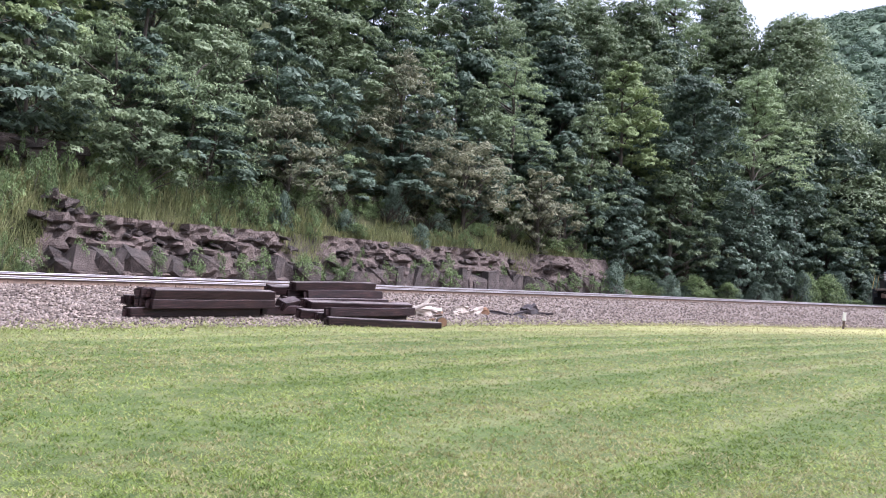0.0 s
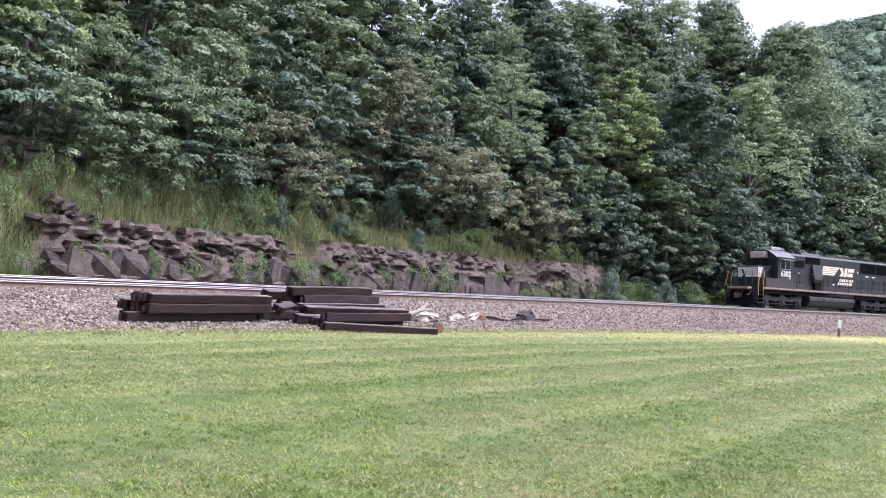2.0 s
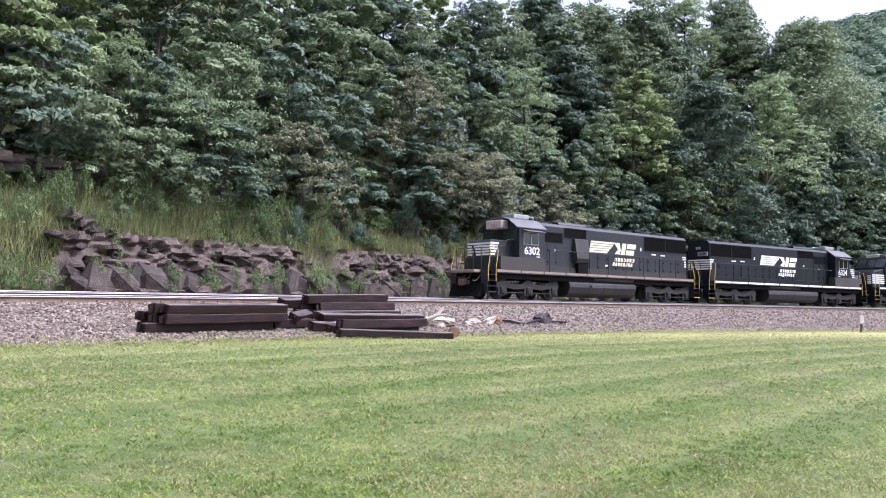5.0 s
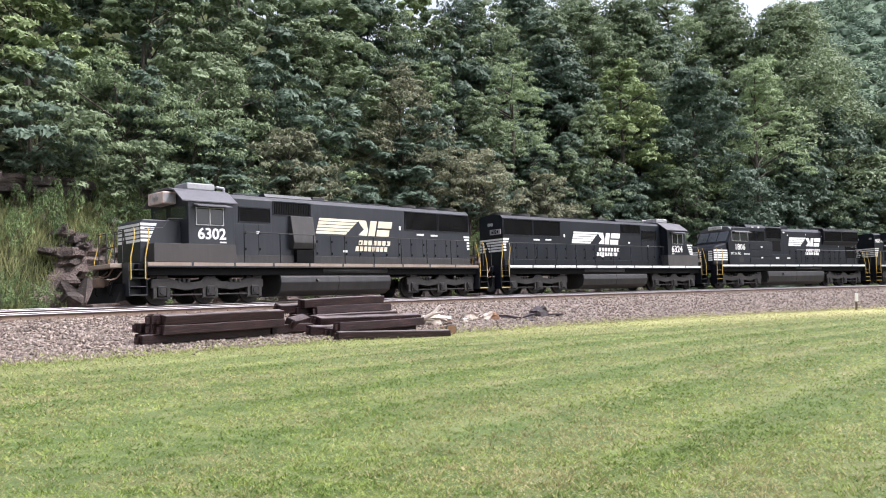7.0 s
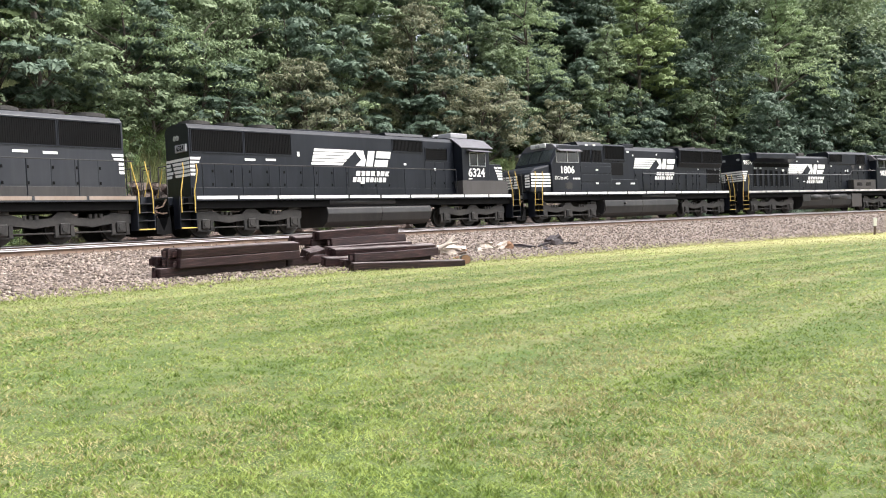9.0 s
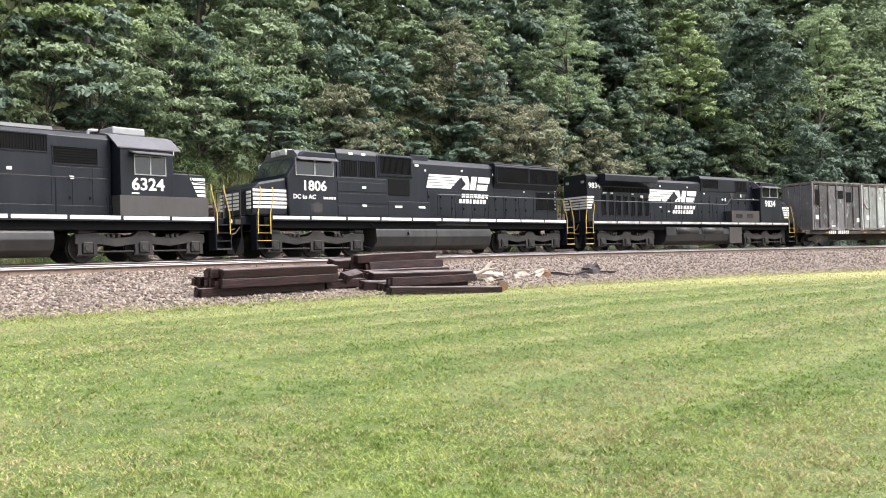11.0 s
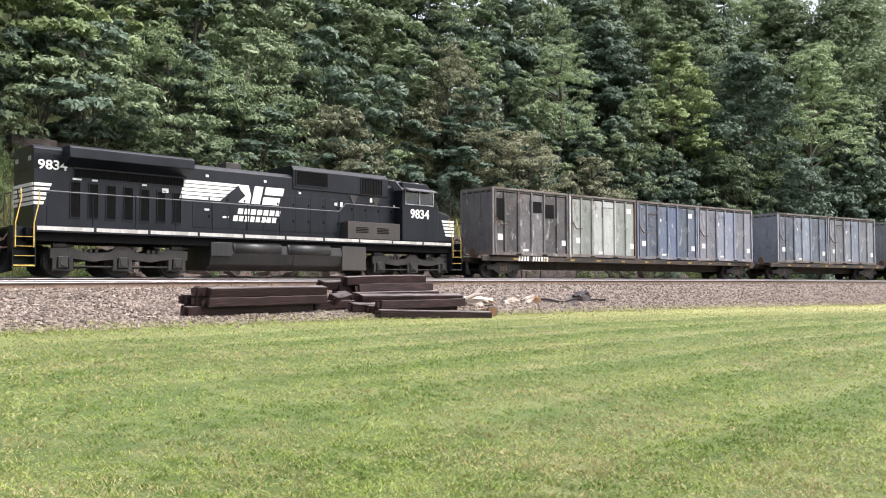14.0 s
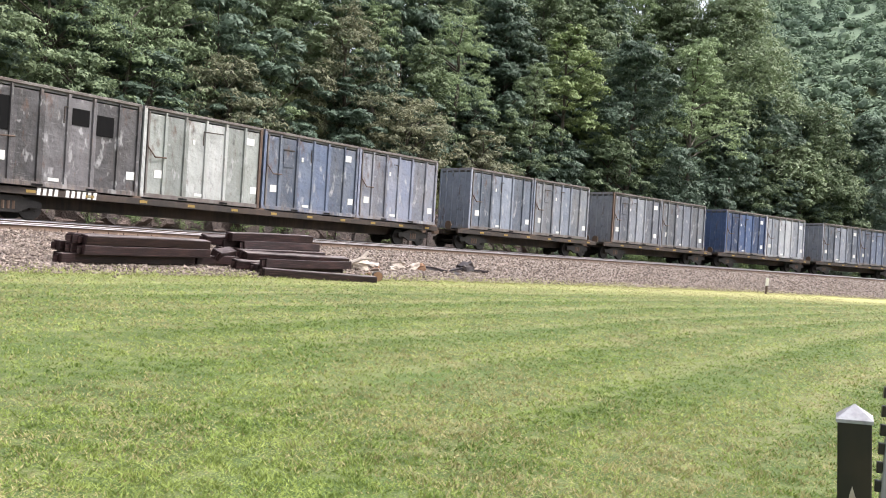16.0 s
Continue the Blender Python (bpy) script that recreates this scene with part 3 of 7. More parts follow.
def plant(kind, s, L, tall, wide=None, turn=None, which=0, sink=0.3):
    """Sets a tree of a kind at s and L, scaled to its height and width."""
    pool = PROTO[kind]
    p = pool[which % len(pool)]
    h0 = {"mid": (14, 15)[which % 2], "dark": 15, "lime": 14, "weed": 0.9, "brush": 1.9, "bramble": 2.2, "young": (7, 6)[which % 2], "shrub": (2.2, 1.8)[which % 2]}[kind]
    k = tall / h0
    w = k if wide is None else wide
    at = arc(s, L)
    m = Matrix.Translation((at.x, at.y, height(at.x, at.y) - sink)) @ Matrix.Rotation(random.uniform(0, 6.28) if turn is None else turn, 4, "Z") @ Matrix.Diagonal((w, w, k, 1))
    if (kind, which % len(pool)) in USED:
        return copy_thing(p, m)
    USED.add((kind, which % len(pool)))
    p.matrix_basis = m
    return p


# trees that stand out: kind, s, L, height of the top, half width
TREES = [
    ("light", 56, -15, 21.3, 3.5), ("lime", 66.7, -13, 23, 3.3), ("light", 83.1, -12, 25.7, 3.9), ("dark", 73.5, -11, 23.1, 4.1),
    ("mid", 94.6, -18, 34.6, 7.4), ("light", 85.1, -26, 37.8, 4.6), ("mid", 93, -28, 40.4, 5.0), ("sumac", 44.7, -14, 18.2, 3.9),
    ("sumac", 48.4, -11, 12.4, 3.5), ("light", 50.2, -18, 20.6, 2.6), ("mid", 62, -12, 17.6, 3.2), ("mid", 71.2, -22, 31.5, 3.8),
    ("mid", 68, -24, 30.5, 4.3), ("light", 29, -13, 13.1, 4.6), ("light", 25.5, -15, 15.5, 3.8), ("mid", 20.5, -13, 12.8, 4.2), ("mid", 32, -16, 17, 3.6), ("light", 37, -13.5, 13.5, 3.0), ("sumac", 34.8, -12, 12, 3.4),
    ("mid", 98.8, -14, 18.5, 3.8), ("mid", 99, -10.5, 17, 3.0), ("light", 34.2, -20, 19.5, 4.0), ("mid", 39.7, -18, 21, 3.2),
    ("mid", 25.1, -11, 9.5, 3.1), ("sumac", 54.4, -9.5, 10.9, 2.8), ("dark", 88, -11, 17, 3.8), ("dark", 79, -9.5, 12.5, 3.4), ("mid", 70, -10, 13, 3.2), ("dark", 64, -10.5, 12, 3.0), ("mid", 93, -11, 13, 3.4), ("mid", 58, -11, 13, 3.0),
    ("mid", 60.7, -24, 29.9, 4.2), ("dark", 59.7, -27, 30.8, 4.5), ("mid", 67.5, -28, 33.5, 4.6), ("mid", 73.1, -27, 34.3, 4.6), ("mid", 75.6, -25, 32.3, 3.8), ("mid", 73.8, -19, 27.8, 3.4), ("dark", 65.6, -20, 26.5, 3.8), ("mid", 52.2, -14, 17.7, 3.0), ("dark", 80.3, -22, 30.6, 3.6), ("mid", 91.7, -24, 35.6, 4.6), ("mid", 50.8, -25, 27.5, 4.4), ("dark", 59.1, -11.5, 15.1, 3.0),
    ("mid", 104, -13, 22.5, 5.2), ("dark", 110, -11, 22, 5), ("dark", 101, -15, 21, 4.2), ("lime", 99.8, -12, 16.5, 3.0), ("mid", 107, -20, 24, 4.5),
    ("mid", 100, -18, 28, 3.6), ("dark", 97, -23, 31.5, 5.0), ("dark", 95.5, -14, 23, 4.2), ("mid", 77.7, -23.5, 34.8, 4.8), ("dark", 66.5, -26, 33.6, 4.3), ("dark", 84, -29, 36, 4.2),
]
KINDS = {"mid": ("tree", "green broadleaf tree with a domed crown", 0.13, 0.42, 0.38, 1.0), "light": ("locust_tree", "light green feathery locust tree in layered sprays", 0.11, 0.3, 0.27, 0.8),
         "dark": ("tree", "dark green broadleaf tree with a dense crown", 0.14, 0.46, 0.42, 1.0), "lime": ("tree", "yellow-green broadleaf tree beside the line", 0.125, 0.42, 0.32, 0.7),
         "sumac": ("sumac_tree", "brownish-green sumac tree with drooping leaves", 0.15, 0.26, 0.4, 1.2)}
for i, (kind, s, L, top, half) in enumerate(TREES):
    at = arc(s, L)
    g0 = height(at.x, at.y) - 0.3
    name, label, size, aspect, flatness, shape = KINDS[kind]
    tall = top - g0
    half *= 1.15 if s < 66 else 1.32
    deep = min(tall - 0.8, max(7, 3.0 * half))
    pads = int(26 + 2.9 * half * deep)
    t = make_tree(name, label, LEAF[kind], tall, tall - deep, half, int(pads * (1.7 if half > 6 else 1.15 if s > 76 else 1.6)), 40 if s > 76 else 45, size * (1.5 if s > 76 else 1.28 if s > 64 else 1.02), aspect, 200 + i, flatness, shape, 0.1 + 0.012 * tall, dead=16 if kind == "sumac" else 3)
    t.matrix_basis = Matrix.Translation((at.x, at.y, g0))
# the wood behind them
rng_wood = random.Random(5)
for L, s0, s1 in ((-18, 8, 46), (-24, 10, 70), (-31, 24, 78), (-28, 64, 98), (-21, 62, 92), (-15, 102, 130), (-22, 104, 118)):
    s = s0 + rng_wood.uniform(0, 4)
    while s < s1:
        kind = rng_wood.choice(["mid", "mid", "dark", "mid", "dark", "dark", "lime"])
        plant(kind, s, L + rng_wood.uniform(-2.5, 2.5), rng_wood.uniform(12, 16) + (3 if L < -30 else 0) - (4 if s > 95 else 0), rng_wood.uniform(0.9, 1.2), None, rng_wood.randrange(2))
        s += rng_wood.uniform(4.5, 7)
# undergrowth below the tall trees
for s in np.arange(64, 112, 3.6):
    plant("young", s + rng_wood.uniform(-1, 1), -9.5 - rng_wood.uniform(0, 3), rng_wood.uniform(5, 9), rng_wood.uniform(0.9, 1.2), None, rng_wood.randrange(2))
for s in np.arange(14, 62, 4.2):
    plant("young", s + rng_wood.uniform(-1.5, 1.5), -12.5 - rng_wood.uniform(0, 3), rng_wood.uniform(4.5, 8), rng_wood.uniform(0.9, 1.3), None, rng_wood.randrange(2))
for s in np.arange(38, 76, 4.0):
    plant("young", s + rng_wood.uniform(-1, 1), -20 - rng_wood.uniform(0, 5), rng_wood.uniform(8, 11), rng_wood.uniform(1.2, 1.6), None, rng_wood.randrange(2))
# shrubs along the foot and the top of the cut
rng_bush = random.Random(9)
for s in np.arange(60, 112, 1.6):
    plant("shrub" if rng_bush.random() < 0.18 else "bramble", s + rng_bush.uniform(-0.6, 0.6), -6.6 - rng_bush.uniform(0, 1.6), rng_bush.uniform(1.2, 3.2), rng_bush.uniform(0.8, 1.4), None, rng_bush.randrange(2))
for s in np.arange(32, 66, 1.3):
    plant("shrub" if rng_bush.random() < 0.5 else "bramble", s + rng_bush.uniform(-0.5, 0.5), -9.2 - rng_bush.uniform(0, 5), rng_bush.uniform(0.8, 2.6), rng_bush.uniform(0.6, 1.2), None, rng_bush.randrange(2))
for s in np.arange(28, 60, 1.1):
    plant("brush", s + rng_bush.uniform(-0.6, 0.6), -9.6 - rng_bush.uniform(0, 3.5), rng_bush.uniform(1.2, 2.6), rng_bush.uniform(0.7, 1.3), None, 0, 0.1)
for s in (16.2, 17.1, 17.8, 18.6, 33.6, 34.6, 43.4, 51.6, 52.8, 57.5, 60):
    plant("shrub", s + rng_bush.uniform(-0.3, 0.3), -7.2 - rng_bush.uniform(0, 0.9), rng_bush.uniform(0.8, 1.6), rng_bush.uniform(0.4, 0.7), None, rng_bush.randrange(2))
for i in range(120):
    plant("weed", rng_bush.uniform(14, 38), -CLIFF - rng_bush.uniform(1.4, 5.0), rng_bush.uniform(0.7, 1.6), rng_bush.uniform(0.8, 1.5), None, 0, 0.05)
for i in range(190):
    d = rng_bush.uniform(-0.1, 1) ** 2 * 6 - 0.2
    plant("weed", rng_bush.uniform(9, 66), -CLIFF - d + (0.45 if d < 1.5 else 0), rng_bush.uniform(0.4, 1.3), rng_bush.uniform(0.6, 1.5), None, 0, -0.25 if d < 1.5 else 0.02)


# ---- the train ----
RUN = []     # (thing, place in the train, turned round)
SPIN = []    # (wheelset, radius, sign)


def side(sgn, x, z, y):
    """A plane on a vehicle's flank: x to a viewer's right, y up, z outwards."""
    m = Matrix(((-sgn, 0, 0), (0, 0, sgn), (0, 1, 0))).to_4x4() if sgn > 0 else Matrix(((1, 0, 0), (0, 0, -1), (0, 1, 0))).to_4x4()
    m.translation = (x, sgn * y, z)
    return m


def end_face(sgn, x, y, z):
    """A plane on a vehicle's end that looks along sgn * x."""
    m = Matrix(((0, 0, sgn), (sgn, 0, 0), (0, 1, 0))).to_4x4()
    m.translation = (x, y, z)
    return m


def lettering(name, words, size, material, parent, m, label="", thick=0.006, bold=0.02, width=1.0):
    cu = bpy.data.curves.new(name, "FONT")
    cu.body, cu.size, cu.extrude, cu.offset, cu.align_x, cu.resolution_u = words, size, thick, bold * size, "CENTER", 3
    ob = bpy.data.objects.new(name, cu)
    scene.collection.objects.link(ob)
    me = bpy.data.meshes.new_from_object(ob.evaluated_get(bpy.context.evaluated_depsgraph_get()))
    bpy.data.objects.remove(ob)
    me.materials.clear()
    me.materials.append(material)
    o = new(name, me)
    o.parent, o.matrix_basis = parent, m @ Matrix.Diagonal((width, 1, 1, 1))
    if label:
        o["label"] = label
    return o


def flat(polys, thick=0.008):
    """Thin raised shapes from outlines in x and y."""
    bm = bmesh.new()
    for pts in polys:
        a = [bm.verts.new((x, y, -0.01)) for x, y in pts]
        b = [bm.verts.new((x, y, thick)) for x, y in pts]
        n = len(pts)
        bm.faces.new(a[::-1]), bm.faces.new(b)
        for i in range(n):
            bm.faces.new((a[i], a[(i + 1) % n], b[(i + 1) % n], b[i]))
    return bm


def slant(x0, x1, y0, y1, k=0.25):
    return [(x0 + k * y0, y0), (x1 + k * y0, y0), (x1 + k * y1, y1), (x0 + k * y1, y1)]


def emblem(parent, m, scale=1.0, paint=None):
    """Mane-like white bars, a plain emblem block and two rows of plain bars under it; 4.75 m wide."""
    s, paint = scale, paint or WHITE
    bars = []
    for i in range(5):
        y = 0.02 + i * 0.148
        bars.append([(0.0 + y * 0.3, y), (1.72 + i * 0.17, y), (1.83 + i * 0.19, y + 0.118), (0.035 + y * 0.3, y + 0.118)])
    bars = [[(x * s, y * s) for x, y in p] for p in bars]
    part("painted_stripe", flat(bars), paint, parent, "white mane-like stripes").matrix_basis = m
    blk = [[(2.5, 0.02), (3.02, 0.0), (3.1, 0.3), (2.98, 0.72), (2.5, 0.72), (2.62, 0.52), (2.84, 0.3)], slant(3.1, 3.5, 0.0, 0.72, 0.24), slant(3.6, 4.4, 0.0, 0.31, 0.24), slant(3.62, 4.5, 0.4, 0.72, 0.24)]
    part("painted_emblem", flat([[(x * s, y * s) for x, y in p] for p in blk]), paint, parent, "white block emblem").matrix_basis = m
    for row, (n, x0, y0) in enumerate(((7, 2.55, -0.44), (8, 2.4, -0.73))):
        w = 2.05 / n
        ps = [slant(x0 + i * w + 0.02, x0 + (i + 1) * w - 0.045, y0, y0 + 0.22, 0.2) for i in range(n)]
        part("painted_bar", flat([[(x * s, y * s) for x, y in p] for p in ps]), paint, parent, "row of white painted bars").matrix_basis = m


def wheelset(parent, x, r):
    bm = bmesh.new()
    for sg in (-1, 1):
        rod((0, sg * 0.68, 0), (0, sg * 0.82, 0), r, 24, bm)
        rod((0, sg * 0.66, 0), (0, sg * 0.69, 0), r + 0.03, 24, bm)
        for i in range(3):
            a = i * 2.1
            rod((math.cos(a) * r * 0.55, sg * 0.815, math.sin(a) * r * 0.55), (math.cos(a) * r * 0.55, sg * 0.835, math.sin(a) * r * 0.55), r * 0.14, 8, bm)
    rod((0, -1.0, 0), (0, 1.0, 0), 0.09, 8, bm)
    ob = part("wheelset", bm, RUNGEAR, parent, "worn steel wheels on an axle")
    ob.location = (x, 0, r)
    SPIN.append((ob, r, (x, 0, r)))
    return ob


def truck_six(loco, cx, pitch=2.05):
    """A three-axle truck: two cast side frames with raised pedestals, springs, brake cylinders."""
    bm = bmesh.new()
    p = pitch
    for sg in (-1, 1):
        y0, y1 = sg * 1.02, sg * 1.2
        prism([(-p - 0.42, 0.62), (-p - 0.42, 0.95), (-p + 0.25, 1.02), (-p * 0.5 - 0.1, 0.8), (-0.45, 0.85), (-0.2, 1.08), (0.2, 1.08), (0.45, 0.85), (p * 0.5 + 0.1, 0.8), (p - 0.25, 1.02), (p + 0.42, 0.95), (p + 0.42, 0.62),
               (p - 0.3, 0.66), (p * 0.5, 0.52), (0.3, 0.62), (-0.3, 0.62), (-p * 0.5, 0.52), (-p + 0.3, 0.66)], min(y0, y1), max(y0, y1), 0.02, bm)
        for ax in (-p, 0, p):
            for k in (-0.27, 0.27):
                box(ax + k - 0.07, ax + k + 0.07, min(y0, y1), max(y0, y1), 0.24, 0.68, 0.015, bm)
            box(ax - 0.36, ax + 0.36, min(y0, y1) + 0.02, max(y0, y1) - 0.02, 0.22, 0.28, 0, bm)
        rod((-p + 0.3, sg * 1.14, 0.36), (-0.35, sg * 1.14, 0.36), 0.03, 6, bm)
        rod((0.35, sg * 1.14, 0.36), (p - 0.3, sg * 1.14, 0.36), 0.03, 6, bm)
    box(-0.35, 0.35, -1.0, 1.0, 0.55, 0.95, 0.04, bm)
    box(-1.35, -1.05, -1.0, 1.0, 0.6, 0.85, 0.03, bm)
    box(1.05, 1.35, -1.0, 1.0, 0.6, 0.85, 0.03, bm)
    truck = part("truck", bm, RUNGEAR, loco, "cast steel three-axle truck frame")
    truck.location.x = cx
    jb = None
    for ax in (-p, 0, p):
        wheelset(truck, ax, 0.508)
        for sg in (-1, 1):
            if jb is None:
                b2 = box(-0.17, 0.17, -0.09, 0.09, -0.19, 0.2, 0.03)
                rod((0, -0.12, 0), (0, 0.12, 0), 0.12, 12, b2)
                jb = part("journal_box", b2, RUNGEAR, truck)
                jb.location = (ax, sg * 1.16, 0.5)
            else:
                again(jb, truck, Matrix.Translation((ax, sg * 1.16, 0.5)))
    bc = None
    for ax in (-p - 0.05, p + 0.05):
        for sg in (-1, 1):
            if bc is None:
                b2 = rod((-0.28, 0, 0), (0.16, 0, 0), 0.115, 12)
                rod((0.16, 0, 0), (0.4, 0, 0), 0.045, 8, b2)
                bc = part("brake_cylinder", b2, RUNGEAR, truck)
                bc.location = (ax, sg * 1.12, 1.06)
            else:
                again(bc, truck, Matrix.Translation((ax, sg * 1.12, 1.06)))
    sp = None
    for ax in (-p * 0.55, p * 0.55):
        for sg in (-1, 1):
            if sp is None:
                b2 = bmesh.new()
                for i in range(3):
                    rod((-0.2 + i * 0.2, 0, -0.07), (-0.2 + i * 0.2, 0, 0.07), 0.07, 8, b2)
                sp = part("truck_spring", b2, RUNGEAR, truck)
                sp.location = (ax, sg * 1.17, 0.9)
            else:
                again(sp, truck, Matrix.Translation((ax, sg * 1.17, 0.9)))
    return truck


def slats(x0, x1, z0, z1, y, step, upright=True, depth=0.03):
    bm = bmesh.new()
    sg = 1 if y > 0 else -1
    if upright:
        for x in np.arange(x0 + step / 2, x1, step):
            box(x - step * 0.2, x + step * 0.2, min(y, y + sg * depth), max(y, y + sg * depth), z0, z1, 0, bm)
    else:
        for z in np.arange(z0 + step / 2, z1, step):
            box(x0, x1, min(y, y + sg * depth), max(y, y + sg * depth), z - step * 0.25, z + step * 0.25, 0, bm)
    return bm


def grille(loco, x0, x1, z0, z1, y, step=0.08, upright=True, label="dark louvred grille"):
    """A framed dark opening with slats, on both flanks."""
    for sg in (-1, 1):
        g = part("grille", box(x0, x1, min(sg * (y - 0.06), sg * (y + 0.004)), max(sg * (y - 0.06), sg * (y + 0.004)), z0, z1), GRILLE, loco, label)
        part("slat", slats(x0 + 0.03, x1 - 0.03, z0 + 0.03, z1 - 0.03, sg * (y + 0.004), step, upright, 0.018), GRILLE, g)
        fr = bmesh.new()
        for a, b, c, d in ((x0 - 0.03, x1 + 0.03, z0 - 0.04, z0), (x0 - 0.03, x1 + 0.03, z1, z1 + 0.04), (x0 - 0.03, x0, z0, z1), (x1, x1 + 0.03, z0, z1)):
            box(a, b, min(sg * (y - 0.02), sg * (y + 0.035)), max(sg * (y - 0.02), sg * (y + 0.035)), c, d, 0, fr)
        part("grille_frame", fr, BLACK, g)


def hood_doors(loco, xs, z0, z1, y, paint):
    """Access doors on both flanks, each with latches."""
    for a, b in zip(xs, xs[1:]):
        for sg in (-1, 1):
            d = part("hood_door", box(a + 0.02, b - 0.02, min(sg * (y - 0.01), sg * (y + 0.014)), max(sg * (y - 0.01), sg * (y + 0.014)), z0, z1, 0.006), paint, loco)
            lt = bmesh.new()
            for z in (z0 + 0.3 * (z1 - z0), z0 + 0.75 * (z1 - z0)):
                box(b - 0.11, b - 0.05, min(sg * y, sg * (y + 0.04)), max(sg * y, sg * (y + 0.04)), z - 0.05, z + 0.05, 0, lt)
            part("latch", lt, GRILLE, d)


def stickers(loco, spots, y):
    for x, z, w, h in spots:
        for sg in (-1, 1):
            part("notice_plate", box(x - w / 2, x + w / 2, min(sg * (y + 0.01), sg * (y + 0.02)), max(sg * (y + 0.01), sg * (y + 0.02)), z - h / 2, z + h / 2), WHITE, loco, "small white notice plate")


def chassis(loco, front, rear, deck, tank, stripe, paint, cyl=None, end=10.1, rail_from=5.0, rails=True):
    """Frame, sill stripes, trucks' tank, steps, pilots, couplers, end rails, side handrails."""
    part("underframe", box(-rear - 0.25, front + 0.25, -1.35, 1.35, deck - 0.5, deck - 0.06, 0.02), GRILLE, loco, "black steel underframe")
    part("walkway", box(-rear, front, -1.5, 1.5, deck - 0.06, deck, 0.008), paint, loco)
    for sg in (-1, 1):
        part("side_sill", box(-rear, front, min(sg * 1.42, sg * 1.5), max(sg * 1.42, sg * 1.5), deck - 0.2, deck - 0.062, 0.006), paint, loco)
        n = 10
        L = (front + rear) / n
        first = None
        for i in range(n):
            x = -rear + i * L
            if first is None:
                first = part("sill_stripe", box(0.04, L - 0.06, min(sg * 1.495, sg * 1.506), max(sg * 1.495, sg * 1.506), deck - 0.14, deck - 0.012), stripe, loco, "reflective sill stripe")
                first.location.x = x
            else:
                again(first, loco, Matrix.Translation((x, 0, 0)))
    # tank with rounded lower edges
    x0, x1, zt, zb = tank
    sect = [(-1.38, zt - 0.08), (-1.3, zt), (1.3, zt), (1.38, zt - 0.08), (1.42, (zt + zb) / 2 + 0.12), (1.3, zb + 0.2), (0.95, zb), (-0.95, zb), (-1.3, zb + 0.2), (-1.42, (zt + zb) / 2 + 0.12)]
    tk = part("fuel_tank", section(sect, x0, x1, 0.03), TANK, loco, "grimy dark fuel tank")
    part("tank_strap", section([(y * 1.008, z) for y, z in sect], (x0 + x1) / 2 - 0.03, (x0 + x1) / 2 + 0.03), RUNGEAR, tk)
    part("filler_cap", rod((x1 - 1.9, 1.38, zt - 0.25), (x1 - 1.9, 1.5, zt - 0.2), 0.07, 10), RUNGEAR, tk)
    for a, b, z, r in cyl or [(x0 + 0.2, x0 + 0.2 + (x1 - x0) * 0.6, zt + 0.2, 0.17)]:
        for sg in (-1, 1):
            bm = rod((a, sg * 1.22, z), (b, sg * 1.22, z), r, 16)
            bmesh.ops.create_uvsphere(bm, u_segments=12, v_segments=6, radius=r, matrix=Matrix.Translation((a, sg * 1.22, z)) @ Matrix.Diagonal((0.4, 1, 1, 1)))
            bmesh.ops.create_uvsphere(bm, u_segments=12, v_segments=6, radius=r, matrix=Matrix.Translation((b, sg * 1.22, z)) @ Matrix.Diagonal((0.4, 1, 1, 1)))
            part("air_reservoir", bm, TANK, loco, "grey cylindrical air reservoir", True)
    for e, edge in ((1, front), (-1, rear)):
        # end sheet, coupler, steps with yellow grab rails
        x = e * end
        part("pilot_plate", box(min(e * edge, x), max(e * edge, x), -1.0, 1.0, deck - 0.35, deck - 0.02, 0.02), paint, loco)
        bm = prism([(x, 0.2), (x + e * 0.4, 0.12), (x + e * 0.22, 0.5), (x + e * 0.12, 0.8), (x + e * 0.02, 0.8)], -1.2, 1.2, 0.01)
        box(min(x - e * 0.06, x), max(x - e * 0.06, x), -1.0, 1.0, 0.7, deck - 0.1, 0, bm)
        part("snowplow", bm, GRILLE, loco, "black pilot plow")
        bm = box(min(x, x + e * 0.5), max(x, x + e * 0.5), -0.12, 0.12, 0.76, 1.02, 0.03)
        box(min(x + e * 0.3, x + e * 0.62), max(x + e * 0.3, x + e * 0.62), -0.2, 0.2, 0.7, 1.06, 0.05, bm)
        part("coupler", bm, RUST, loco, "rusty knuckle coupler")
        for y in (-0.55, 0.55, 0.75):
            part("brake_hose", pipe([(x + e * 0.08, y, 1.1), (x + e * 0.3, y, 0.85), (x + e * 0.36, y, 0.55), (x + e * 0.25, y, 0.35)], 0.025), GRILLE, loco)
        for y, z, dip in ((-0.9, 1.5, 0.35), (-0.2, 1.3, 0.2), (0.3, 1.45, 0.4), (0.95, 1.25, 0.3)):
            part("air_line", pipe([(x + e * 0.02, y, z), (x + e * 0.2, y - 0.05, z - dip * 0.8), (x + e * 0.45, y, z - dip), (x + e * 0.62, y + 0.06, z - dip * 0.9)], 0.03), RUST, loco, "drooping air line")
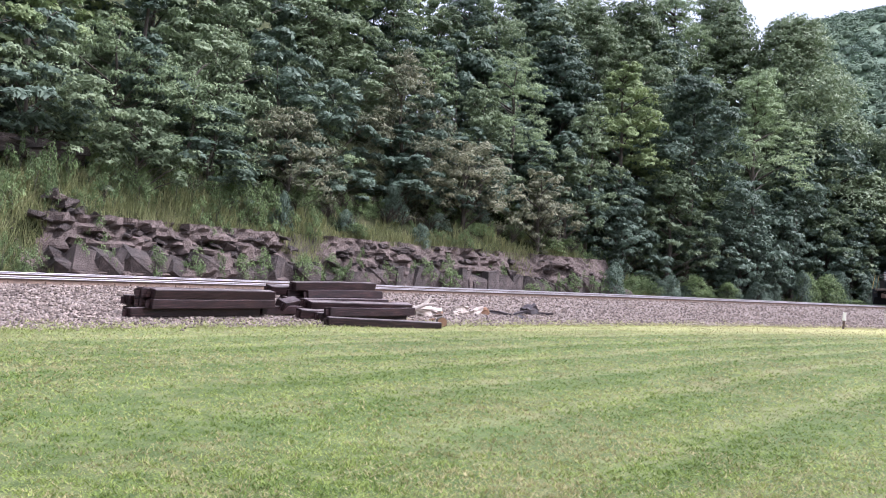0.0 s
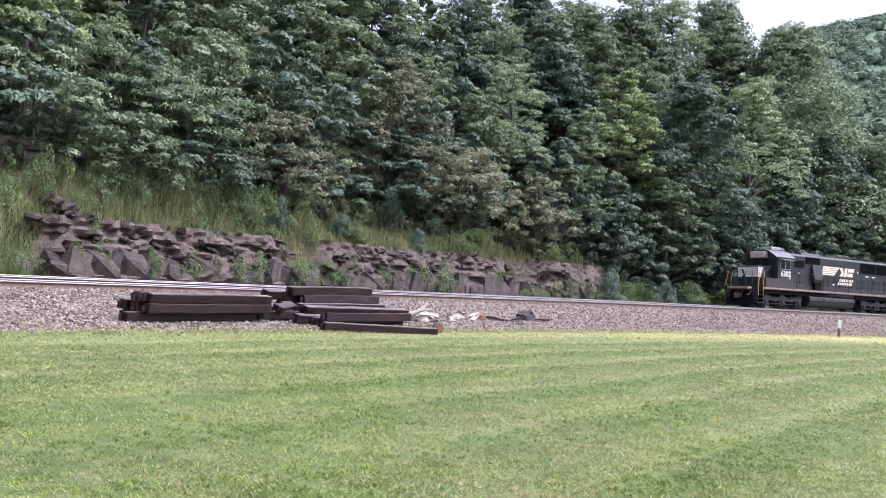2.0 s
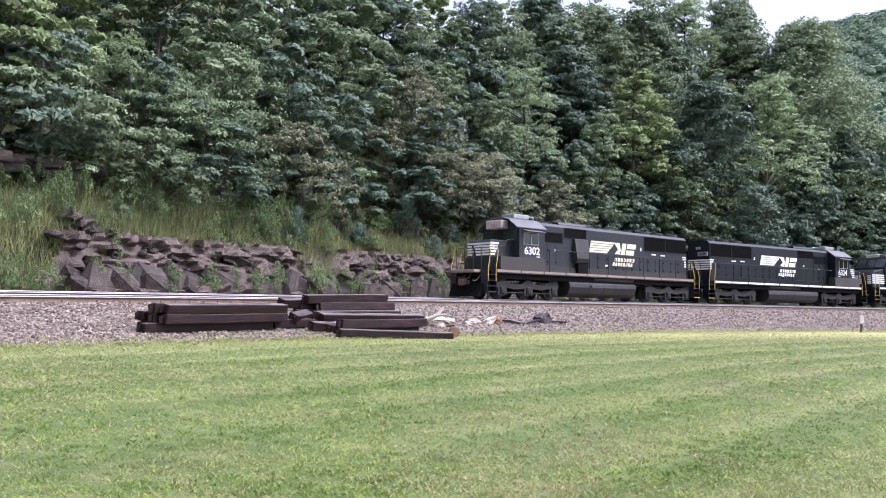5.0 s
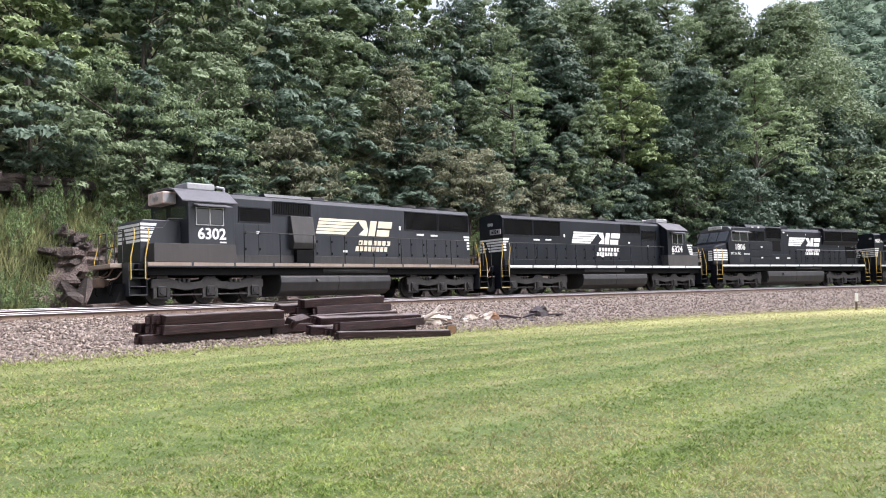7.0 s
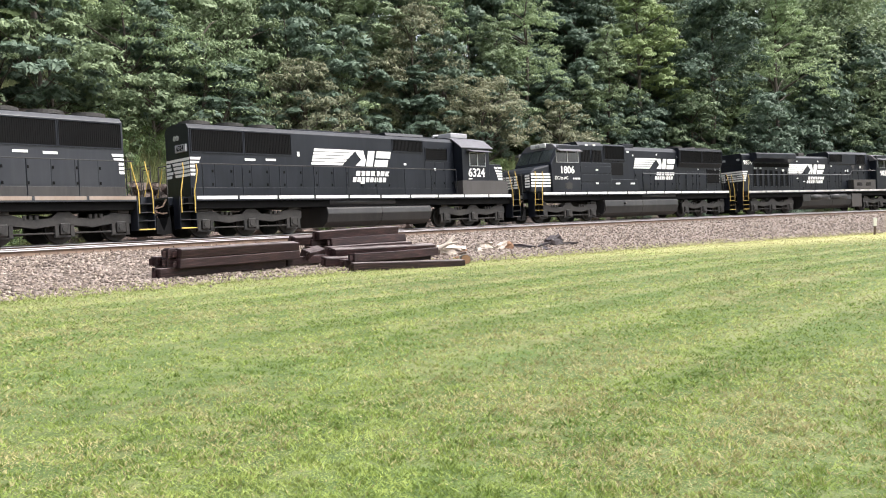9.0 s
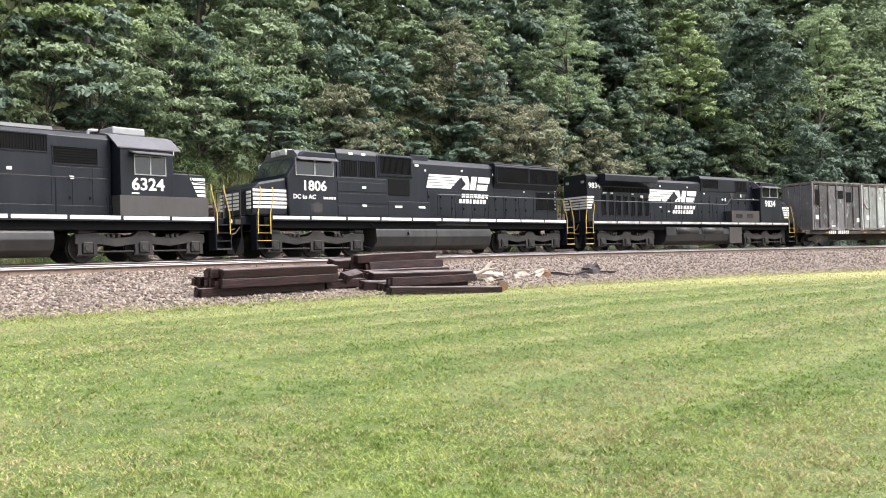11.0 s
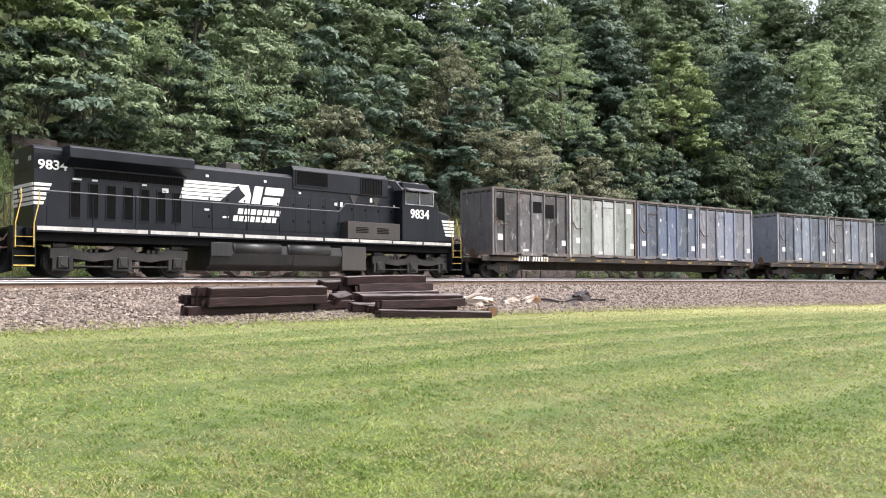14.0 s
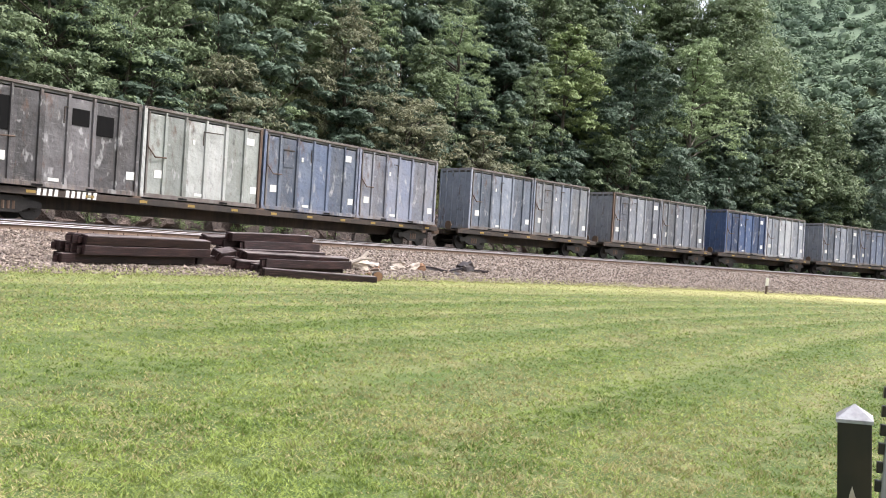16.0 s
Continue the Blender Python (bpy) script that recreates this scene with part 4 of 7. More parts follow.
        for sg in (-1, 1):
            xa, xb = min(e * edge, e * (edge + 0.68)), max(e * edge, e * (edge + 0.68))
            yi, yo = min(sg * 1.0, sg * 1.5), max(sg * 1.0, sg * 1.5)
            steps = part("step_well", box(xa, xb, min(sg * 1.0, sg * 1.03), max(sg * 1.0, sg * 1.03), 0.34, deck - 0.02), paint, loco, "black boarding steps")
            for x_ in (xa, xb):
                part("side_plate", box(x_ - 0.012, x_ + 0.012, yi, yo, 0.34, deck - 0.02), paint, steps)
            for i in range(4):
                part("tread", box(xa + 0.014, xb - 0.014, min(sg * 1.05, sg * 1.48), max(sg * 1.05, sg * 1.48), 0.36 + i * 0.31, 0.395 + i * 0.31), paint, steps)
            part("step_edge", box(xa + 0.02, xb - 0.02, min(sg * 1.48, sg * 1.515), max(sg * 1.48, sg * 1.515), 0.355, 0.4), YELLOW if e < 0 else DUSTY, steps)
            for i in (1, 2, 3):
                part("step_edge", box(xa + 0.03, xb - 0.03, min(sg * 1.485, sg * 1.51), max(sg * 1.485, sg * 1.51), 0.37 + i * 0.31, 0.386 + i * 0.31), YELLOW if deck > 1.65 else DUSTY, steps)
            for dx in (0.06, 0.62):
                gx = e * (edge + dx)
                part("grab_rail", pipe([(gx, sg * 1.52, 0.95), (gx, sg * 1.52, 1.75), (gx - e * 0.18, sg * 1.48, 2.55), (gx - e * 0.18, sg * 1.4, 2.86)], 0.021), YELLOW, loco, "yellow grab rail")
        er = pipe([(x, -1.0, 2.75), (x, -0.35, 2.75), (x, -0.3, 2.2), (x, 0.3, 2.2), (x, 0.35, 2.75), (x, 1.0, 2.75)], 0.02)
        for y in (-1.0, -0.35, 0.35, 1.0):
            rod((x, y, deck), (x, y, 2.75), 0.02, 6, er)
        part("end_rail", er, DUSTY, loco, "end platform handrail")
    if rails:
        for sg in (-1, 1):
            xs = np.linspace(-rear + 0.35, rail_from, 9)
            post = None
            for x in xs:
                if post is None:
                    post = part("stanchion", rod((0, 0, deck), (0, 0, 2.84), 0.02, 6), BLACK, loco)
                    post.location = (x, sg * 1.46, 0)
                else:
                    again(post, loco, Matrix.Translation((x, sg * 1.46, 0)))
            part("handrail", pipe([(-rear + 0.05, sg * 1.46, 2.84)] + [(x, sg * 1.46, 2.84) for x in xs] + ([(rail_from + 0.35, sg * 1.46, 3.2), (5.9, sg * 1.46, 3.2)] if deck == 1.68 else []), 0.019), HANDGREY if deck > 1.65 else DUSTY, loco, "long side handrail")


HANDGREY = worn("grey_handrail_paint", (0.17, 0.17, 0.18), (0.08, 0.08, 0.08), 0.5)
GRIMEWHITE = worn("grimy_white_stripe", (0.6, 0.6, 0.58), (0.2, 0.17, 0.15), 0.55, 0, 1.3, 9, 0.75)


def mane_end(loco, sgn, x, z0, z1, w, n=5):
    """White bars across an end face, with a dark notch."""
    polys = []
    h = (z1 - z0) / n
    for i in range(n):
        y = z0 + i * h
        polys.append([(-w, y), (-w + 0.4 + 0.1 * math.sin(i * 1.7), y), (-w + 0.42 + 0.1 * math.sin(i * 1.7), y + h * 0.68), (-w, y + h * 0.68)])
        polys.append([(-w + 0.72 - 0.06 * i, y), (w, y), (w, y + h * 0.68), (-w + 0.68 - 0.06 * i, y + h * 0.68)])
    part("end_stripe", flat(polys), WHITE, loco, "white stripes across the end").matrix_basis = end_face(sgn, x, 0, 0)


def cab_windows(cab, x0, x1, z0, z1, y, posts=1):
    for sg in (-1, 1):
        w = part("side_window", box(x0, x1, min(sg * (y - 0.03), sg * (y + 0.006)), max(sg * (y - 0.03), sg * (y + 0.006)), z0, z1), GLASS, cab, "dark cab side window")
        fr = bmesh.new()
        t = 0.034
        for a, b, c, d in ((x0 - t, x1 + t, z0 - t, z0), (x0 - t, x1 + t, z1, z1 + t), (x0 - t, x0, z0, z1), (x1, x1 + t, z0, z1), ((x0 + x1) / 2 - 0.03, (x0 + x1) / 2 + 0.03, z0, z1)):
            box(a, b, min(sg * (y - 0.02), sg * (y + 0.03)), max(sg * (y - 0.02), sg * (y + 0.03)), c, d, 0, fr)
        part("window_frame", fr, ALU, w, "pale aluminium window frame")


ALU = worn("pale_aluminium", (0.42, 0.42, 0.43), (0.3, 0.3, 0.3), 0.4, 0.4, 2, 8, 0.3, False)


def roof_gear(loco, x, z, kind):
    if kind == "fan":
        bm = rod((x, 0, z), (x, 0, z + 0.13), 0.62, 24)
        rod((x, 0, z + 0.13), (x, 0, z + 0.16), 0.5, 24, bm)
        part("radiator_fan", bm, DUSTY, loco, "round roof fan housing")
    elif kind == "exhaust":
        part("exhaust_stack", box(x - 0.35, x + 0.35, -0.25, 0.25, z - 0.02, z + 0.2, 0.03), DUSTY, loco)


def engine_narrow(number, u, turned, stripe, duct):
    """Six-axle road engine with a low nose and a narrow cab."""
    loco = thing("locomotive", "black six-axle diesel locomotive with white stripes and a low nose", "locomotive", "locomotives of the train")
    paint = BLACK if turned else SOOT
    chassis(loco, 9.42, 9.2, 1.6, (-2.9, 3.4, 1.1, 0.22), stripe, paint, rail_from=5.2)
    truck_six(loco, 6.63), truck_six(loco, -6.63)
    # long hood with chamfered roof
    hood = [(-0.95, 1.6), (0.95, 1.6), (0.95, 4.28), (0.8, 4.45), (0.3, 4.52), (-0.3, 4.52), (-0.8, 4.45), (-0.95, 4.28)]
    part("long_hood", section(hood, -9.1, 5.6, 0.015), paint, loco, "black engine hood")
    part("roof_walk", section([(-0.35, 4.5), (0.35, 4.5), (0.35, 4.58), (-0.35, 4.58)], -3.9, 5.0, 0.01), paint, loco)
    for x in (-8.3, -6.75, -5.2):
        roof_gear(loco, x, 4.5, "fan")
    roof_gear(loco, 0.4, 4.52, "exhaust")
    part("brake_hatch", section([(-0.8, 4.46), (0.8, 4.46), (0.7, 4.62), (-0.7, 4.62)], 1.2, 3.7, 0.02), paint, loco)
    grille(loco, -9.0, -6.72, 3.36, 4.22, 0.95, 0.075)
    grille(loco, -6.62, -4.37, 3.36, 4.22, 0.95, 0.075)
    grille(loco, 1.45, 3.4, 3.72, 4.25, 0.95, 0.09)
    grille(loco, 3.6, 5.1, 3.36, 3.92, 0.95, 0.09, False)
    hood_doors(loco, list(np.linspace(-8.9, 1.2, 13)), 1.72, 2.9, 0.95, paint)
    hood_doors(loco, [3.5, 4.2, 4.9, 5.5], 1.75, 3.25, 0.95, paint)
    for sg in (-1, 1):
        part("hood_base", box(-9.05, 5.6, min(sg * 0.94, sg * 1.0), max(sg * 0.94, sg * 1.0), 1.6, 1.95, 0.01), DUSTY if not turned else paint, loco)
    stickers(loco, [(-6.4, 3.1, 0.5, 0.09), (-5.4, 3.12, 0.5, 0.09), (-4.0, 3.4, 0.12, 0.2), (-0.5, 2.2, 0.25, 0.1), (2.2, 3.1, 0.16, 0.1), (4.2, 2.9, 0.16, 0.1)], 0.95)
    if duct:
        for sg in (-1, 1):
            bm = section([(sg * 0.93, 2.2), (sg * 1.2, 2.25), (sg * 1.3, 2.5), (sg * 1.08, 3.66), (sg * 0.93, 3.7)], 1.4, 2.6, 0.02)
            part("air_duct", bm, DUSTY, loco, "grey slanted air duct")
            part("duct_foot", box(1.5, 2.4, min(sg * 0.95, sg * 1.2), max(sg * 0.95, sg * 1.2), 1.62, 2.2, 0.02), GRILLE, loco)
    # cab with a slanted roof and eaves
    cab = part("cab", section([(-1.5, 1.6), (1.5, 1.6), (1.5, 3.98), (0.85, 4.42), (0.4, 4.52), (-0.4, 4.52), (-0.85, 4.42), (-1.5, 3.98)], 5.66, 7.7, 0.02), paint, loco, "black driver's cab")
    roof = [(-1.56, 3.96), (-0.88, 4.43), (-0.4, 4.54), (0.4, 4.54), (0.88, 4.43), (1.56, 3.96), (1.56, 4.0), (0.9, 4.48), (0.42, 4.6), (-0.42, 4.6), (-0.9, 4.48), (-1.56, 4.0)]
    part("cab_roof", section(roof, 5.55, 7.98), CABGREY, cab, "faded grey cab roof")
    part("air_conditioner", box(5.92, 7.17, -0.5, 0.5, 4.58, 4.86, 0.05), ROOFGREY, loco, "pale roof air conditioner")
    part("horn", pipe([(5.4, 0.3, 4.5), (5.4, 0.3, 4.75), (5.75, 0.3, 4.78)], 0.06, 8), ROOFGREY, loco)
    cab_windows(cab, 6.2, 7.36, 3.08, 3.72, 1.5)
    for sg in (-1, 1):
        part("awning", section([(sg * 1.5, 3.84), (sg * 1.95, 3.74), (sg * 1.95, 3.77), (sg * 1.5, 3.89)], 6.0, 7.5), CABGREY, cab, "grey window awning")
        part("side_box", box(5.62, 9.12, min(sg * 0.9, sg * 1.505), max(sg * 0.9, sg * 1.505), 1.602, 2.31, 0.012), BOXGREY if turned else BATTERY, loco, "brown-grey equipment box along the walkway")
        lettering("cab_number", number, 0.6, WHITE, cab, side(sg, 6.69, 2.52, 1.505), "white painted number", bold=0.025, width=1.05)
        part("sub_bar", flat([[(-0.14, 0), (0.14, 0), (0.14, 0.05), (-0.14, 0.05)]]), WHITE, cab).matrix_basis = side(sg, 6.2, 2.37, 1.505)
        part("windshield", box(7.69, 7.71, min(sg * 0.2, sg * 1.3), max(sg * 0.2, sg * 1.3), 3.3, 3.85), GLASS, cab, "dark front window")
    # low nose
    nose = part("short_hood", prism([(7.68, 1.6), (9.38, 1.6), (9.38, 3.1), (9.24, 3.25), (7.68, 3.25)], -0.92, 0.92, 0.04), paint, loco, "black low nose")
    mane_end(loco, 1, 9.385, 2.38, 3.14, 0.88)
    for sg in (-1, 1):
        w = []
        for i in range(5):
            w.append([(-0.0, 2.4 + i * 0.152), (0.32 + i * 0.07, 2.4 + i * 0.152), (0.37 + i * 0.07, 2.5 + i * 0.152), (0.0, 2.5 + i * 0.152)])
        m = side(sg, 9.36, 0, 0.925)
        part("nose_stripe", flat(w if sg > 0 else [[(-x, y) for x, y in p][::-1] for p in w]), WHITE, nose).matrix_basis = m
        part("nose_rail", pipe([(7.75, sg * 1.2, 3.3), (8.4, sg * 1.25, 3.28), (8.65, sg * 1.3, 2.9), (9.4, sg * 1.35, 2.85)], 0.02), DUSTY, loco)
    nb = part("headlight_box", box(7.7, 8.28, -0.62, 0.62, 3.93, 4.42, 0.05), PALEBOX, loco, "pale number and headlight housing")
    for y in (-0.12, 0.12):
        part("headlight", rod((8.27, y, 4.17), (8.31, y, 4.17), 0.09, 12), ALU, nb)
    for sg in (-1, 1):
        part("number_board", box(7.78, 8.22, min(sg * 0.615, sg * 0.63), max(sg * 0.615, sg * 0.63), 3.99, 4.36), ROOFGREY, nb)
    # rear end
    mane_end(loco, -1, -9.105, 2.4, 3.18, 0.92)
    for sg in (-1, 1):
        w = [[(0.0, 2.42 + i * 0.156), (0.18 + i * 0.06, 2.42 + i * 0.156), (0.22 + i * 0.06, 2.52 + i * 0.156), (0.0, 2.52 + i * 0.156)] for i in range(5)]
        m = side(sg, -9.08, 0, 0.955)
        part("hood_stripe", flat([[(-x, y) for x, y in p][::-1] for p in w] if sg > 0 else w), WHITE, loco).matrix_basis = m
    bd = part("rear_number_board", box(-9.2, -9.1, -0.85, 0.0, 3.36, 3.66, 0.02), ROOFGREY, loco, "white rear number board")
    lettering("board_number", number, 0.28, GRILLE, bd, end_face(-1, -9.202, -0.43, 3.42), "black number")
    for y in (-0.1, 0.12):
        part("rear_headlight", rod((-9.14, y, 3.95), (-9.1, y, 3.95), 0.1, 12), ALU, loco)
    part("anticlimber", box(9.9, 10.55, -0.95, 0.95, 1.4, 1.56, 0.03), stripe, loco, "pale anticlimber ledge")
    for sg in (-1, 1):
        if sg > 0:
            emblem(loco, side(1, 1.17, 2.95, 0.958), 1.0, WHITE if turned else OLDWHITE)
        else:
            emblem(loco, side(-1, -3.35, 2.95, 0.958), 1.0, WHITE if turned else OLDWHITE)
    RUN.append((loco, u, turned))


OLDWHITE = worn("yellowed_marking", (0.74, 0.69, 0.56), (0.48, 0.34, 0.19), 0.55, 0, 1.6, 8, 0.55)
BOXGREY = worn("dusty_box_paint", (0.056, 0.052, 0.051), (0.035, 0.031, 0.029), 0.6, 0, 0.9, 6, 0.6)
SOOT = worn("faded_black_paint", (0.0125, 0.0148, 0.0215), (0.038, 0.039, 0.044), 0.36, 0, 0.5, 5, 0.45)
BATTERY = worn("brown_grey_paint", (0.036, 0.033, 0.033), (0.06, 0.05, 0.043), 0.6, 0, 0.9, 6, 0.6)
PALEBOX = worn("pale_housing", (0.55, 0.5, 0.46), (0.4, 0.16, 0.12), 0.6, 0, 3.5, 9, 0.6)
DIRTYSTRIPE = worn("dirty_stripe", (0.3, 0.245, 0.2), (0.18, 0.12, 0.08), 0.6, 0, 0.9, 6, 0.6)

engine_narrow("6302", 0.0, False, DIRTYSTRIPE, True)
engine_narrow("6324", 20.94, True, WHITE, False)


def wide_cab(loco, x0, x1, xn, zc, paint, number, bars):
    """A wide-nosed safety cab from x0 to x1, its nose out to xn."""
    prof = [(x0, 1.68), (x1, 1.68), (x1 + 0.1, 3.3), (x1 - 0.55, zc - 0.15), (x1 - 0.75, zc), (x0, zc)]
    cab = part("cab", prism(prof, -1.5, 1.5, 0.05), paint, loco, "black wide driver's cab")
    roof = [(-1.53, zc - 0.32), (-1.1, zc + 0.05), (-0.5, zc + 0.16), (0.5, zc + 0.16), (1.1, zc + 0.05), (1.53, zc - 0.32), (1.5, zc - 0.4), (-1.5, zc - 0.4)]
    part("cab_roof", section(roof, x0 - 0.08, x1 - 0.5, 0.02), CABGREY, cab, "dark grey rounded cab roof")
    nose = part("nose", prism([(x1 - 0.02, 1.68), (xn, 1.68), (xn, 2.75), (xn - 0.35, 3.05), (x1 - 0.02, 3.3)], -1.38, 1.38, 0.1), paint, loco, "black broad nose")
    part("nose_door", box(xn - 0.02, xn + 0.02, 0.35, 0.95, 1.75, 2.7, 0.01), paint, nose)
    for y0, y1 in ((-1.3, -0.45), (-0.38, 0.38), (0.45, 1.3)):
        zt, zb = zc - 0.28, 3.42
        xa, xb = x1 - 0.42, x1 + 0.03
        bm = bmesh.new()
        v = [bm.verts.new(c) for c in ((xb + 0.03, y0, zb), (xb + 0.03, y1, zb), (xa + 0.02, y1, zt), (xa + 0.02, y0, zt), (xb - 0.05, y0, zb), (xb - 0.05, y1, zb), (xa - 0.06, y1, zt), (xa - 0.06, y0, zt))]
        for f in ((0, 1, 2, 3), (7, 6, 5, 4), (0, 4, 5, 1), (1, 5, 6, 2), (2, 6, 7, 3), (3, 7, 4, 0)):
            bm.faces.new([v[i] for i in f])
        part("windshield", bm, GLASS, cab, "dark front window")
    hb = part("headlight_box", box(x1 - 0.78, x1 - 0.4, -0.6, 0.6, zc - 0.1, zc + 0.16, 0.04), PALEWHITE, loco, "pale headlight housing")
    for y in (-0.11, 0.11):
        part("headlight", rod((x1 - 0.41, y, zc + 0.03), (x1 - 0.37, y, zc + 0.03), 0.08, 12), ALU, hb)
    for sg in (-1, 1):
        # stripes that run from the nose round onto the flank
        w = [[(0.0, i * 0.165), (bars + 0.06 * i, i * 0.165), (bars + 0.05 + 0.06 * i, i * 0.165 + 0.11), (0.0, i * 0.165 + 0.11)] for i in range(5)]
        m = side(sg, xn - 0.05, 2.0, 1.385)
        part("nose_stripe", flat(w if sg > 0 else [[(-x, y) for x, y in p][::-1] for p in w]), WHITE, nose, "white nose stripes").matrix_basis = m
        lettering("cab_number", number, 0.58, WHITE, cab, side(sg, (x0 + x1) / 2 - 0.05, 2.78, 1.505), "white painted number", bold=0.025, width=1.05)
        part("awning", section([(sg * 1.5, zc - 0.3), (sg * 1.85, zc - 0.42), (sg * 1.85, zc - 0.39), (sg * 1.5, zc - 0.25)], x0 + 0.1, x1 - 0.35), CABGREY, cab, "grey window awning")
    cab_windows(cab, x0 + 0.2, x1 - 0.35, 3.42, zc - 0.35, 1.5)
    mane_end(loco, 1, xn + 0.005, 1.98, 2.74, 1.3)
    return cab


PALEWHITE = worn("weathered_white", (0.6, 0.6, 0.58), (0.4, 0.38, 0.36), 0.5, 0, 3, 9, 0.4)


def engine_wide(number, u, turned):
    """Six-axle wide-cab engine with flared radiators."""
    loco = thing("locomotive", "black six-axle wide-cab diesel locomotive with white nose stripes", "locomotive", "locomotives of the train")
    paint = BLACK
    chassis(loco, 9.2, 9.2, 1.7, (-3.4, 3.9, 1.22, 0.2), WHITE, paint, cyl=[(-3.2, 0.2, 1.42, 0.15)], end=10.3, rail_from=0.2)
    truck_six(loco, 6.85), truck_six(loco, -6.55)
    hood = [(-0.95, 1.7), (0.95, 1.7), (0.95, 4.3), (0.8, 4.48), (-0.8, 4.48), (-0.95, 4.3)]
    part("long_hood", section(hood, -9.1, 6.0, 0.015), paint, loco, "black engine hood")
    for sg in (-1, 1):
        part("radiator_housing", section([(sg * 0.9, 3.3), (sg * 0.97, 3.32), (sg * 1.14, 3.7), (sg * 1.14, 4.45), (sg * 1.05, 4.6), (sg * 0.0, 4.66), (sg * 0.0, 4.3), (sg * 0.9, 4.3)], -9.05, -4.1, 0.015), paint, loco, "flared black radiator housing")
        part("radiator_edge", box(-9.05, -4.1, min(sg * 1.06, sg * 1.12), max(sg * 1.06, sg * 1.12), 4.55, 4.58), CABGREY, loco)
        part("locker", box(3.15, 6.0, min(sg * 0.94, sg * 1.42), max(sg * 0.94, sg * 1.42), 1.7, 3.42, 0.02), paint, loco, "black equipment locker")
        for z in (1.95, 2.5, 3.0):
            part("locker_door", box(3.25, 5.9, min(sg * 1.41, sg * 1.44), max(sg * 1.41, sg * 1.44), z - 0.2, z + 0.22, 0.01), paint, loco)
        part("step_box", box(0.6, 3.1, min(sg * 0.94, sg * 1.35), max(sg * 0.94, sg * 1.35), 1.7, 2.45, 0.02), paint, loco)
        for x in (1.1, 2.5):
            part("notice_plate", box(x - 0.2, x + 0.2, min(sg * 1.35, sg * 1.365), max(sg * 1.35, sg * 1.365), 2.15, 2.25), WHITE, loco)
        lettering("cab_lettering", "DC to AC", 0.26, WHITE, loco, side(sg, 7.1 + 0.52 * sg, 2.42, 1.508), "small white painted words")
        part("cab_bars", flat([[(0.42 + i * 0.13, 0), (0.51 + i * 0.13, 0), (0.51 + i * 0.13, 0.1), (0.42 + i * 0.13, 0.1)] for i in range(5)]), WHITE, loco, "row of small white painted bars").matrix_basis = side(sg, 7.1, 2.42, 1.505)
        part("shield", flat([[(-0.2, 0), (0.2, 0), (0.24, 0.3), (0, 0.45), (-0.24, 0.3)]]), DUSTY, loco, "grey shield emblem").matrix_basis = side(sg, 7.0, 1.86, 1.505)
    grille(loco, -8.95, -6.65, 3.62, 4.4, 1.14, 0.075)
    grille(loco, -6.55, -4.2, 3.62, 4.4, 1.14, 0.075)
    grille(loco, 3.6, 4.45, 3.5, 4.22, 1.04, 0.13, True, "deep dark louvred intake")
    grille(loco, 4.6, 5.45, 3.5, 4.22, 1.04, 0.13, True, "deep dark louvred intake")
    grille(loco, 1.45, 3.3, 3.72, 4.5, 1.02, 0.07)
    part("intake_housing", section([(-1.04, 3.4), (1.04, 3.4), (1.04, 4.5), (0.9, 4.72), (-0.9, 4.72), (-1.04, 4.5)], 3.45, 5.65, 0.02), paint, loco, "tall black intake housing")
    part("brake_housing", section([(-1.02, 3.6), (1.02, 3.6), (1.02, 4.52), (0.85, 4.64), (-0.85, 4.64), (-1.02, 4.52)], 1.3, 3.42, 0.02), paint, loco)
    part("exhaust_housing", box(0.2, 1.28, -0.8, 0.8, 4.44, 4.74, 0.03), paint, loco)
    for sg in (-1, 1):
        part("recessed_panel", box(1.5, 2.85, min(sg * 0.9, sg * 0.975), max(sg * 0.9, sg * 0.975), 2.75, 3.5, 0.01), GRILLE, loco, "dark recessed panel")
        for x, z in ((4.9, 4.52), (4.2, 4.52), (1.1, 4.2), (4.5, 3.0), (4.5, 2.2)):
            y = 1.03 if z > 4 else 1.43
            part("notice_plate", box(x - 0.11, x + 0.11, min(sg * y, sg * (y + 0.02)), max(sg * y, sg * (y + 0.02)), z - 0.05, z + 0.05), WHITE, loco)
        part("cab_louvre", slats(6.75, 7.35, 1.92, 2.24, sg * 1.5, 0.075, False, 0.016), DUSTY, loco)
        part("cable", pipe([(4.25, sg * 1.42, 1.45), (3.95, sg * 1.46, 1.2), (3.9, sg * 1.46, 0.6), (4.15, sg * 1.4, 0.3), (4.6, sg * 1.35, 0.42)], 0.025), GRILLE, loco)
    part("roof_cover", section([(-0.8, 4.46), (0.8, 4.46), (0.7, 4.56), (-0.7, 4.56)], -4.05, 0.15, 0.01), paint, loco)
    hood_doors(loco, list(np.linspace(-7.2, 0.4, 11)), 1.85, 3.05, 0.95, paint)
    grille(loco, -8.95, -7.4, 2.25, 3.2, 0.95, 0.1, False)
    wide_cab(loco, 6.0, 8.35, 10.0, 4.42, paint, number, 1.5)
    stickers(loco, [(1.6, 3.75, 0.12, 0.16), (0.5, 4.0, 0.1, 0.1), (-1.9, 4.1, 0.1, 0.1), (-4.1, 4.0, 0.1, 0.1), (-6.4, 3.2, 0.1, 0.1), (-8.4, 3.2, 0.1, 0.1)], 0.95)
    for x in (-8, -6.5, -5):
        roof_gear(loco, x, 4.62, "fan")
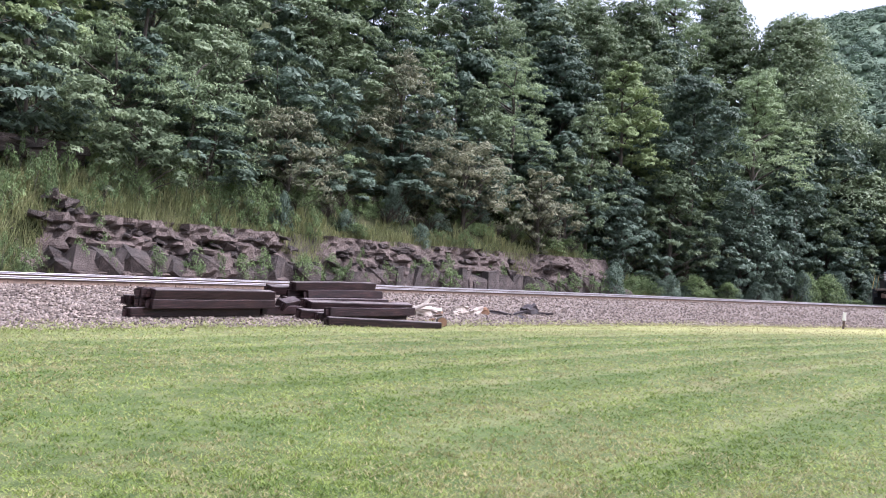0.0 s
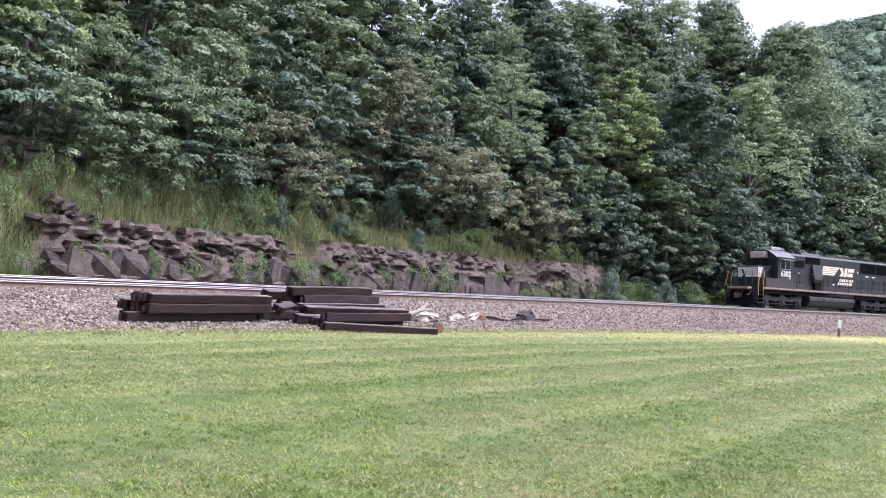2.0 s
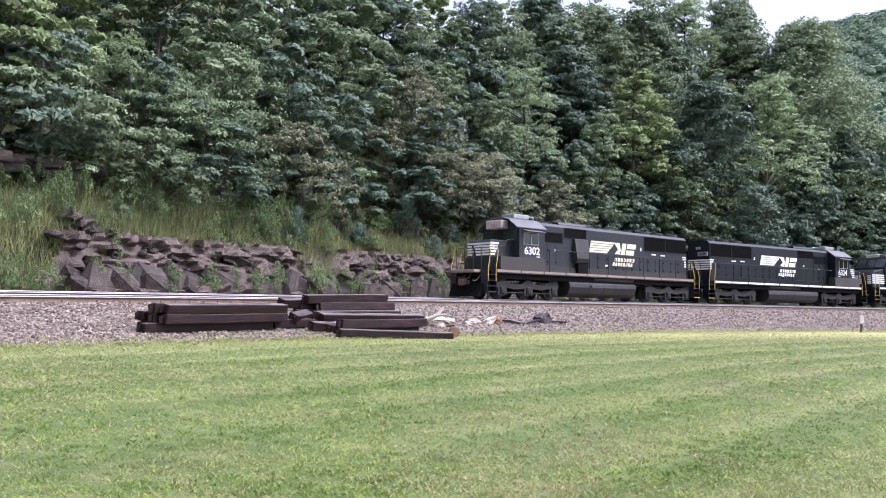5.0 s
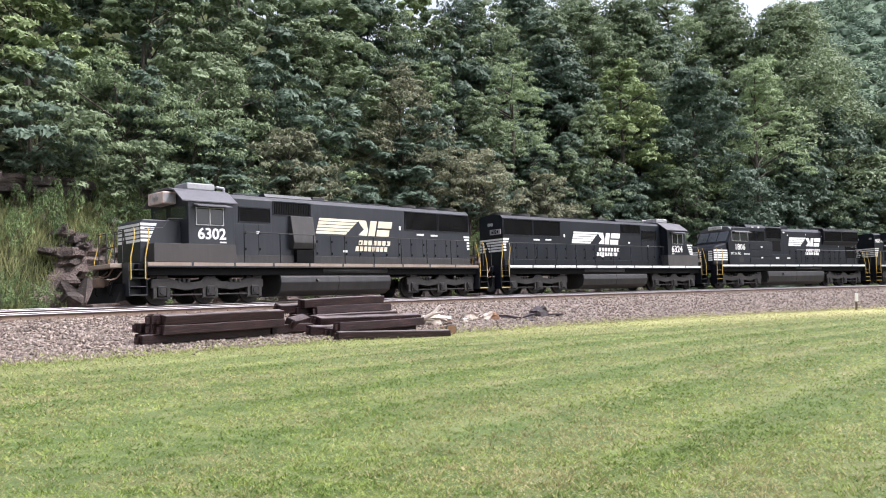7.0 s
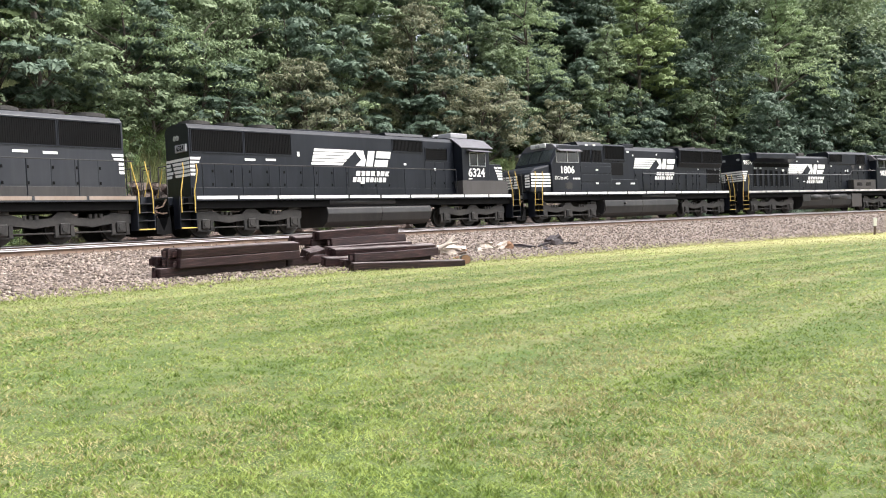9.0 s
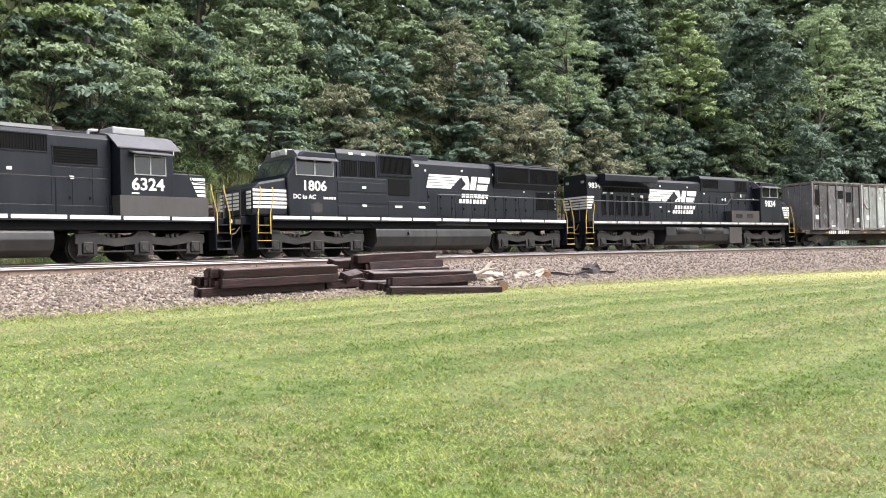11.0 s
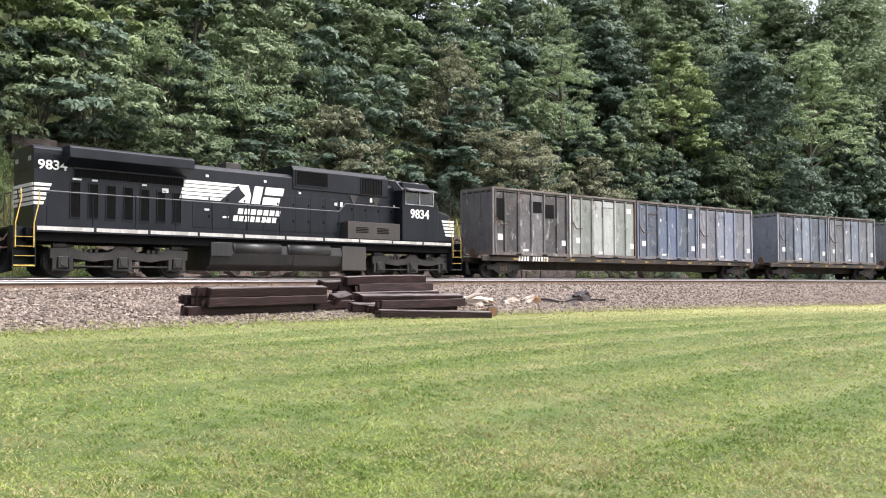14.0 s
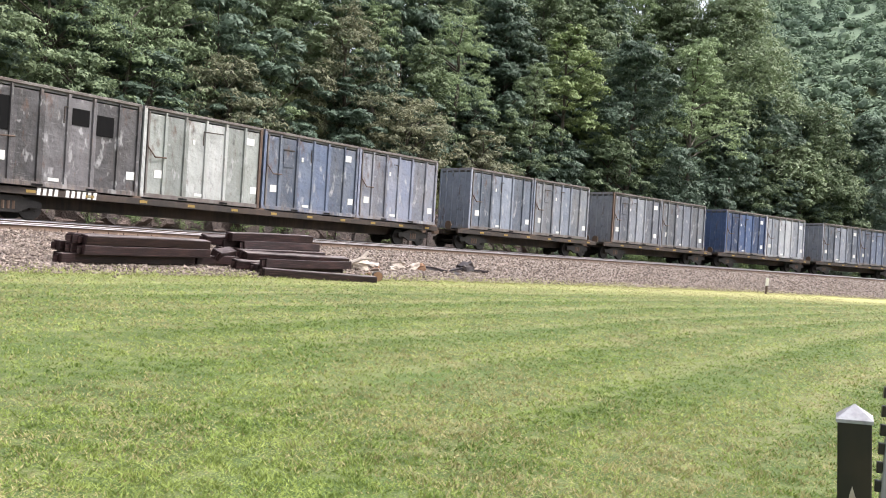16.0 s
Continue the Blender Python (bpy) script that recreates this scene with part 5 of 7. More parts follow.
    for sg in (-1, 1):
        w = [[(0.0, 2.3 + i * 0.2), (0.1, 2.3 + i * 0.2), (0.1, 2.42 + i * 0.2), (0.0, 2.42 + i * 0.2)] for i in range(7)]
        part("hood_stripe", flat([[(-x, y) for x, y in p][::-1] for p in w] if sg > 0 else w), WHITE, loco).matrix_basis = side(sg, -9.0, 0, 0.955)
        emblem(loco, side(sg, 0.47 if sg > 0 else -4.1, 3.17, 0.958), 0.93)
    part("anticlimber", box(10.2, 10.55, -1.0, 1.0, 1.35, 1.55, 0.03), DUSTY, loco)
    RUN.append((loco, u, turned))


def engine_winged(number, u, turned):
    """Six-axle wide-cab engine with broad radiator wings at its rear."""
    loco = thing("locomotive", "black six-axle diesel locomotive with overhanging radiator wings", "locomotive", "locomotives of the train")
    paint = BLACK
    chassis(loco, 9.3, 10.0, 1.68, (-3.67, 3.93, 1.32, 0.28), GRIMEWHITE, paint, cyl=[(-2.65, -0.55, 1.12, 0.28), (-0.14, 1.94, 1.12, 0.28)], end=10.6, rail_from=2.4)
    truck_six(loco, 6.97), truck_six(loco, -6.97)
    hood = [(-0.95, 1.68), (0.95, 1.68), (0.95, 4.15), (0.82, 4.3), (-0.82, 4.3), (-0.95, 4.15)]
    part("long_hood", section(hood, -9.9, 6.05, 0.015), paint, loco, "black engine hood")
    wing = [(-1.5, 4.02), (-1.5, 4.36), (-1.4, 4.44), (1.4, 4.44), (1.5, 4.36), (1.5, 4.02), (1.42, 3.98), (0.95, 3.75), (-0.95, 3.75), (-1.42, 3.98)]
    part("radiator_wing", section(wing, -8.95, -4.4, 0.02), paint, loco, "overhanging black radiator wing")
    part("rear_cowl", section([(-0.95, 3.6), (0.95, 3.6), (0.95, 4.3), (0.8, 4.42), (-0.8, 4.42), (-0.95, 4.3)], -9.92, -8.95, 0.02), paint, loco)
    part("blower_housing", section([(-1.0, 3.7), (1.0, 3.7), (1.0, 4.52), (0.85, 4.7), (-0.85, 4.7), (-1.0, 4.52)], 0.35, 5.6, 0.02), paint, loco, "raised blower housing")
    grille(loco, 0.5, 2.1, 3.9, 4.46, 1.0, 0.07, False)
    grille(loco, 4.0, 5.2, 3.75, 4.45, 1.0, 0.16)
    for i in range(7):
        x = -8.7 + i * 0.62
        grille(loco, x, x + 0.3, 2.05, 3.25 - 0.02 * i, 0.95, 0.09, False, "tall dark louvred panel")
    grille(loco, -8.6, -4.6, 3.42, 3.72, 0.95, 0.12)
    hood_doors(loco, list(np.linspace(-4.2, 5.9, 14)), 1.9, 3.4, 0.95, paint)
    for sg in (-1, 1):
        part("side_box", box(2.9, 5.95, min(sg * 0.94, sg * 1.45), max(sg * 0.94, sg * 1.45), 1.7, 2.45, 0.015), BATTERY, loco, "brown-grey equipment box along the walkway")
        for x in (3.7, 4.9):
            part("louvre", slats(x - 0.35, x + 0.35, 1.95, 2.25, sg * 1.45, 0.07, False, 0.012), GRILLE, loco)
        part("tank_box", box(-3.67, -2.75, min(sg * 1.0, sg * 1.44), max(sg * 1.0, sg * 1.44), 0.8, 1.34, 0.02), TANK, loco)
        part("tank_box", box(2.6, 3.93, min(sg * 1.0, sg * 1.44), max(sg * 1.0, sg * 1.44), 0.3, 1.34, 0.02), BATTERY, loco)
        w = [[(-0.26, 0.0), (0.26, 0.0), (0.0, -0.42)]]
        for x in (3.6, 4.9):
            part("triangle_panel", flat(w, 0.012), DUSTY, loco).matrix_basis = side(sg, x, 3.65, 0.97)
        emblem(loco, side(sg, 0.0 if sg > 0 else -4.74, 2.95, 0.958), 1.0)
    cab = wide_cab(loco, 6.05, 8.35, 9.6, 4.42, paint, number, 0.55)
    stickers(loco, [(-8.5, 3.36, 0.3, 0.07), (-7.9, 3.36, 0.2, 0.07), (-6.1, 3.34, 0.18, 0.07), (-0.9, 2.3, 0.16, 0.08), (4.6, 3.5, 0.14, 0.2), (6.0, 3.3, 0.1, 0.1), (0.7, 3.55, 0.12, 0.1), (2.6, 3.2, 0.15, 0.12), (2.9, 3.2, 0.12, 0.2), (-5.3, 3.2, 0.25, 0.16), (-3.6, 3.9, 0.12, 0.1), (-1.0, 3.9, 0.12, 0.1), (-2.8, 2.35, 0.25, 0.08), (-3.6, 2.6, 0.2, 0.07)], 0.965)
    part("exhaust_stack", box(-2.4, -1.7, -0.3, 0.3, 4.28, 4.62, 0.03), DUSTY, loco)
    mane_end(loco, -1, -9.925, 2.4, 3.2, 0.92)
    for sg in (-1, 1):
        lettering("board_number", number, 0.44, WHITE, loco, side(sg, -9.3, 3.62, 0.955), "white number near the rear", width=1.1)
        part("rear_light", box(-9.94, -9.9, min(sg * 0.5, sg * 0.75), max(sg * 0.5, sg * 0.75), 3.9, 4.05, 0.01), ALU, loco)
        w = [[(0.0, 2.42 + i * 0.156), (0.3 + i * 0.06, 2.42 + i * 0.156), (0.34 + i * 0.06, 2.52 + i * 0.156), (0.0, 2.52 + i * 0.156)] for i in range(5)]
        part("hood_stripe", flat([[(-x, y) for x, y in p][::-1] for p in w] if sg > 0 else w), WHITE, loco).matrix_basis = side(sg, -9.9, 0, 0.955)
    RUN.append((loco, u, turned))


engine_wide("1806", 42.2, False)
engine_winged("9834", 63.85, True)


# ---- flat cars and their containers ----
def truck_four(car, cx):
    bm = bmesh.new()
    for sg in (-1, 1):
        y0, y1 = min(sg * 0.98, sg * 1.12), max(sg * 0.98, sg * 1.12)
        prism([(-1.15, 0.42), (-1.15, 0.62), (-0.75, 0.66), (-0.35, 0.82), (0.35, 0.82), (0.75, 0.66), (1.15, 0.62), (1.15, 0.42), (0.7, 0.42), (0.35, 0.22), (-0.35, 0.22), (-0.7, 0.42)], y0, y1, 0.015, bm)
    box(-0.2, 0.2, -1.0, 1.0, 0.5, 0.78, 0.03, bm)
    t = part("truck", bm, RUNGEAR, car, "cast two-axle freight truck")
    t.location.x = cx
    for ax in (-0.88, 0.88):
        wheelset(t, ax, 0.42)
    sp = None
    for sg in (-1, 1):
        b2 = bmesh.new()
        for i in range(3):
            rod((-0.18 + i * 0.18, sg * 1.08, 0.34), (-0.18 + i * 0.18, sg * 1.08, 0.62), 0.07, 8, b2)
        part("truck_spring", b2, RUST, t)


CARDARK = worn("car_frame_paint", (0.02, 0.018, 0.017), (0.095, 0.063, 0.045), 0.75, 0, 0.9, 6, 0.6)
MUSTARD = worn("faded_reflector", (0.42, 0.28, 0.05), (0.15, 0.1, 0.05), 0.6, 0, 3, 10, 0.7)
CARRUST = worn("rusty_pedestal", (0.13, 0.085, 0.062), (0.06, 0.043, 0.034), 0.85, 0, 1.4, 8, 0.6)


def flat_car(u, length, joints, marks, fish):
    car = thing("flat_car", "dark rusty flat wagon carrying waste containers", "rail wagon", "wagons of the train")
    h = length / 2
    for sg in (-1, 1):
        y0, y1 = min(sg * 1.3, sg * 1.42), max(sg * 1.3, sg * 1.42)
        part("side_sill", box(-h + 0.3, h - 0.3, y0, y1, 0.86, 1.1, 0.01), CARDARK, car, "dark side sill")
        ref = None
        for x in np.arange(-h + 1.2, h - 0.8, 2.15):
            if ref is None:
                ref = part("reflector", box(-0.16, 0.16, min(sg * 1.415, sg * 1.43), max(sg * 1.415, sg * 1.43), 0.93, 1.03), MUSTARD, car, "yellow reflector strip")
                ref.location.x = x
            else:
                again(ref, car, Matrix.Translation((x, 0, 0)))
        for x in joints:
            part("pedestal", prism([(x - 0.3, 1.0), (x + 0.3, 1.0), (x + 0.14, 1.17), (x - 0.14, 1.17)], min(sg * 1.0, sg * 1.4), max(sg * 1.0, sg * 1.4), 0.01), CARRUST, car, "rusty container pedestal")
        if marks:
            w = [[(i * 0.205, 0), (i * 0.205 + 0.12, 0), (i * 0.205 + 0.14, 0.25), (i * 0.205 + 0.02, 0.25)] for i in range(11) if i != 4]
            part("car_mark", flat(w), WHITE, car, "row of white painted bars").matrix_basis = side(sg, h - 2.8 if sg > 0 else -h + 0.8, 0.88, 1.422)
    z0 = 0.45 if fish else 0.6
    part("centre_sill", prism([(-h + 1.2, 0.75), (-h + 3.4, z0), (h - 3.4, z0), (h - 1.2, 0.75), (h - 0.2, 0.8), (h - 0.2, 1.05), (-h + 0.2, 1.05), (-h + 0.2, 0.8)], -0.35, 0.35, 0.01), CARDARK, car, "deep centre sill")
    part("deck", box(-h + 0.3, h - 0.3, -1.35, 1.35, 1.0, 1.06, 0.005), CARDARK, car)
    bm = bmesh.new()
    for x in np.arange(-h + 0.8, h - 0.6, 1.5):
        box(x - 0.05, x + 0.05, -1.3, 1.3, 0.86, 1.0, 0, bm)
    part("cross_bearer", bm, CARDARK, car)
    for e in (-1, 1):
        bm = box(min(e * (h - 0.1), e * (h + 0.3)), max(e * (h - 0.1), e * (h + 0.3)), -0.12, 0.12, 0.74, 1.0, 0.03)
        part("coupler", bm, RUST, car, "rusty knuckle coupler")
        truck_four(car, e * (h - 2.0))
        part("hand_brake", rod((e * (h - 0.35), 0.6, 1.3), (e * (h - 0.3), 0.6, 1.3), 0.25, 12), RUST, car)
    RUN.append((car, u, False))


EDGEWEAR = worn("scraped_steel_edge", (0.19, 0.175, 0.165), (0.075, 0.052, 0.042), 0.6, 0.1, 1.6, 7, 0.9)
CREAM = worn("label_white", (0.72, 0.72, 0.7), (0.45, 0.42, 0.38), 0.6, 0, 3, 9, 0.4)


def container_paint(col, dirt, lower):
    """Battered paint: patchy tone, scrapes to primer, grime run down from the top, rust along edges."""
    k = Nodes("container_paint")
    sep = k.put("ShaderNodeSeparateXYZ", Vector=k.c)
    px, pz = sep.outputs["X"], sep.outputs["Z"]
    a, b = k.noise(0.8, 6, 0.65), k.noise(5, 5, 0.7, at=k.stretch(1, 1, 0.2))
    c = k.mix(k.ramp(a, [(0.42, (0, 0, 0)), (0.62, (1, 1, 1))]), col, lower)
    c = k.mix(k.math("MULTIPLY", k.ramp(b, [(0.5, (0, 0, 0)), (0.66, (1, 1, 1))]), 0.6), c, dirt)
    cell = k.n.new("ShaderNodeTexWhiteNoise")
    cell.noise_dimensions = "1D"
    k.set(cell.inputs["W"], k.math("FLOOR", k.math("MULTIPLY", k.math("ADD", px, 3.1), 1.02)))
    c = k.mix(0.5, c, k.ramp(cell.outputs["Value"], [(0, tuple(v * 0.55 for v in col)), (0.6, tuple(v * 1.3 for v in col)), (1, tuple(min(0.6, v * 2.1) for v in lower))]))
    # pale scrapes, slanting and level
    sc = k.noise(2.6, 3, 0.6, at=k.stretch(1, 1, 0.45))
    c = k.mix(k.math("MULTIPLY", k.ramp(sc, [(0.58, (0, 0, 0)), (0.66, (1, 1, 1))]), 0.5), c, (0.46, 0.46, 0.46))
    s2 = k.noise(9, 3, 0.6, at=k.stretch(0.25, 1, 1.6))
    c = k.mix(k.math("MULTIPLY", k.ramp(s2, [(0.64, (0, 0, 0)), (0.7, (1, 1, 1))]), 0.2), c, (0.36, 0.36, 0.35))
    # rust patches and black scorch
    rs = k.noise(2.2, 6, 0.75, at=k.stretch(1, 1, 0.35))
    c = k.mix(k.math("MULTIPLY", k.ramp(rs, [(0.57, (0, 0, 0)), (0.68, (1, 1, 1))]), 0.75), c, (0.105, 0.06, 0.042))
    bl = k.noise(1.2, 5, 0.7, at=k.stretch(1.3, 1, 0.8))
    c = k.mix(k.math("MULTIPLY", k.ramp(bl, [(0.6, (0, 0, 0)), (0.72, (1, 1, 1))]), 0.6), c, (0.03, 0.028, 0.028))
    rim = k.math("MULTIPLY", k.ramp(k.math("ABSOLUTE", k.math("MULTIPLY", k.math("SUBTRACT", pz, 2.93), 0.5)), [(0.72, (0, 0, 0)), (0.86, (1, 1, 1))]), k.ramp(b, [(0.4, (0, 0, 0)), (0.6, (1, 1, 1))]))
    c = k.mix(k.math("MULTIPLY", rim, 0.6), c, (0.24, 0.19, 0.16))
    k.bump(k.math("ADD", a, k.math("MULTIPLY", k.noise(1.7, 2), 0.8)), 0.8, 0.12)
    return k.done(c, 0.55, 0, 0.45)


def container(u, col, dirt, lower, label, dark_holes=()):
    """A tall ribbed waste container, 6 m long."""
    ob = thing("container", label, "container", "containers on the wagons")
    paint = container_paint(col, dirt, lower)
    rng = random.Random(int(u * 10))
    h, w, z0, z1 = 2.92, 1.24, 1.17, 4.7
    part("shell", box(-h + 0.05, h - 0.05, -w + 0.07, w - 0.07, z0 + 0.1, z1 - 0.25, 0.01), paint, ob, "dented painted steel shell")
    for sg in (-1, 1):
        ya, yb = min(sg * (w - 0.1), sg * w), max(sg * (w - 0.1), sg * w)
        part("bottom_rail", box(-h, h, ya, yb, z0, z0 + 0.17, 0.01), EDGEWEAR if rng.random() < 0.5 else paint, ob)
        part("top_rail", box(-h, h, ya - 0.01, yb + 0.01, z1 - 0.11, z1, 0.015), EDGEWEAR, ob, "scraped pale top rail")
        for i, x in enumerate(np.linspace(-h + 0.95, h - 0.95, 5)):
            x += rng.uniform(-0.05, 0.05)
            t = 0.085 if i % 4 else 0.06
            rib = [(x - t, sg * (w - 0.1)), (x + t, sg * (w - 0.1)), (x + t * 0.6, sg * (w + 0.005)), (x - t * 0.6, sg * (w + 0.005))]
            bm = bmesh.new()
            lo, hi = [bm.verts.new((a, b, z0 + 0.17)) for a, b in rib], [bm.verts.new((a + rng.uniform(-0.02, 0.02), b, z1 - 0.14)) for a, b in rib]
            for a in range(4):
                bm.faces.new((lo[a], lo[(a + 1) % 4], hi[(a + 1) % 4], hi[a]))
            part("rib", bm, paint, ob)
        for x in (-h + 0.06, h - 0.06):
            part("corner_post", box(x - 0.07, x + 0.07, ya, yb + 0.01, z0, z1 - 0.02, 0.012), CARRUST if rng.random() < 0.1 else paint, ob)
        for x in (-1.0, 1.0):
            part("fork_pocket", box(x - 0.2, x + 0.2, min(sg * (w - 0.05), sg * (w + 0.004)), max(sg * (w - 0.05), sg * (w + 0.004)), z0 + 0.02, z0 + 0.1), GRILLE, ob, "dark fork pocket")
        for x, z, a, b in ((-h + 0.6, z1 - 0.7, 0.42, 0.3), (h - 0.75, z0 + 0.95, 0.36, 0.32), (-h + 0.45, z0 + 0.75, 0.34, 0.3), (0.3, z0 + 0.3, 0.4, 0.12), (0.7, z1 - 1.1, 0.12, 0.2)):
            x += rng.uniform(-0.15, 0.15)
            if rng.random() < 0.85:
                part("label_plate", box(x - a / 2, x + a / 2, min(sg * (w - 0.068), sg * (w - 0.052)), max(sg * (w - 0.068), sg * (w - 0.052)), z - b / 2, z + b / 2), CREAM, ob, "white label plate")
        bx = h - 0.55
        part("lock_bar", pipe([(bx + 0.35, sg * (w + 0.02), z0 + 2.0), (bx, sg * (w + 0.03), z0 + 1.6), (bx - 0.5, sg * (w + 0.03), z0 + 1.62)], 0.03), CARRUST, ob, "rusty locking bar")
        part("lock_bar", pipe([(bx - 1.7 + rng.uniform(-1.5, 0), sg * (w + 0.015), z1 - 0.6), (bx - 2.2, sg * (w + 0.015), z1 - 0.62), (bx - 2.2, sg * (w + 0.015), z1 - 1.2)], 0.022), CARDARK, ob)
        for x, z, a, b in dark_holes:
            part("patch", box(x - a / 2, x + a / 2, min(sg * (w - 0.07), sg * (w - 0.05)), max(sg * (w - 0.07), sg * (w - 0.05)), z - b / 2, z + b / 2), GRILLE, ob, "black rubber patch")
        part("hinge_post", box(h - 0.27, h - 0.19, ya, yb + 0.015, z0 + 0.1, z1 - 0.2, 0.015), EDGEWEAR, ob, "rust-worn hinge post")
        # a battered flap with its own frame beside the end post
        fx = h - 1.45 if sg > 0 else -h + 1.45
        fz = z0 + rng.uniform(2.2, 2.7)
        if rng.random() < 0.45:
            continue
        part("flap", box(fx - 0.3, fx + 0.3, min(sg * (w - 0.07), sg * (w - 0.035)), max(sg * (w - 0.07), sg * (w - 0.035)), fz - 0.45, fz + 0.3, 0.012), paint, ob)
        part("flap_bar", box(fx - 0.33, fx + 0.33, min(sg * (w - 0.06), sg * (w - 0.01)), max(sg * (w - 0.06), sg * (w - 0.01)), fz + 0.3, fz + 0.36, 0.008), CARDARK, ob)
    for e in (-1, 1):
        xa, xb = min(e * (h - 0.06), e * h), max(e * (h - 0.06), e * h)
        for z in (z0, z1 - 0.14):
            part("end_rail", box(xa, xb, -w + 0.08, w - 0.08, z, z + 0.14), paint, ob)
        for y in (-0.75, -0.25, 0.25, 0.75):
            part("end_rib", box(xa, xb, y - 0.05, y + 0.05, z0 + 0.14, z1 - 0.14), paint, ob)
    bm = bmesh.new()
    for x in np.linspace(-h + 0.4, h - 0.4, 7):
        rod((x, -w + 0.05, z1 - 0.03), (x, w - 0.05, z1 + 0.02), 0.03, 6, bm)
    part("roof_bow", bm, CARDARK, ob)
    part("tarpaulin", section([(-w + 0.06, z1 - 0.2), (w - 0.06, z1 - 0.2), (w - 0.1, z1 - 0.06), (0.3, z1 + 0.01), (-0.4, z1 - 0.02), (-w + 0.1, z1 - 0.06)], -h + 0.06, h - 0.06, 0.01), TARP, ob, "grey tarpaulin cover")
    RUN.append((ob, u, False))


TARP = worn("tarpaulin_cloth", (0.2, 0.2, 0.2), (0.1, 0.1, 0.1), 0.9, 0, 1.2, 6, 0.6, False)
flat_car(88.0, 25.3, (-12.1, -6.0, 0.0, 6.0, 12.1), True, True)
for i in range(5):
    flat_car(108.75 + 14.72 * i, 14.3, (-6.1, 0, 6.1), False, True)
BLUE, GREYBLUE, DUSK, PALE = (0.036, 0.058, 0.125), (0.1, 0.118, 0.152), (0.056, 0.053, 0.055), (0.25, 0.268, 0.25)
BROWN = (0.1, 0.07, 0.055)
container(79.05, DUSK, (0.12, 0.105, 0.098), (0.11, 0.105, 0.11), "dark grey ribbed steel container with black patches", ((2.33, 3.55, 0.5, 1.15), (-0.5, 3.8, 0.66, 0.6), (-1.47, 3.62, 0.68, 0.75)))
container(85.05, PALE, (0.17, 0.155, 0.13), (0.31, 0.33, 0.315), "pale grey-green ribbed steel container on a flat wagon")
container(91.05, (0.11, 0.128, 0.165), (0.15, 0.15, 0.155), (0.065, 0.088, 0.145), "blue-grey ribbed steel container, scuffed, on a flat wagon")
container(97.0, (0.21, 0.215, 0.245), BROWN, (0.12, 0.14, 0.2), "grey and brown stained ribbed steel container on a wagon")
for u, a, b, c, lab in ((105.75, GREYBLUE, (0.16, 0.16, 0.17), (0.18, 0.2, 0.24), "scuffed blue-grey ribbed steel container on a wagon"), (111.75, (0.2, 0.21, 0.23), (0.26, 0.22, 0.2), (0.1, 0.12, 0.16), "pale scuffed grey ribbed steel container on a wagon"),
                        (120.45, (0.13, 0.14, 0.17), DUSK, (0.2, 0.21, 0.23), "dark grey ribbed steel container on a wagon"), (126.4, (0.15, 0.16, 0.18), BROWN, (0.1, 0.11, 0.14), "brown-stained grey ribbed steel container on a wagon"),
                        (135.2, BLUE, (0.1, 0.11, 0.14), (0.05, 0.08, 0.16), "deep blue ribbed steel container on a wagon"), (141.15, (0.24, 0.26, 0.3), (0.16, 0.16, 0.17), (0.36, 0.37, 0.4), "pale blue-grey scraped steel container on a wagon"),
                        (149.9, GREYBLUE, DUSK, (0.2, 0.21, 0.24), "scuffed blue-grey ribbed steel container on a wagon"), (155.9, (0.12, 0.14, 0.19), BROWN, (0.08, 0.1, 0.15), "dark blue-grey ribbed steel container on a wagon"),
                        (164.6, GREYBLUE, DUSK, (0.2, 0.21, 0.24), "scuffed blue-grey ribbed steel container on a wagon"), (170.6, (0.2, 0.21, 0.23), BROWN, (0.1, 0.12, 0.16), "pale scuffed grey ribbed steel container on a wagon")):
    container(u, a, b, c, lab)


# ---- timbers and debris on the ballast bank ----
def rugged(length, w, h, seed, wear=0.012):
    """A sawn timber with worn edges, split ends and a slight warp, along x."""
    rng = random.Random(seed)
    bm = bmesh.new()
    bmesh.ops.create_cube(bm, size=1.0)
    for v in bm.verts:
        v.co = Vector((v.co.x * length, v.co.y * w, v.co.z * h))
    bmesh.ops.bevel(bm, geom=list(bm.edges), offset=0.018, segments=1, affect="EDGES")
    bmesh.ops.subdivide_edges(bm, edges=[e for e in bm.edges if abs(e.verts[0].co.x - e.verts[1].co.x) > length * 0.5], cuts=9)
    warp = rng.uniform(-0.02, 0.02)
    for v in bm.verts:
        n = noise.noise_vector((v.co.x * 3 + seed * 7.1, v.co.y * 9, v.co.z * 9))
        v.co += Vector((n.x * wear * (3 if abs(v.co.x) > length * 0.48 else 0.5), n.y * wear, n.z * wear))
        v.co.z += warp * (1 - (2 * v.co.x / length) ** 2)
    # splits in the ends
    for e in (-1, 1):
        y = rng.uniform(-0.3, 0.3) * w
        box(e * length / 2 - 0.12, e * length / 2 + 0.006, y - 0.006, y + 0.006, -h * 0.4, h * 0.3, 0, bm)
    return bm


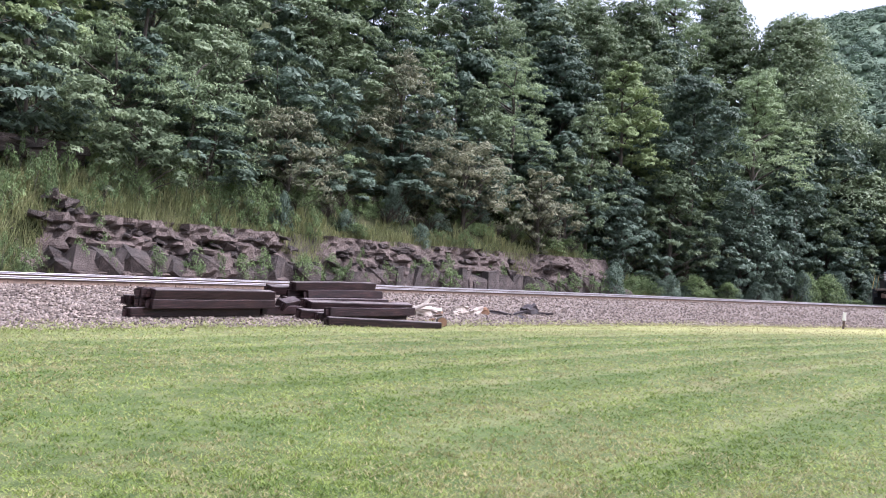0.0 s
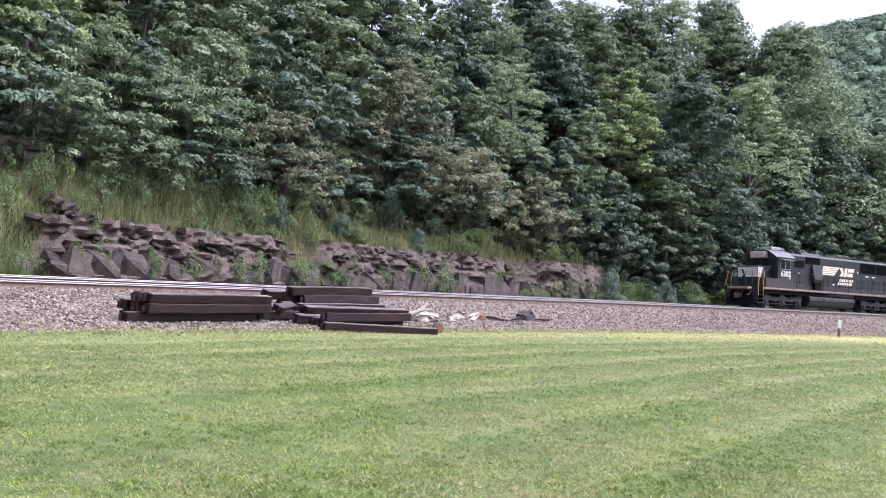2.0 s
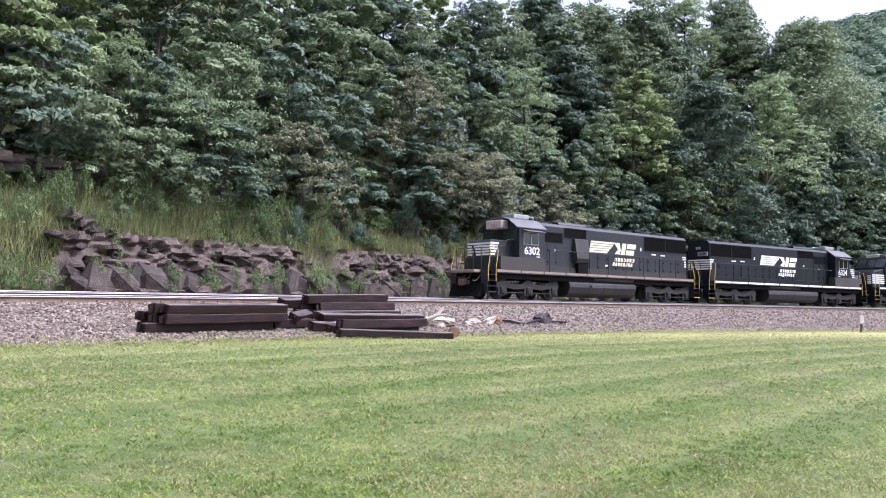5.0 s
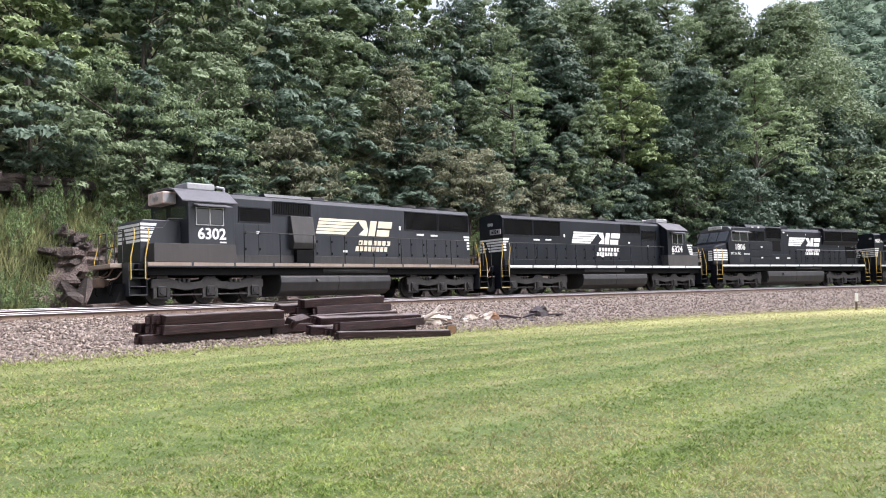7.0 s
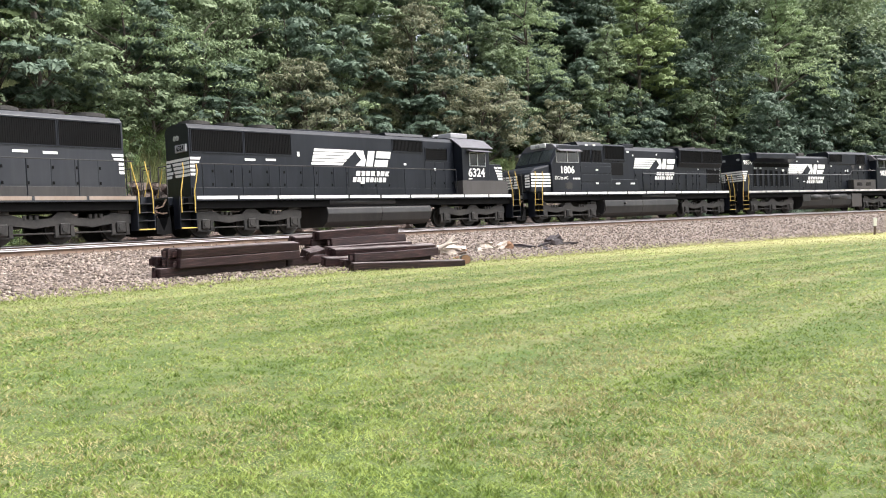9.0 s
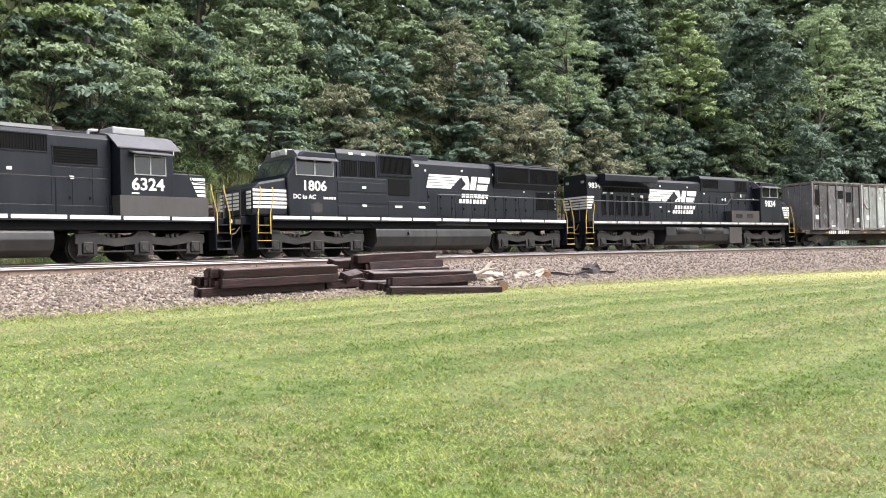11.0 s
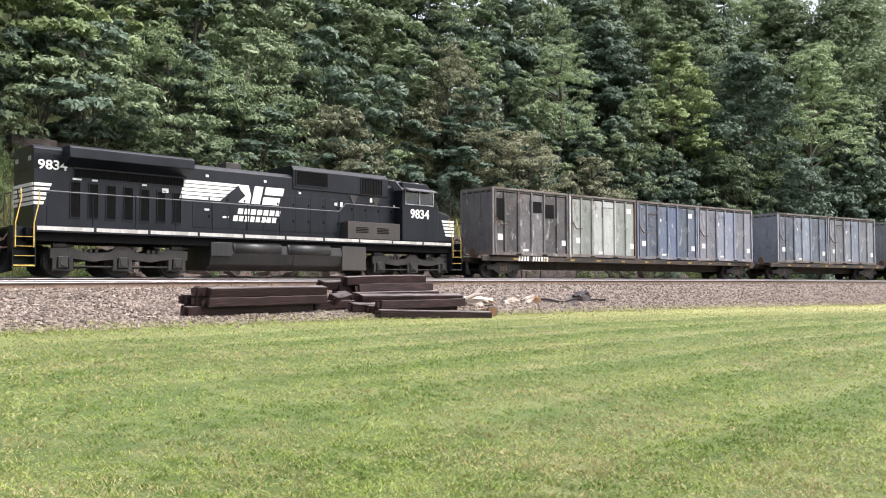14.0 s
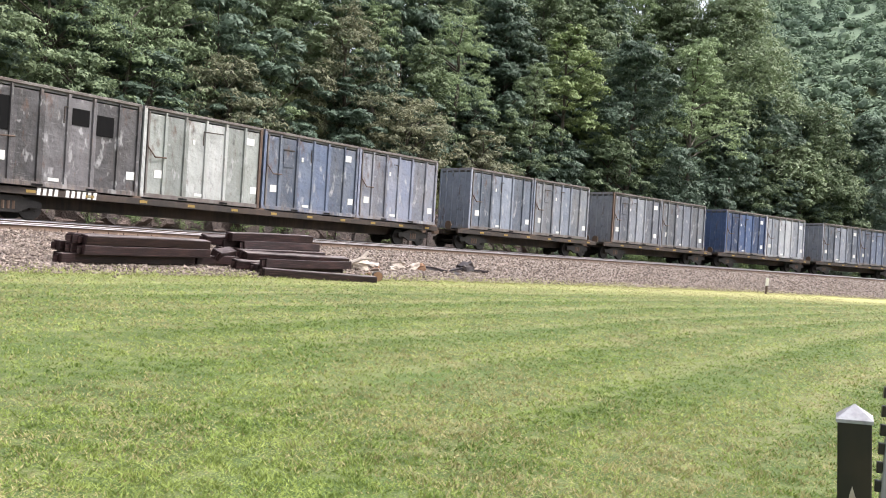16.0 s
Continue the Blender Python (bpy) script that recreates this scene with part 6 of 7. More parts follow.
def timber(a, b, w=0.25, h=0.24, roll=0.0, label="dark creosoted timber lying in a stack on ballast", seed=0):
    a, b = Vector(a), Vector(b)
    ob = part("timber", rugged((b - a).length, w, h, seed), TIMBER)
    tagged(ob, label, "timber", "stacked old timbers")
    d = (b - a).normalized()
    y = Vector((0, 0, 1)).cross(d).normalized()
    m = Matrix((d, y, d.cross(y))).transposed().to_4x4()
    m.translation = (a + b) / 2
    ob.matrix_basis = m @ Matrix.Rotation(radians(roll), 4, "X")
    return ob


STACK = [((13.0, 18.5, 0.42), (17.3, 18.4, 0.5)), ((13.3, 18.9, 0.48), (17.5, 18.8, 0.56)), ((17.4, 18.45, 0.53), (19.1, 18.4, 0.56)),
         ((13.46, 18.27, 0.665), (17.66, 18.16, 0.745)), ((13.3, 18.58, 0.69), (17.6, 18.48, 0.77)), ((13.2, 18.9, 0.72), (17.7, 18.8, 0.8)),
         ((13.5, 18.27, 0.925), (17.62, 18.16, 1.005)), ((13.3, 18.54, 0.925), (17.5, 18.44, 1.005)), ((13.55, 18.82, 0.94), (17.6, 18.72, 1.02))]
for i, (a, b) in enumerate(STACK):
    timber(a, b, 0.27, 0.25, 9 if i == 6 else random.uniform(-0.8, 0.8), seed=i)
LOOSE = [((19.55, 19.25, 1.28), (23.7, 19.3, 1.41), 4), ((18.7, 19.5, 1.14), (20.8, 19.5, 1.19), 14), ((20.0, 19.1, 1.03), (23.6, 18.85, 1.12), -8), ((19.3, 19.4, 0.8), (23.4, 19.5, 0.9), 5),
         ((19.4, 19.45, 1.03), (23.6, 19.5, 1.14), 0), ((19.2, 18.2, 0.74), (23.6, 17.5, 0.78), 12), ((19.5, 18.75, 0.78), (23.5, 18.5, 0.86), 3), ((19.5, 18.4, 0.52), (23.0, 18.1, 0.58), 0),
         ((19.0, 17.2, 0.6), (23.05, 17.0, 0.66), -4), ((18.9, 17.5, 0.42), (22.9, 17.2, 0.45), 2), ((18.65, 16.85, 0.34), (21.8, 14.95, 0.33), 3), ((18.1, 18.3, 0.72), (19.2, 18.75, 0.8), 25), ((18.5, 17.9, 0.5), (19.6, 17.6, 0.5), 8)]
for i, (a, b, roll) in enumerate(LOOSE):
    timber(a, b, 0.31, 0.27, roll, seed=20 + i, label="splintered brown-black timber in a loose heap on ballast")


SCRAP = worn("torn_scrap", (0.026, 0.021, 0.024), (0.08, 0.062, 0.065), 0.6, 0, 3, 12, 0.6, False)


def ground_at(x, y):
    return Vector((x, y, height(x, y)))


def splinter(name, label, cat, x, y, size, mat, seed, group=""):
    """A broken, flattish shard of wood or sheet."""
    rng = random.Random(seed)
    bm = bmesh.new()
    bmesh.ops.create_cube(bm, size=1.0)
    bmesh.ops.subdivide_edges(bm, edges=list(bm.edges), cuts=2, use_grid_fill=True)
    for v in bm.verts:
        n = noise.noise_vector(v.co * 2.3 + Vector((seed * 3.3, 0, 0)))
        v.co = Vector((v.co.x * size[0], v.co.y * size[1], v.co.z * size[2])) + n * min(size) * 0.55
    ob = part(name, bm, mat)
    tagged(ob, label, cat, group)
    ob.matrix_basis = Matrix.Translation(ground_at(x, y) + Vector((0, 0, size[2] * 0.5))) @ pose(0, 0, 0, rng.uniform(-15, 15), rng.uniform(-25, 10), rng.uniform(-60, 60))


for i, (x, y, s) in enumerate(((24.6, 17.7, (0.75, 0.3, 0.3)), (25.4, 18.2, (0.8, 0.22, 0.2)), (25.9, 18.0, (0.5, 0.35, 0.16)), (27.4, 17.8, (0.6, 0.25, 0.22)), (28.2, 17.6, (0.55, 0.3, 0.2)), (28.7, 17.5, (0.4, 0.25, 0.22)), (26.6, 17.5, (0.45, 0.2, 0.14)))):
    splinter("broken_log", "pale splintered broken log lying on the ballast", "log", x, y, s, BARKWHITE if i not in (5,) else FRESH, i, "broken wood on the ballast")
for i, (x, y, s) in enumerate(((29.6, 17.3, (0.9, 0.4, 0.1)), (30.6, 17.1, (0.8, 0.5, 0.08)), (31.7, 17.1, (0.55, 0.5, 0.3)), (32.3, 16.8, (1.0, 0.3, 0.05)), (30.2, 16.7, (0.9, 0.25, 0.05)))):
    splinter("rubber_scrap", "black torn scrap lying on the ballast", "scrap", x, y, s, SCRAP, 40 + i, "black scraps on the ballast")
for i in range(14):
    splinter("bark_piece", "brown torn bark piece among the timbers", "bark", random.uniform(20, 26), random.uniform(16.6, 18.2), (random.uniform(0.15, 0.5), 0.12, 0.06), TIEWOOD if i % 3 else FRESH, 70 + i, "bark on the ballast")
bm = bmesh.new()
for a, b, r, r2 in (((-0.55, 0, 0.02), (-0.1, 0.04, 0.16), 0.1, 0.085), ((-0.1, 0.04, 0.16), (0.3, -0.02, 0.36), 0.085, 0.07), ((0.3, -0.02, 0.36), (0.52, 0.02, 0.62), 0.075, 0.05), ((-0.05, 0.04, 0.17), (0.4, 0.28, 0.12), 0.06, 0.045), ((0.3, -0.02, 0.36), (0.62, -0.12, 0.4), 0.06, 0.03)):
    rod(a, b, r, 8, bm, r2)
    bmesh.ops.create_icosphere(bm, subdivisions=1, radius=r2 * 1.05, matrix=Matrix.Translation(b))
branch = tagged(part("forked_branch", bm, BARKWHITE), "pale peeled forked branch leaning by the timbers", "branch")
branch.matrix_basis = Matrix.Translation(ground_at(24.15, 17.6) + Vector((0, 0, 0.08))) @ pose(0, 0, 0, 0, 0, -38)
bm = rod((-0.35, 0, 0), (0.35, 0, 0), 0.17, 16)
bmesh.ops.bevel(bm, geom=list(bm.edges), offset=0.02, segments=1, affect="EDGES")
log = tagged(part("log", bm, BARK), "short sawn log with an orange-brown cut end", "log")
log.matrix_basis = Matrix.Translation(ground_at(22.75, 15.5) + Vector((0.1, 0.1, 0.16))) @ pose(0, 0, 0, 0, 0, 38)
for e in (-1, 1):
    part("cut_end", rod((e * 0.345, 0, 0), (e * 0.362, 0, 0), 0.155, 16), FRESH, log, "orange-brown cut end")


# ---- line-side marker and the fence post near the camera ----
mk = thing("marker_post", "small line-side marker with a white head on a dark stake", "post")
part("stake", box(-0.05, 0.05, -0.04, 0.04, -0.3, 0.6, 0.006), TIEWOOD, mk)
part("head", box(-0.085, 0.085, -0.05, 0.05, 0.52, 1.0, 0.012), WHITE, mk, "white painted head")
mk.matrix_basis = Matrix.Translation(ground_at(54.0, 8.07)) @ pose(0, 0, 0, 2, 1, -60)

WETBLACK = worn("chipped_black_paint", (0.012, 0.012, 0.014), (0.07, 0.04, 0.03), 0.4, 0, 3, 9, 0.5)
CAPGREY = worn("weathered_cap_paint", (0.4, 0.4, 0.43), (0.12, 0.11, 0.12), 0.5, 0, 9, 30, 0.7, False)
fp = thing("fence_post", "square black painted wooden fence post with a pointed cap", "fence post")
part("shaft", box(-0.068, 0.068, -0.068, 0.068, -0.3, 0.985, 0.006), WETBLACK, fp)
bm = bmesh.new()
vs = [bm.verts.new(c) for c in ((-0.074, -0.074, 0.98), (0.074, -0.074, 0.98), (0.074, 0.074, 0.98), (-0.074, 0.074, 0.98), (0, 0, 1.04), (-0.074, -0.074, 0.965), (0.074, -0.074, 0.965), (0.074, 0.074, 0.965), (-0.074, 0.074, 0.965))]
for f in ((0, 1, 4), (1, 2, 4), (2, 3, 4), (3, 0, 4), (5, 6, 1, 0), (6, 7, 2, 1), (7, 8, 3, 2), (8, 5, 0, 3), (8, 7, 6, 5)):
    bm.faces.new([vs[i] for i in f])
part("cap", bm, CAPGREY, fp, "worn grey pointed cap")
part("chip", prism([(-0.02, 0.5), (0.0, 0.48), (0.012, 0.62), (-0.008, 0.69), (-0.02, 0.65)], -0.072, -0.066), BARKWHITE, fp, "chipped bare wood").rotation_euler = (0, 0, radians(-90))
fp.matrix_basis = Matrix.Translation(ground_at(4.0, 0.0) + Vector((0, 0, 0.035))) @ Matrix.Rotation(radians(-5.3), 4, Vector((0.87, 0.5, 0))) @ pose(0, 0, 0, 0, 0, 4)
gate = thing("gate_panel", "grey metal gate edge with black toothed guard", "gate")
part("frame_post", box(-0.03, 0.03, -0.03, 0.03, -0.2, 1.08, 0.008), ROOFGREY, gate)
part("sheet", box(-0.01, 0.01, -0.5, -0.03, 0.1, 1.05, 0.002), CAPGREY, gate, "grey sheet metal")
for i in range(9):
    part("tooth", box(-0.02, 0.02, 0.03, 0.06, 0.2 + i * 0.1, 0.26 + i * 0.1, 0.004), WETBLACK, gate)
gate.matrix_basis = Matrix.Translation(ground_at(4.9, -0.06)) @ pose(0, 0, 0, 0, 0, 10)


# ---- rock cut ----
def chip(seed, n=13, blocky=0.3):
    """An angular stone in a unit cube: the hull of a few scattered corners."""
    rng = random.Random(seed)
    bm = bmesh.new()
    for i in range(n):
        c = [rng.uniform(-0.5, 0.5) for k in range(3)]
        k = rng.randrange(3)
        c[k] = math.copysign(0.5, c[k])
        if rng.random() < blocky:
            c[(k + 1) % 3] = math.copysign(0.5, c[(k + 1) % 3])
        bm.verts.new(c)
    out = bmesh.ops.convex_hull(bm, input=list(bm.verts))
    bmesh.ops.delete(bm, geom=[v for v in out["geom_interior"] if isinstance(v, bmesh.types.BMVert)], context="VERTS")
    bmesh.ops.recalc_face_normals(bm, faces=bm.faces)
    me = bpy.data.meshes.new("rock")
    bm.to_mesh(me)
    bm.free()
    me.materials.append(SHALE)
    return me


def bare(s):
    """How far the rock stands clear of the growth at s, from 0 to 1."""
    gap = math.exp(-(((s - 34.0) / 1.9) ** 2)) + 0.6 * math.exp(-(((s - 43.5) / 1.2) ** 2)) + 0.7 * math.exp(-(((s - 52) / 2.0) ** 2))
    return smooth(19.4, 20.8, s) * (1 - smooth(56, 63, s)) * (1 - min(1, gap))


def rock_face():
    cut = thing("rock_face", "dark brown fractured shale rock face, partly overgrown", "rock face", kind="structure")
    slabs, chips = [chip(i, 22, 0.6) for i in range(9)], [chip(30 + i) for i in range(12)]
    rng = random.Random(3)

    def lay(me, s, d, z, size, tilt, spin):
        ob = new("rock", me)
        ob.parent = cut
        p = arc(s, -CLIFF - d)
        p.z += z
        ob.matrix_basis = Matrix.Translation(p) @ pose(0, 0, 0, 0, 0, -math.degrees(s / R) + spin) @ pose(0, 0, 0, tilt[0], tilt[1], 0) @ Matrix.Diagonal((*size, 1))

    # the bedded face itself, stepped in ledges and split along slanting joints
    cols, rows = np.arange(18.8, 62, 0.19), np.arange(0, 17)
    v, f = [], []
    for s in cols:
        for i in rows:
            z = -0.45 + 0.19 * i + 0.06 * noise.noise((s * 2.1, i * 0.9, 1))
            k = s + 0.45 * z
            step = noise.cell((k * 0.9, z * 2.3 + 0.4 * noise.noise((s * 0.6, 0, 4)), 0)) * (0.36 if z < 0.9 else 0.5) + noise.cell((k * 2.3, z * 4.6, 5)) * 0.22 + noise.noise((k * 3, z * 5, 8)) * 0.12
            q = arc(s + 0.05 * noise.noise((s * 5, i, 3)), -CLIFF + 0.4 - max(0, z) * 0.66 + step * bare(s) - 0.75 * (1 - bare(s)))
            v.append((q.x, q.y, q.z + z))
    n = len(rows)
    for i in range(len(cols) - 1):
        for j in range(n - 1):
            a = i * n + j
            f += [(a, a + n, a + n + 1), (a, a + n + 1, a + 1)]
    bed = new("rock_bed", mesh_of("rock_bed", v, f, SHALE))
    bed.parent = cut
    # tall slabs at the foot, leaning along the bedding
    s = 19.3
    while s < 61:
        w = rng.uniform(0.5, 1.5)
        tall = rng.uniform(0.9, 1.5) * (0.55 + 0.45 * bare(s))
        if bare(s) > 0.12:
            lay(slabs[rng.randrange(9)], s + w / 2, rng.uniform(-0.3, 0.0), tall * 0.42 - 0.3, (w * 1.35, rng.uniform(0.7, 1.1), tall * 1.15), (rng.uniform(-16, -4), rng.uniform(8, 26)), rng.uniform(-14, 14))
        s += w * 0.8
    # broken ledges above them
    for i in range(330):
        s = 19.2 + 42 * rng.random() ** 1.25
        z = rng.uniform(0.55, 2.5 + 0.5 * math.exp(-(((s - 21.5) / 1.6) ** 2)))
        if rng.random() < bare(s) * (1.15 - 0.3 * z):
            w = rng.uniform(0.3, 1.1) * (1.0 if z < 1.6 else 0.75)
            lay(chips[rng.randrange(12)], s, z * 0.62 - 0.34 + rng.uniform(-0.12, 0.16), z - 0.12, (w, rng.uniform(0.4, 0.9), w * rng.uniform(0.28, 0.6)), (rng.uniform(-12, 8), rng.uniform(0, 22)), rng.uniform(-25, 25))
    # an outcrop that stands out of the grass, and a ledge under the trees
    for i in range(9):
        lay(chips[i], 20.9 + rng.uniform(-0.7, 1.1), 1.6 + 0.2 * rng.random(), 2.15 + 0.16 * i, (rng.uniform(0.5, 1.0), 0.8, rng.uniform(0.3, 0.55)), (0, rng.uniform(-10, 20)), rng.uniform(-30, 30))
    for i in range(14):
        s = 17.4 + (i % 7) * 0.85
        x = arc(s, -12.6 + 0.2 * (i // 7))
        lay(slabs[i % 9], s, 12.6 - CLIFF - 0.2 * (i // 7), 6.7 + (i // 7) * 0.45 - x.z, (1.3, 1.2, 0.55), (0, rng.uniform(-5, 5)), rng.uniform(-10, 10))
    # scree at the foot, too small to tell apart
    v, f = [], []
    for i in range(420):
        s = rng.uniform(17, 62)
        p = arc(s, -CLIFF + rng.uniform(-1.3, 0.9))
        z = height(p.x, p.y)
        r = rng.uniform(0.05, 0.2)
        k = len(v)
        v += [(p.x + r * rng.uniform(0.5, 1.1) * a, p.y + r * rng.uniform(0.5, 1.1) * b, z + r * 0.6 * rng.uniform(0.5, 1.1) * c) for a, b, c in ((1, 0, 0), (0, 1, 0), (-1, 0, 0), (0, -1, 0), (0, 0, 1), (0, 0, -1))]
        f += [(k + a, k + b, k + c) for a, b, c in ((0, 1, 4), (1, 2, 4), (2, 3, 4), (3, 0, 4), (1, 0, 5), (2, 1, 5), (3, 2, 5), (0, 3, 5))]
    ob = tagged(new("scree", mesh_of("scree", v, f, SHALE)), kind="stuff")
    ob.parent = cut


rock_face()


# ---- loose stone, grass ----
def stuff(name, label, cat, verts, faces, mat):
    return tagged(new(name, mesh_of(name, verts, faces, mat)), label, cat, kind="stuff")


def ring(off, s):
    return (EDGE - off) * np.sin(s / R), CY + (EDGE - off) * np.cos(s / R)


def ballast_stones(n=31000):
    rng = np.random.default_rng(8)
    s = 6 + 104 * rng.uniform(0, 1, n) ** 1.75
    off = rng.uniform(-1.2, 6.35, n)
    stray = rng.uniform(0, 1, n) < 0.02
    off[stray] += rng.uniform(0, 0.9, stray.sum())
    x, y = ring(off, s)
    z = np.array([height(a, b) for a, b in zip(x, y)])
    octa = np.array([(1, 0, 0), (0, 1, 0), (-1, 0, 0), (0, -1, 0), (0, 0, 1), (0, 0, -1)], float)
    tri = np.array([(0, 1, 4), (1, 2, 4), (2, 3, 4), (3, 0, 4), (1, 0, 5), (2, 1, 5), (3, 2, 5), (0, 3, 5)])
    r = rng.uniform(0.028, 0.062, (n, 1, 1)) * (1 + 0.25 * (s / 60))[:, None, None]
    a = rng.uniform(0, 6.28, n)
    v = octa[None] * rng.uniform(0.55, 1.35, (n, 6, 3)) * r
    c, d = np.cos(a)[:, None], np.sin(a)[:, None]
    v = np.stack([v[..., 0] * c - v[..., 1] * d, v[..., 0] * d + v[..., 1] * c, v[..., 2] * 0.8], -1)
    v += np.stack([x, y, z + 0.015], -1)[:, None]
    f = tri[None] + 6 * np.arange(n)[:, None, None]
    stuff("ballast_stones", "grey-brown crushed ballast stones on the bank", "ballast", v.reshape(-1, 3), f.reshape(-1, 3), STONES)


ballast_stones()


def blades(x, y, z, tall, wide, lean, rng):
    n = len(x)
    a, b = rng.uniform(0, 6.28, n), rng.uniform(0, 6.28, n)
    base = np.stack([x, y, z], -1)
    w = np.stack([np.cos(a), np.sin(a), 0 * a], -1) * (wide / 2)[:, None]
    tip = base + np.stack([np.cos(b) * lean, np.sin(b) * lean, tall], -1)
    mid = base + (tip - base) * 0.55 + np.stack([0 * a, 0 * a, tall * 0.12], -1)
    v = np.stack([base - w, base + w, mid + w * 0.7, tip, mid - w * 0.7], 1).reshape(-1, 3)
    i = 5 * np.arange(n)[:, None]
    return v, np.concatenate([i + 0, i + 1, i + 2, i + 3, i + 4], 1)


def lawn_blades(n=470000):
    rng = np.random.default_rng(21)
    az = np.radians(rng.uniform(18, 97, n))
    r = 3.0 * (60 / 3.0) ** (rng.uniform(0, 1, n) ** 1.15)
    x, y = r * np.sin(az), r * np.cos(az)
    rad = np.hypot(x, y - CY)
    keep = EDGE - rad > 6.1
    x, y, r, rad = x[keep], y[keep], r[keep], rad[keep]
    k = len(x)
    z = np.array([height(a, b) for a, b in zip(x, y)]) - 0.004
    big = 1 + 0.055 * np.clip(r - 5, 0, 60)
    tuft = np.array([noise.noise((a * 5.5, b * 5.5, 2)) for a, b in zip(x, y)])
    patch = np.array([noise.noise((a * 0.9, b * 0.9, 5)) + 0.6 * noise.noise((a * 3.1, b * 3.1, 8)) for a, b in zip(x, y)])
    wide = np.array([noise.noise((a * 0.22, b * 0.3, 15)) for a, b in zip(x, y)])
    band = 0.5 + 0.5 * np.sin((rad - 163.75 + 0.5 * patch) * 2 * np.pi / 2.05)
    paled = rng.uniform(0, 1, k) < np.clip(0.13 + 0.1 * (x < 12) + 0.55 * patch + 0.5 * wide, 0.01, 0.75) + 0.4 * band ** 3 * np.clip((x - 4) / 9, 0, 1) + np.clip((x - 22) / 60, 0, 0.35)
    w, b2 = rng.uniform(0, 6.28, k), rng.uniform(0, 6.28, k)
    base = np.stack([x, y, z], -1)
    side_ = np.stack([np.cos(w), np.sin(w), 0 * w], -1) * (rng.uniform(0.004, 0.0105, k) * big)[:, None]
    lean = rng.uniform(0.01, 0.06, k) * big
    tip = base + np.stack([np.cos(b2) * lean, np.sin(b2) * lean, rng.uniform(0.01, 0.034, k) * np.clip(1 + 1.2 * tuft, 0.5, 1.9) * big ** 0.45], -1)
    v = np.stack([base - side_, base + side_, tip], 1)
    for name, label, sel, mat in (("lawn_grass", "short mown green grass blades", ~paled, BLADE), ("dry_grass", "straw-coloured dry clippings in the mown lawn", paled, STRAW)):
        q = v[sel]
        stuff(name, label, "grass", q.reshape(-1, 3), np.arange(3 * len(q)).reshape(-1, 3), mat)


def edge_blades(n=16000):
    rng = np.random.default_rng(22)
    s, off = 5 + 75 * rng.uniform(0, 1, n) ** 1.4, 6.2 + rng.normal(0, 0.5, n)
    x, y = ring(off, s)
    z = np.array([height(a, b) for a, b in zip(x, y)]) - 0.01
    v, f = blades(x, y, z, rng.uniform(0.02, 0.11, n), rng.uniform(0.012, 0.028, n), rng.uniform(0.04, 0.14, n), rng)
    stuff("verge_grass", "ragged pale grass along the ballast edge", "grass", v, f, BLADE)


def bank_blades(n=92000):
    rng = np.random.default_rng(23)
    s, d = 6 + 60 * rng.uniform(0, 1, n) ** 1.35, rng.uniform(0, 1, n) ** 1.3 * 7.5 - 0.2
    clump = np.array([noise.noise((a * 0.5, b * 0.8, 2)) + 0.5 * noise.noise((a * 1.7, b * 1.9, 9)) for a, b in zip(s, d)])
    # the bare rock keeps its face but for a few tufts
    open_ = np.array([1 - bare(a) for a in s])
    shade = np.clip((s - 29) / 5, 0, 1)
    keep = (clump > -0.25 + 0.3 * shade * (d > 2.2)) & (d < 7.5 - 4.3 * shade + 1.5 * clump) & ((d > 1.5 + 0.45 * clump) | (open_ > 0.5 - 0.3 * clump) | (clump > 0.42))
    s, d, clump = s[keep], d[keep], clump[keep]
    n = len(s)
    x, y = ring(-4.75 - CLIFF - d, s)
    z = np.array([height(a, b) for a, b in zip(x, y)]) - 0.05
    tall = rng.uniform(0.2, 0.8, n) * (1 + 0.6 * np.clip(clump, -0.3, 0.8))
    v, f = blades(x, y, z, tall, rng.uniform(0.018, 0.045, n), rng.uniform(0.05, 0.4, n), rng)
    stuff("bank_grass", "tall rank green and straw-coloured grass on the bank", "grass", v, f, WEED)


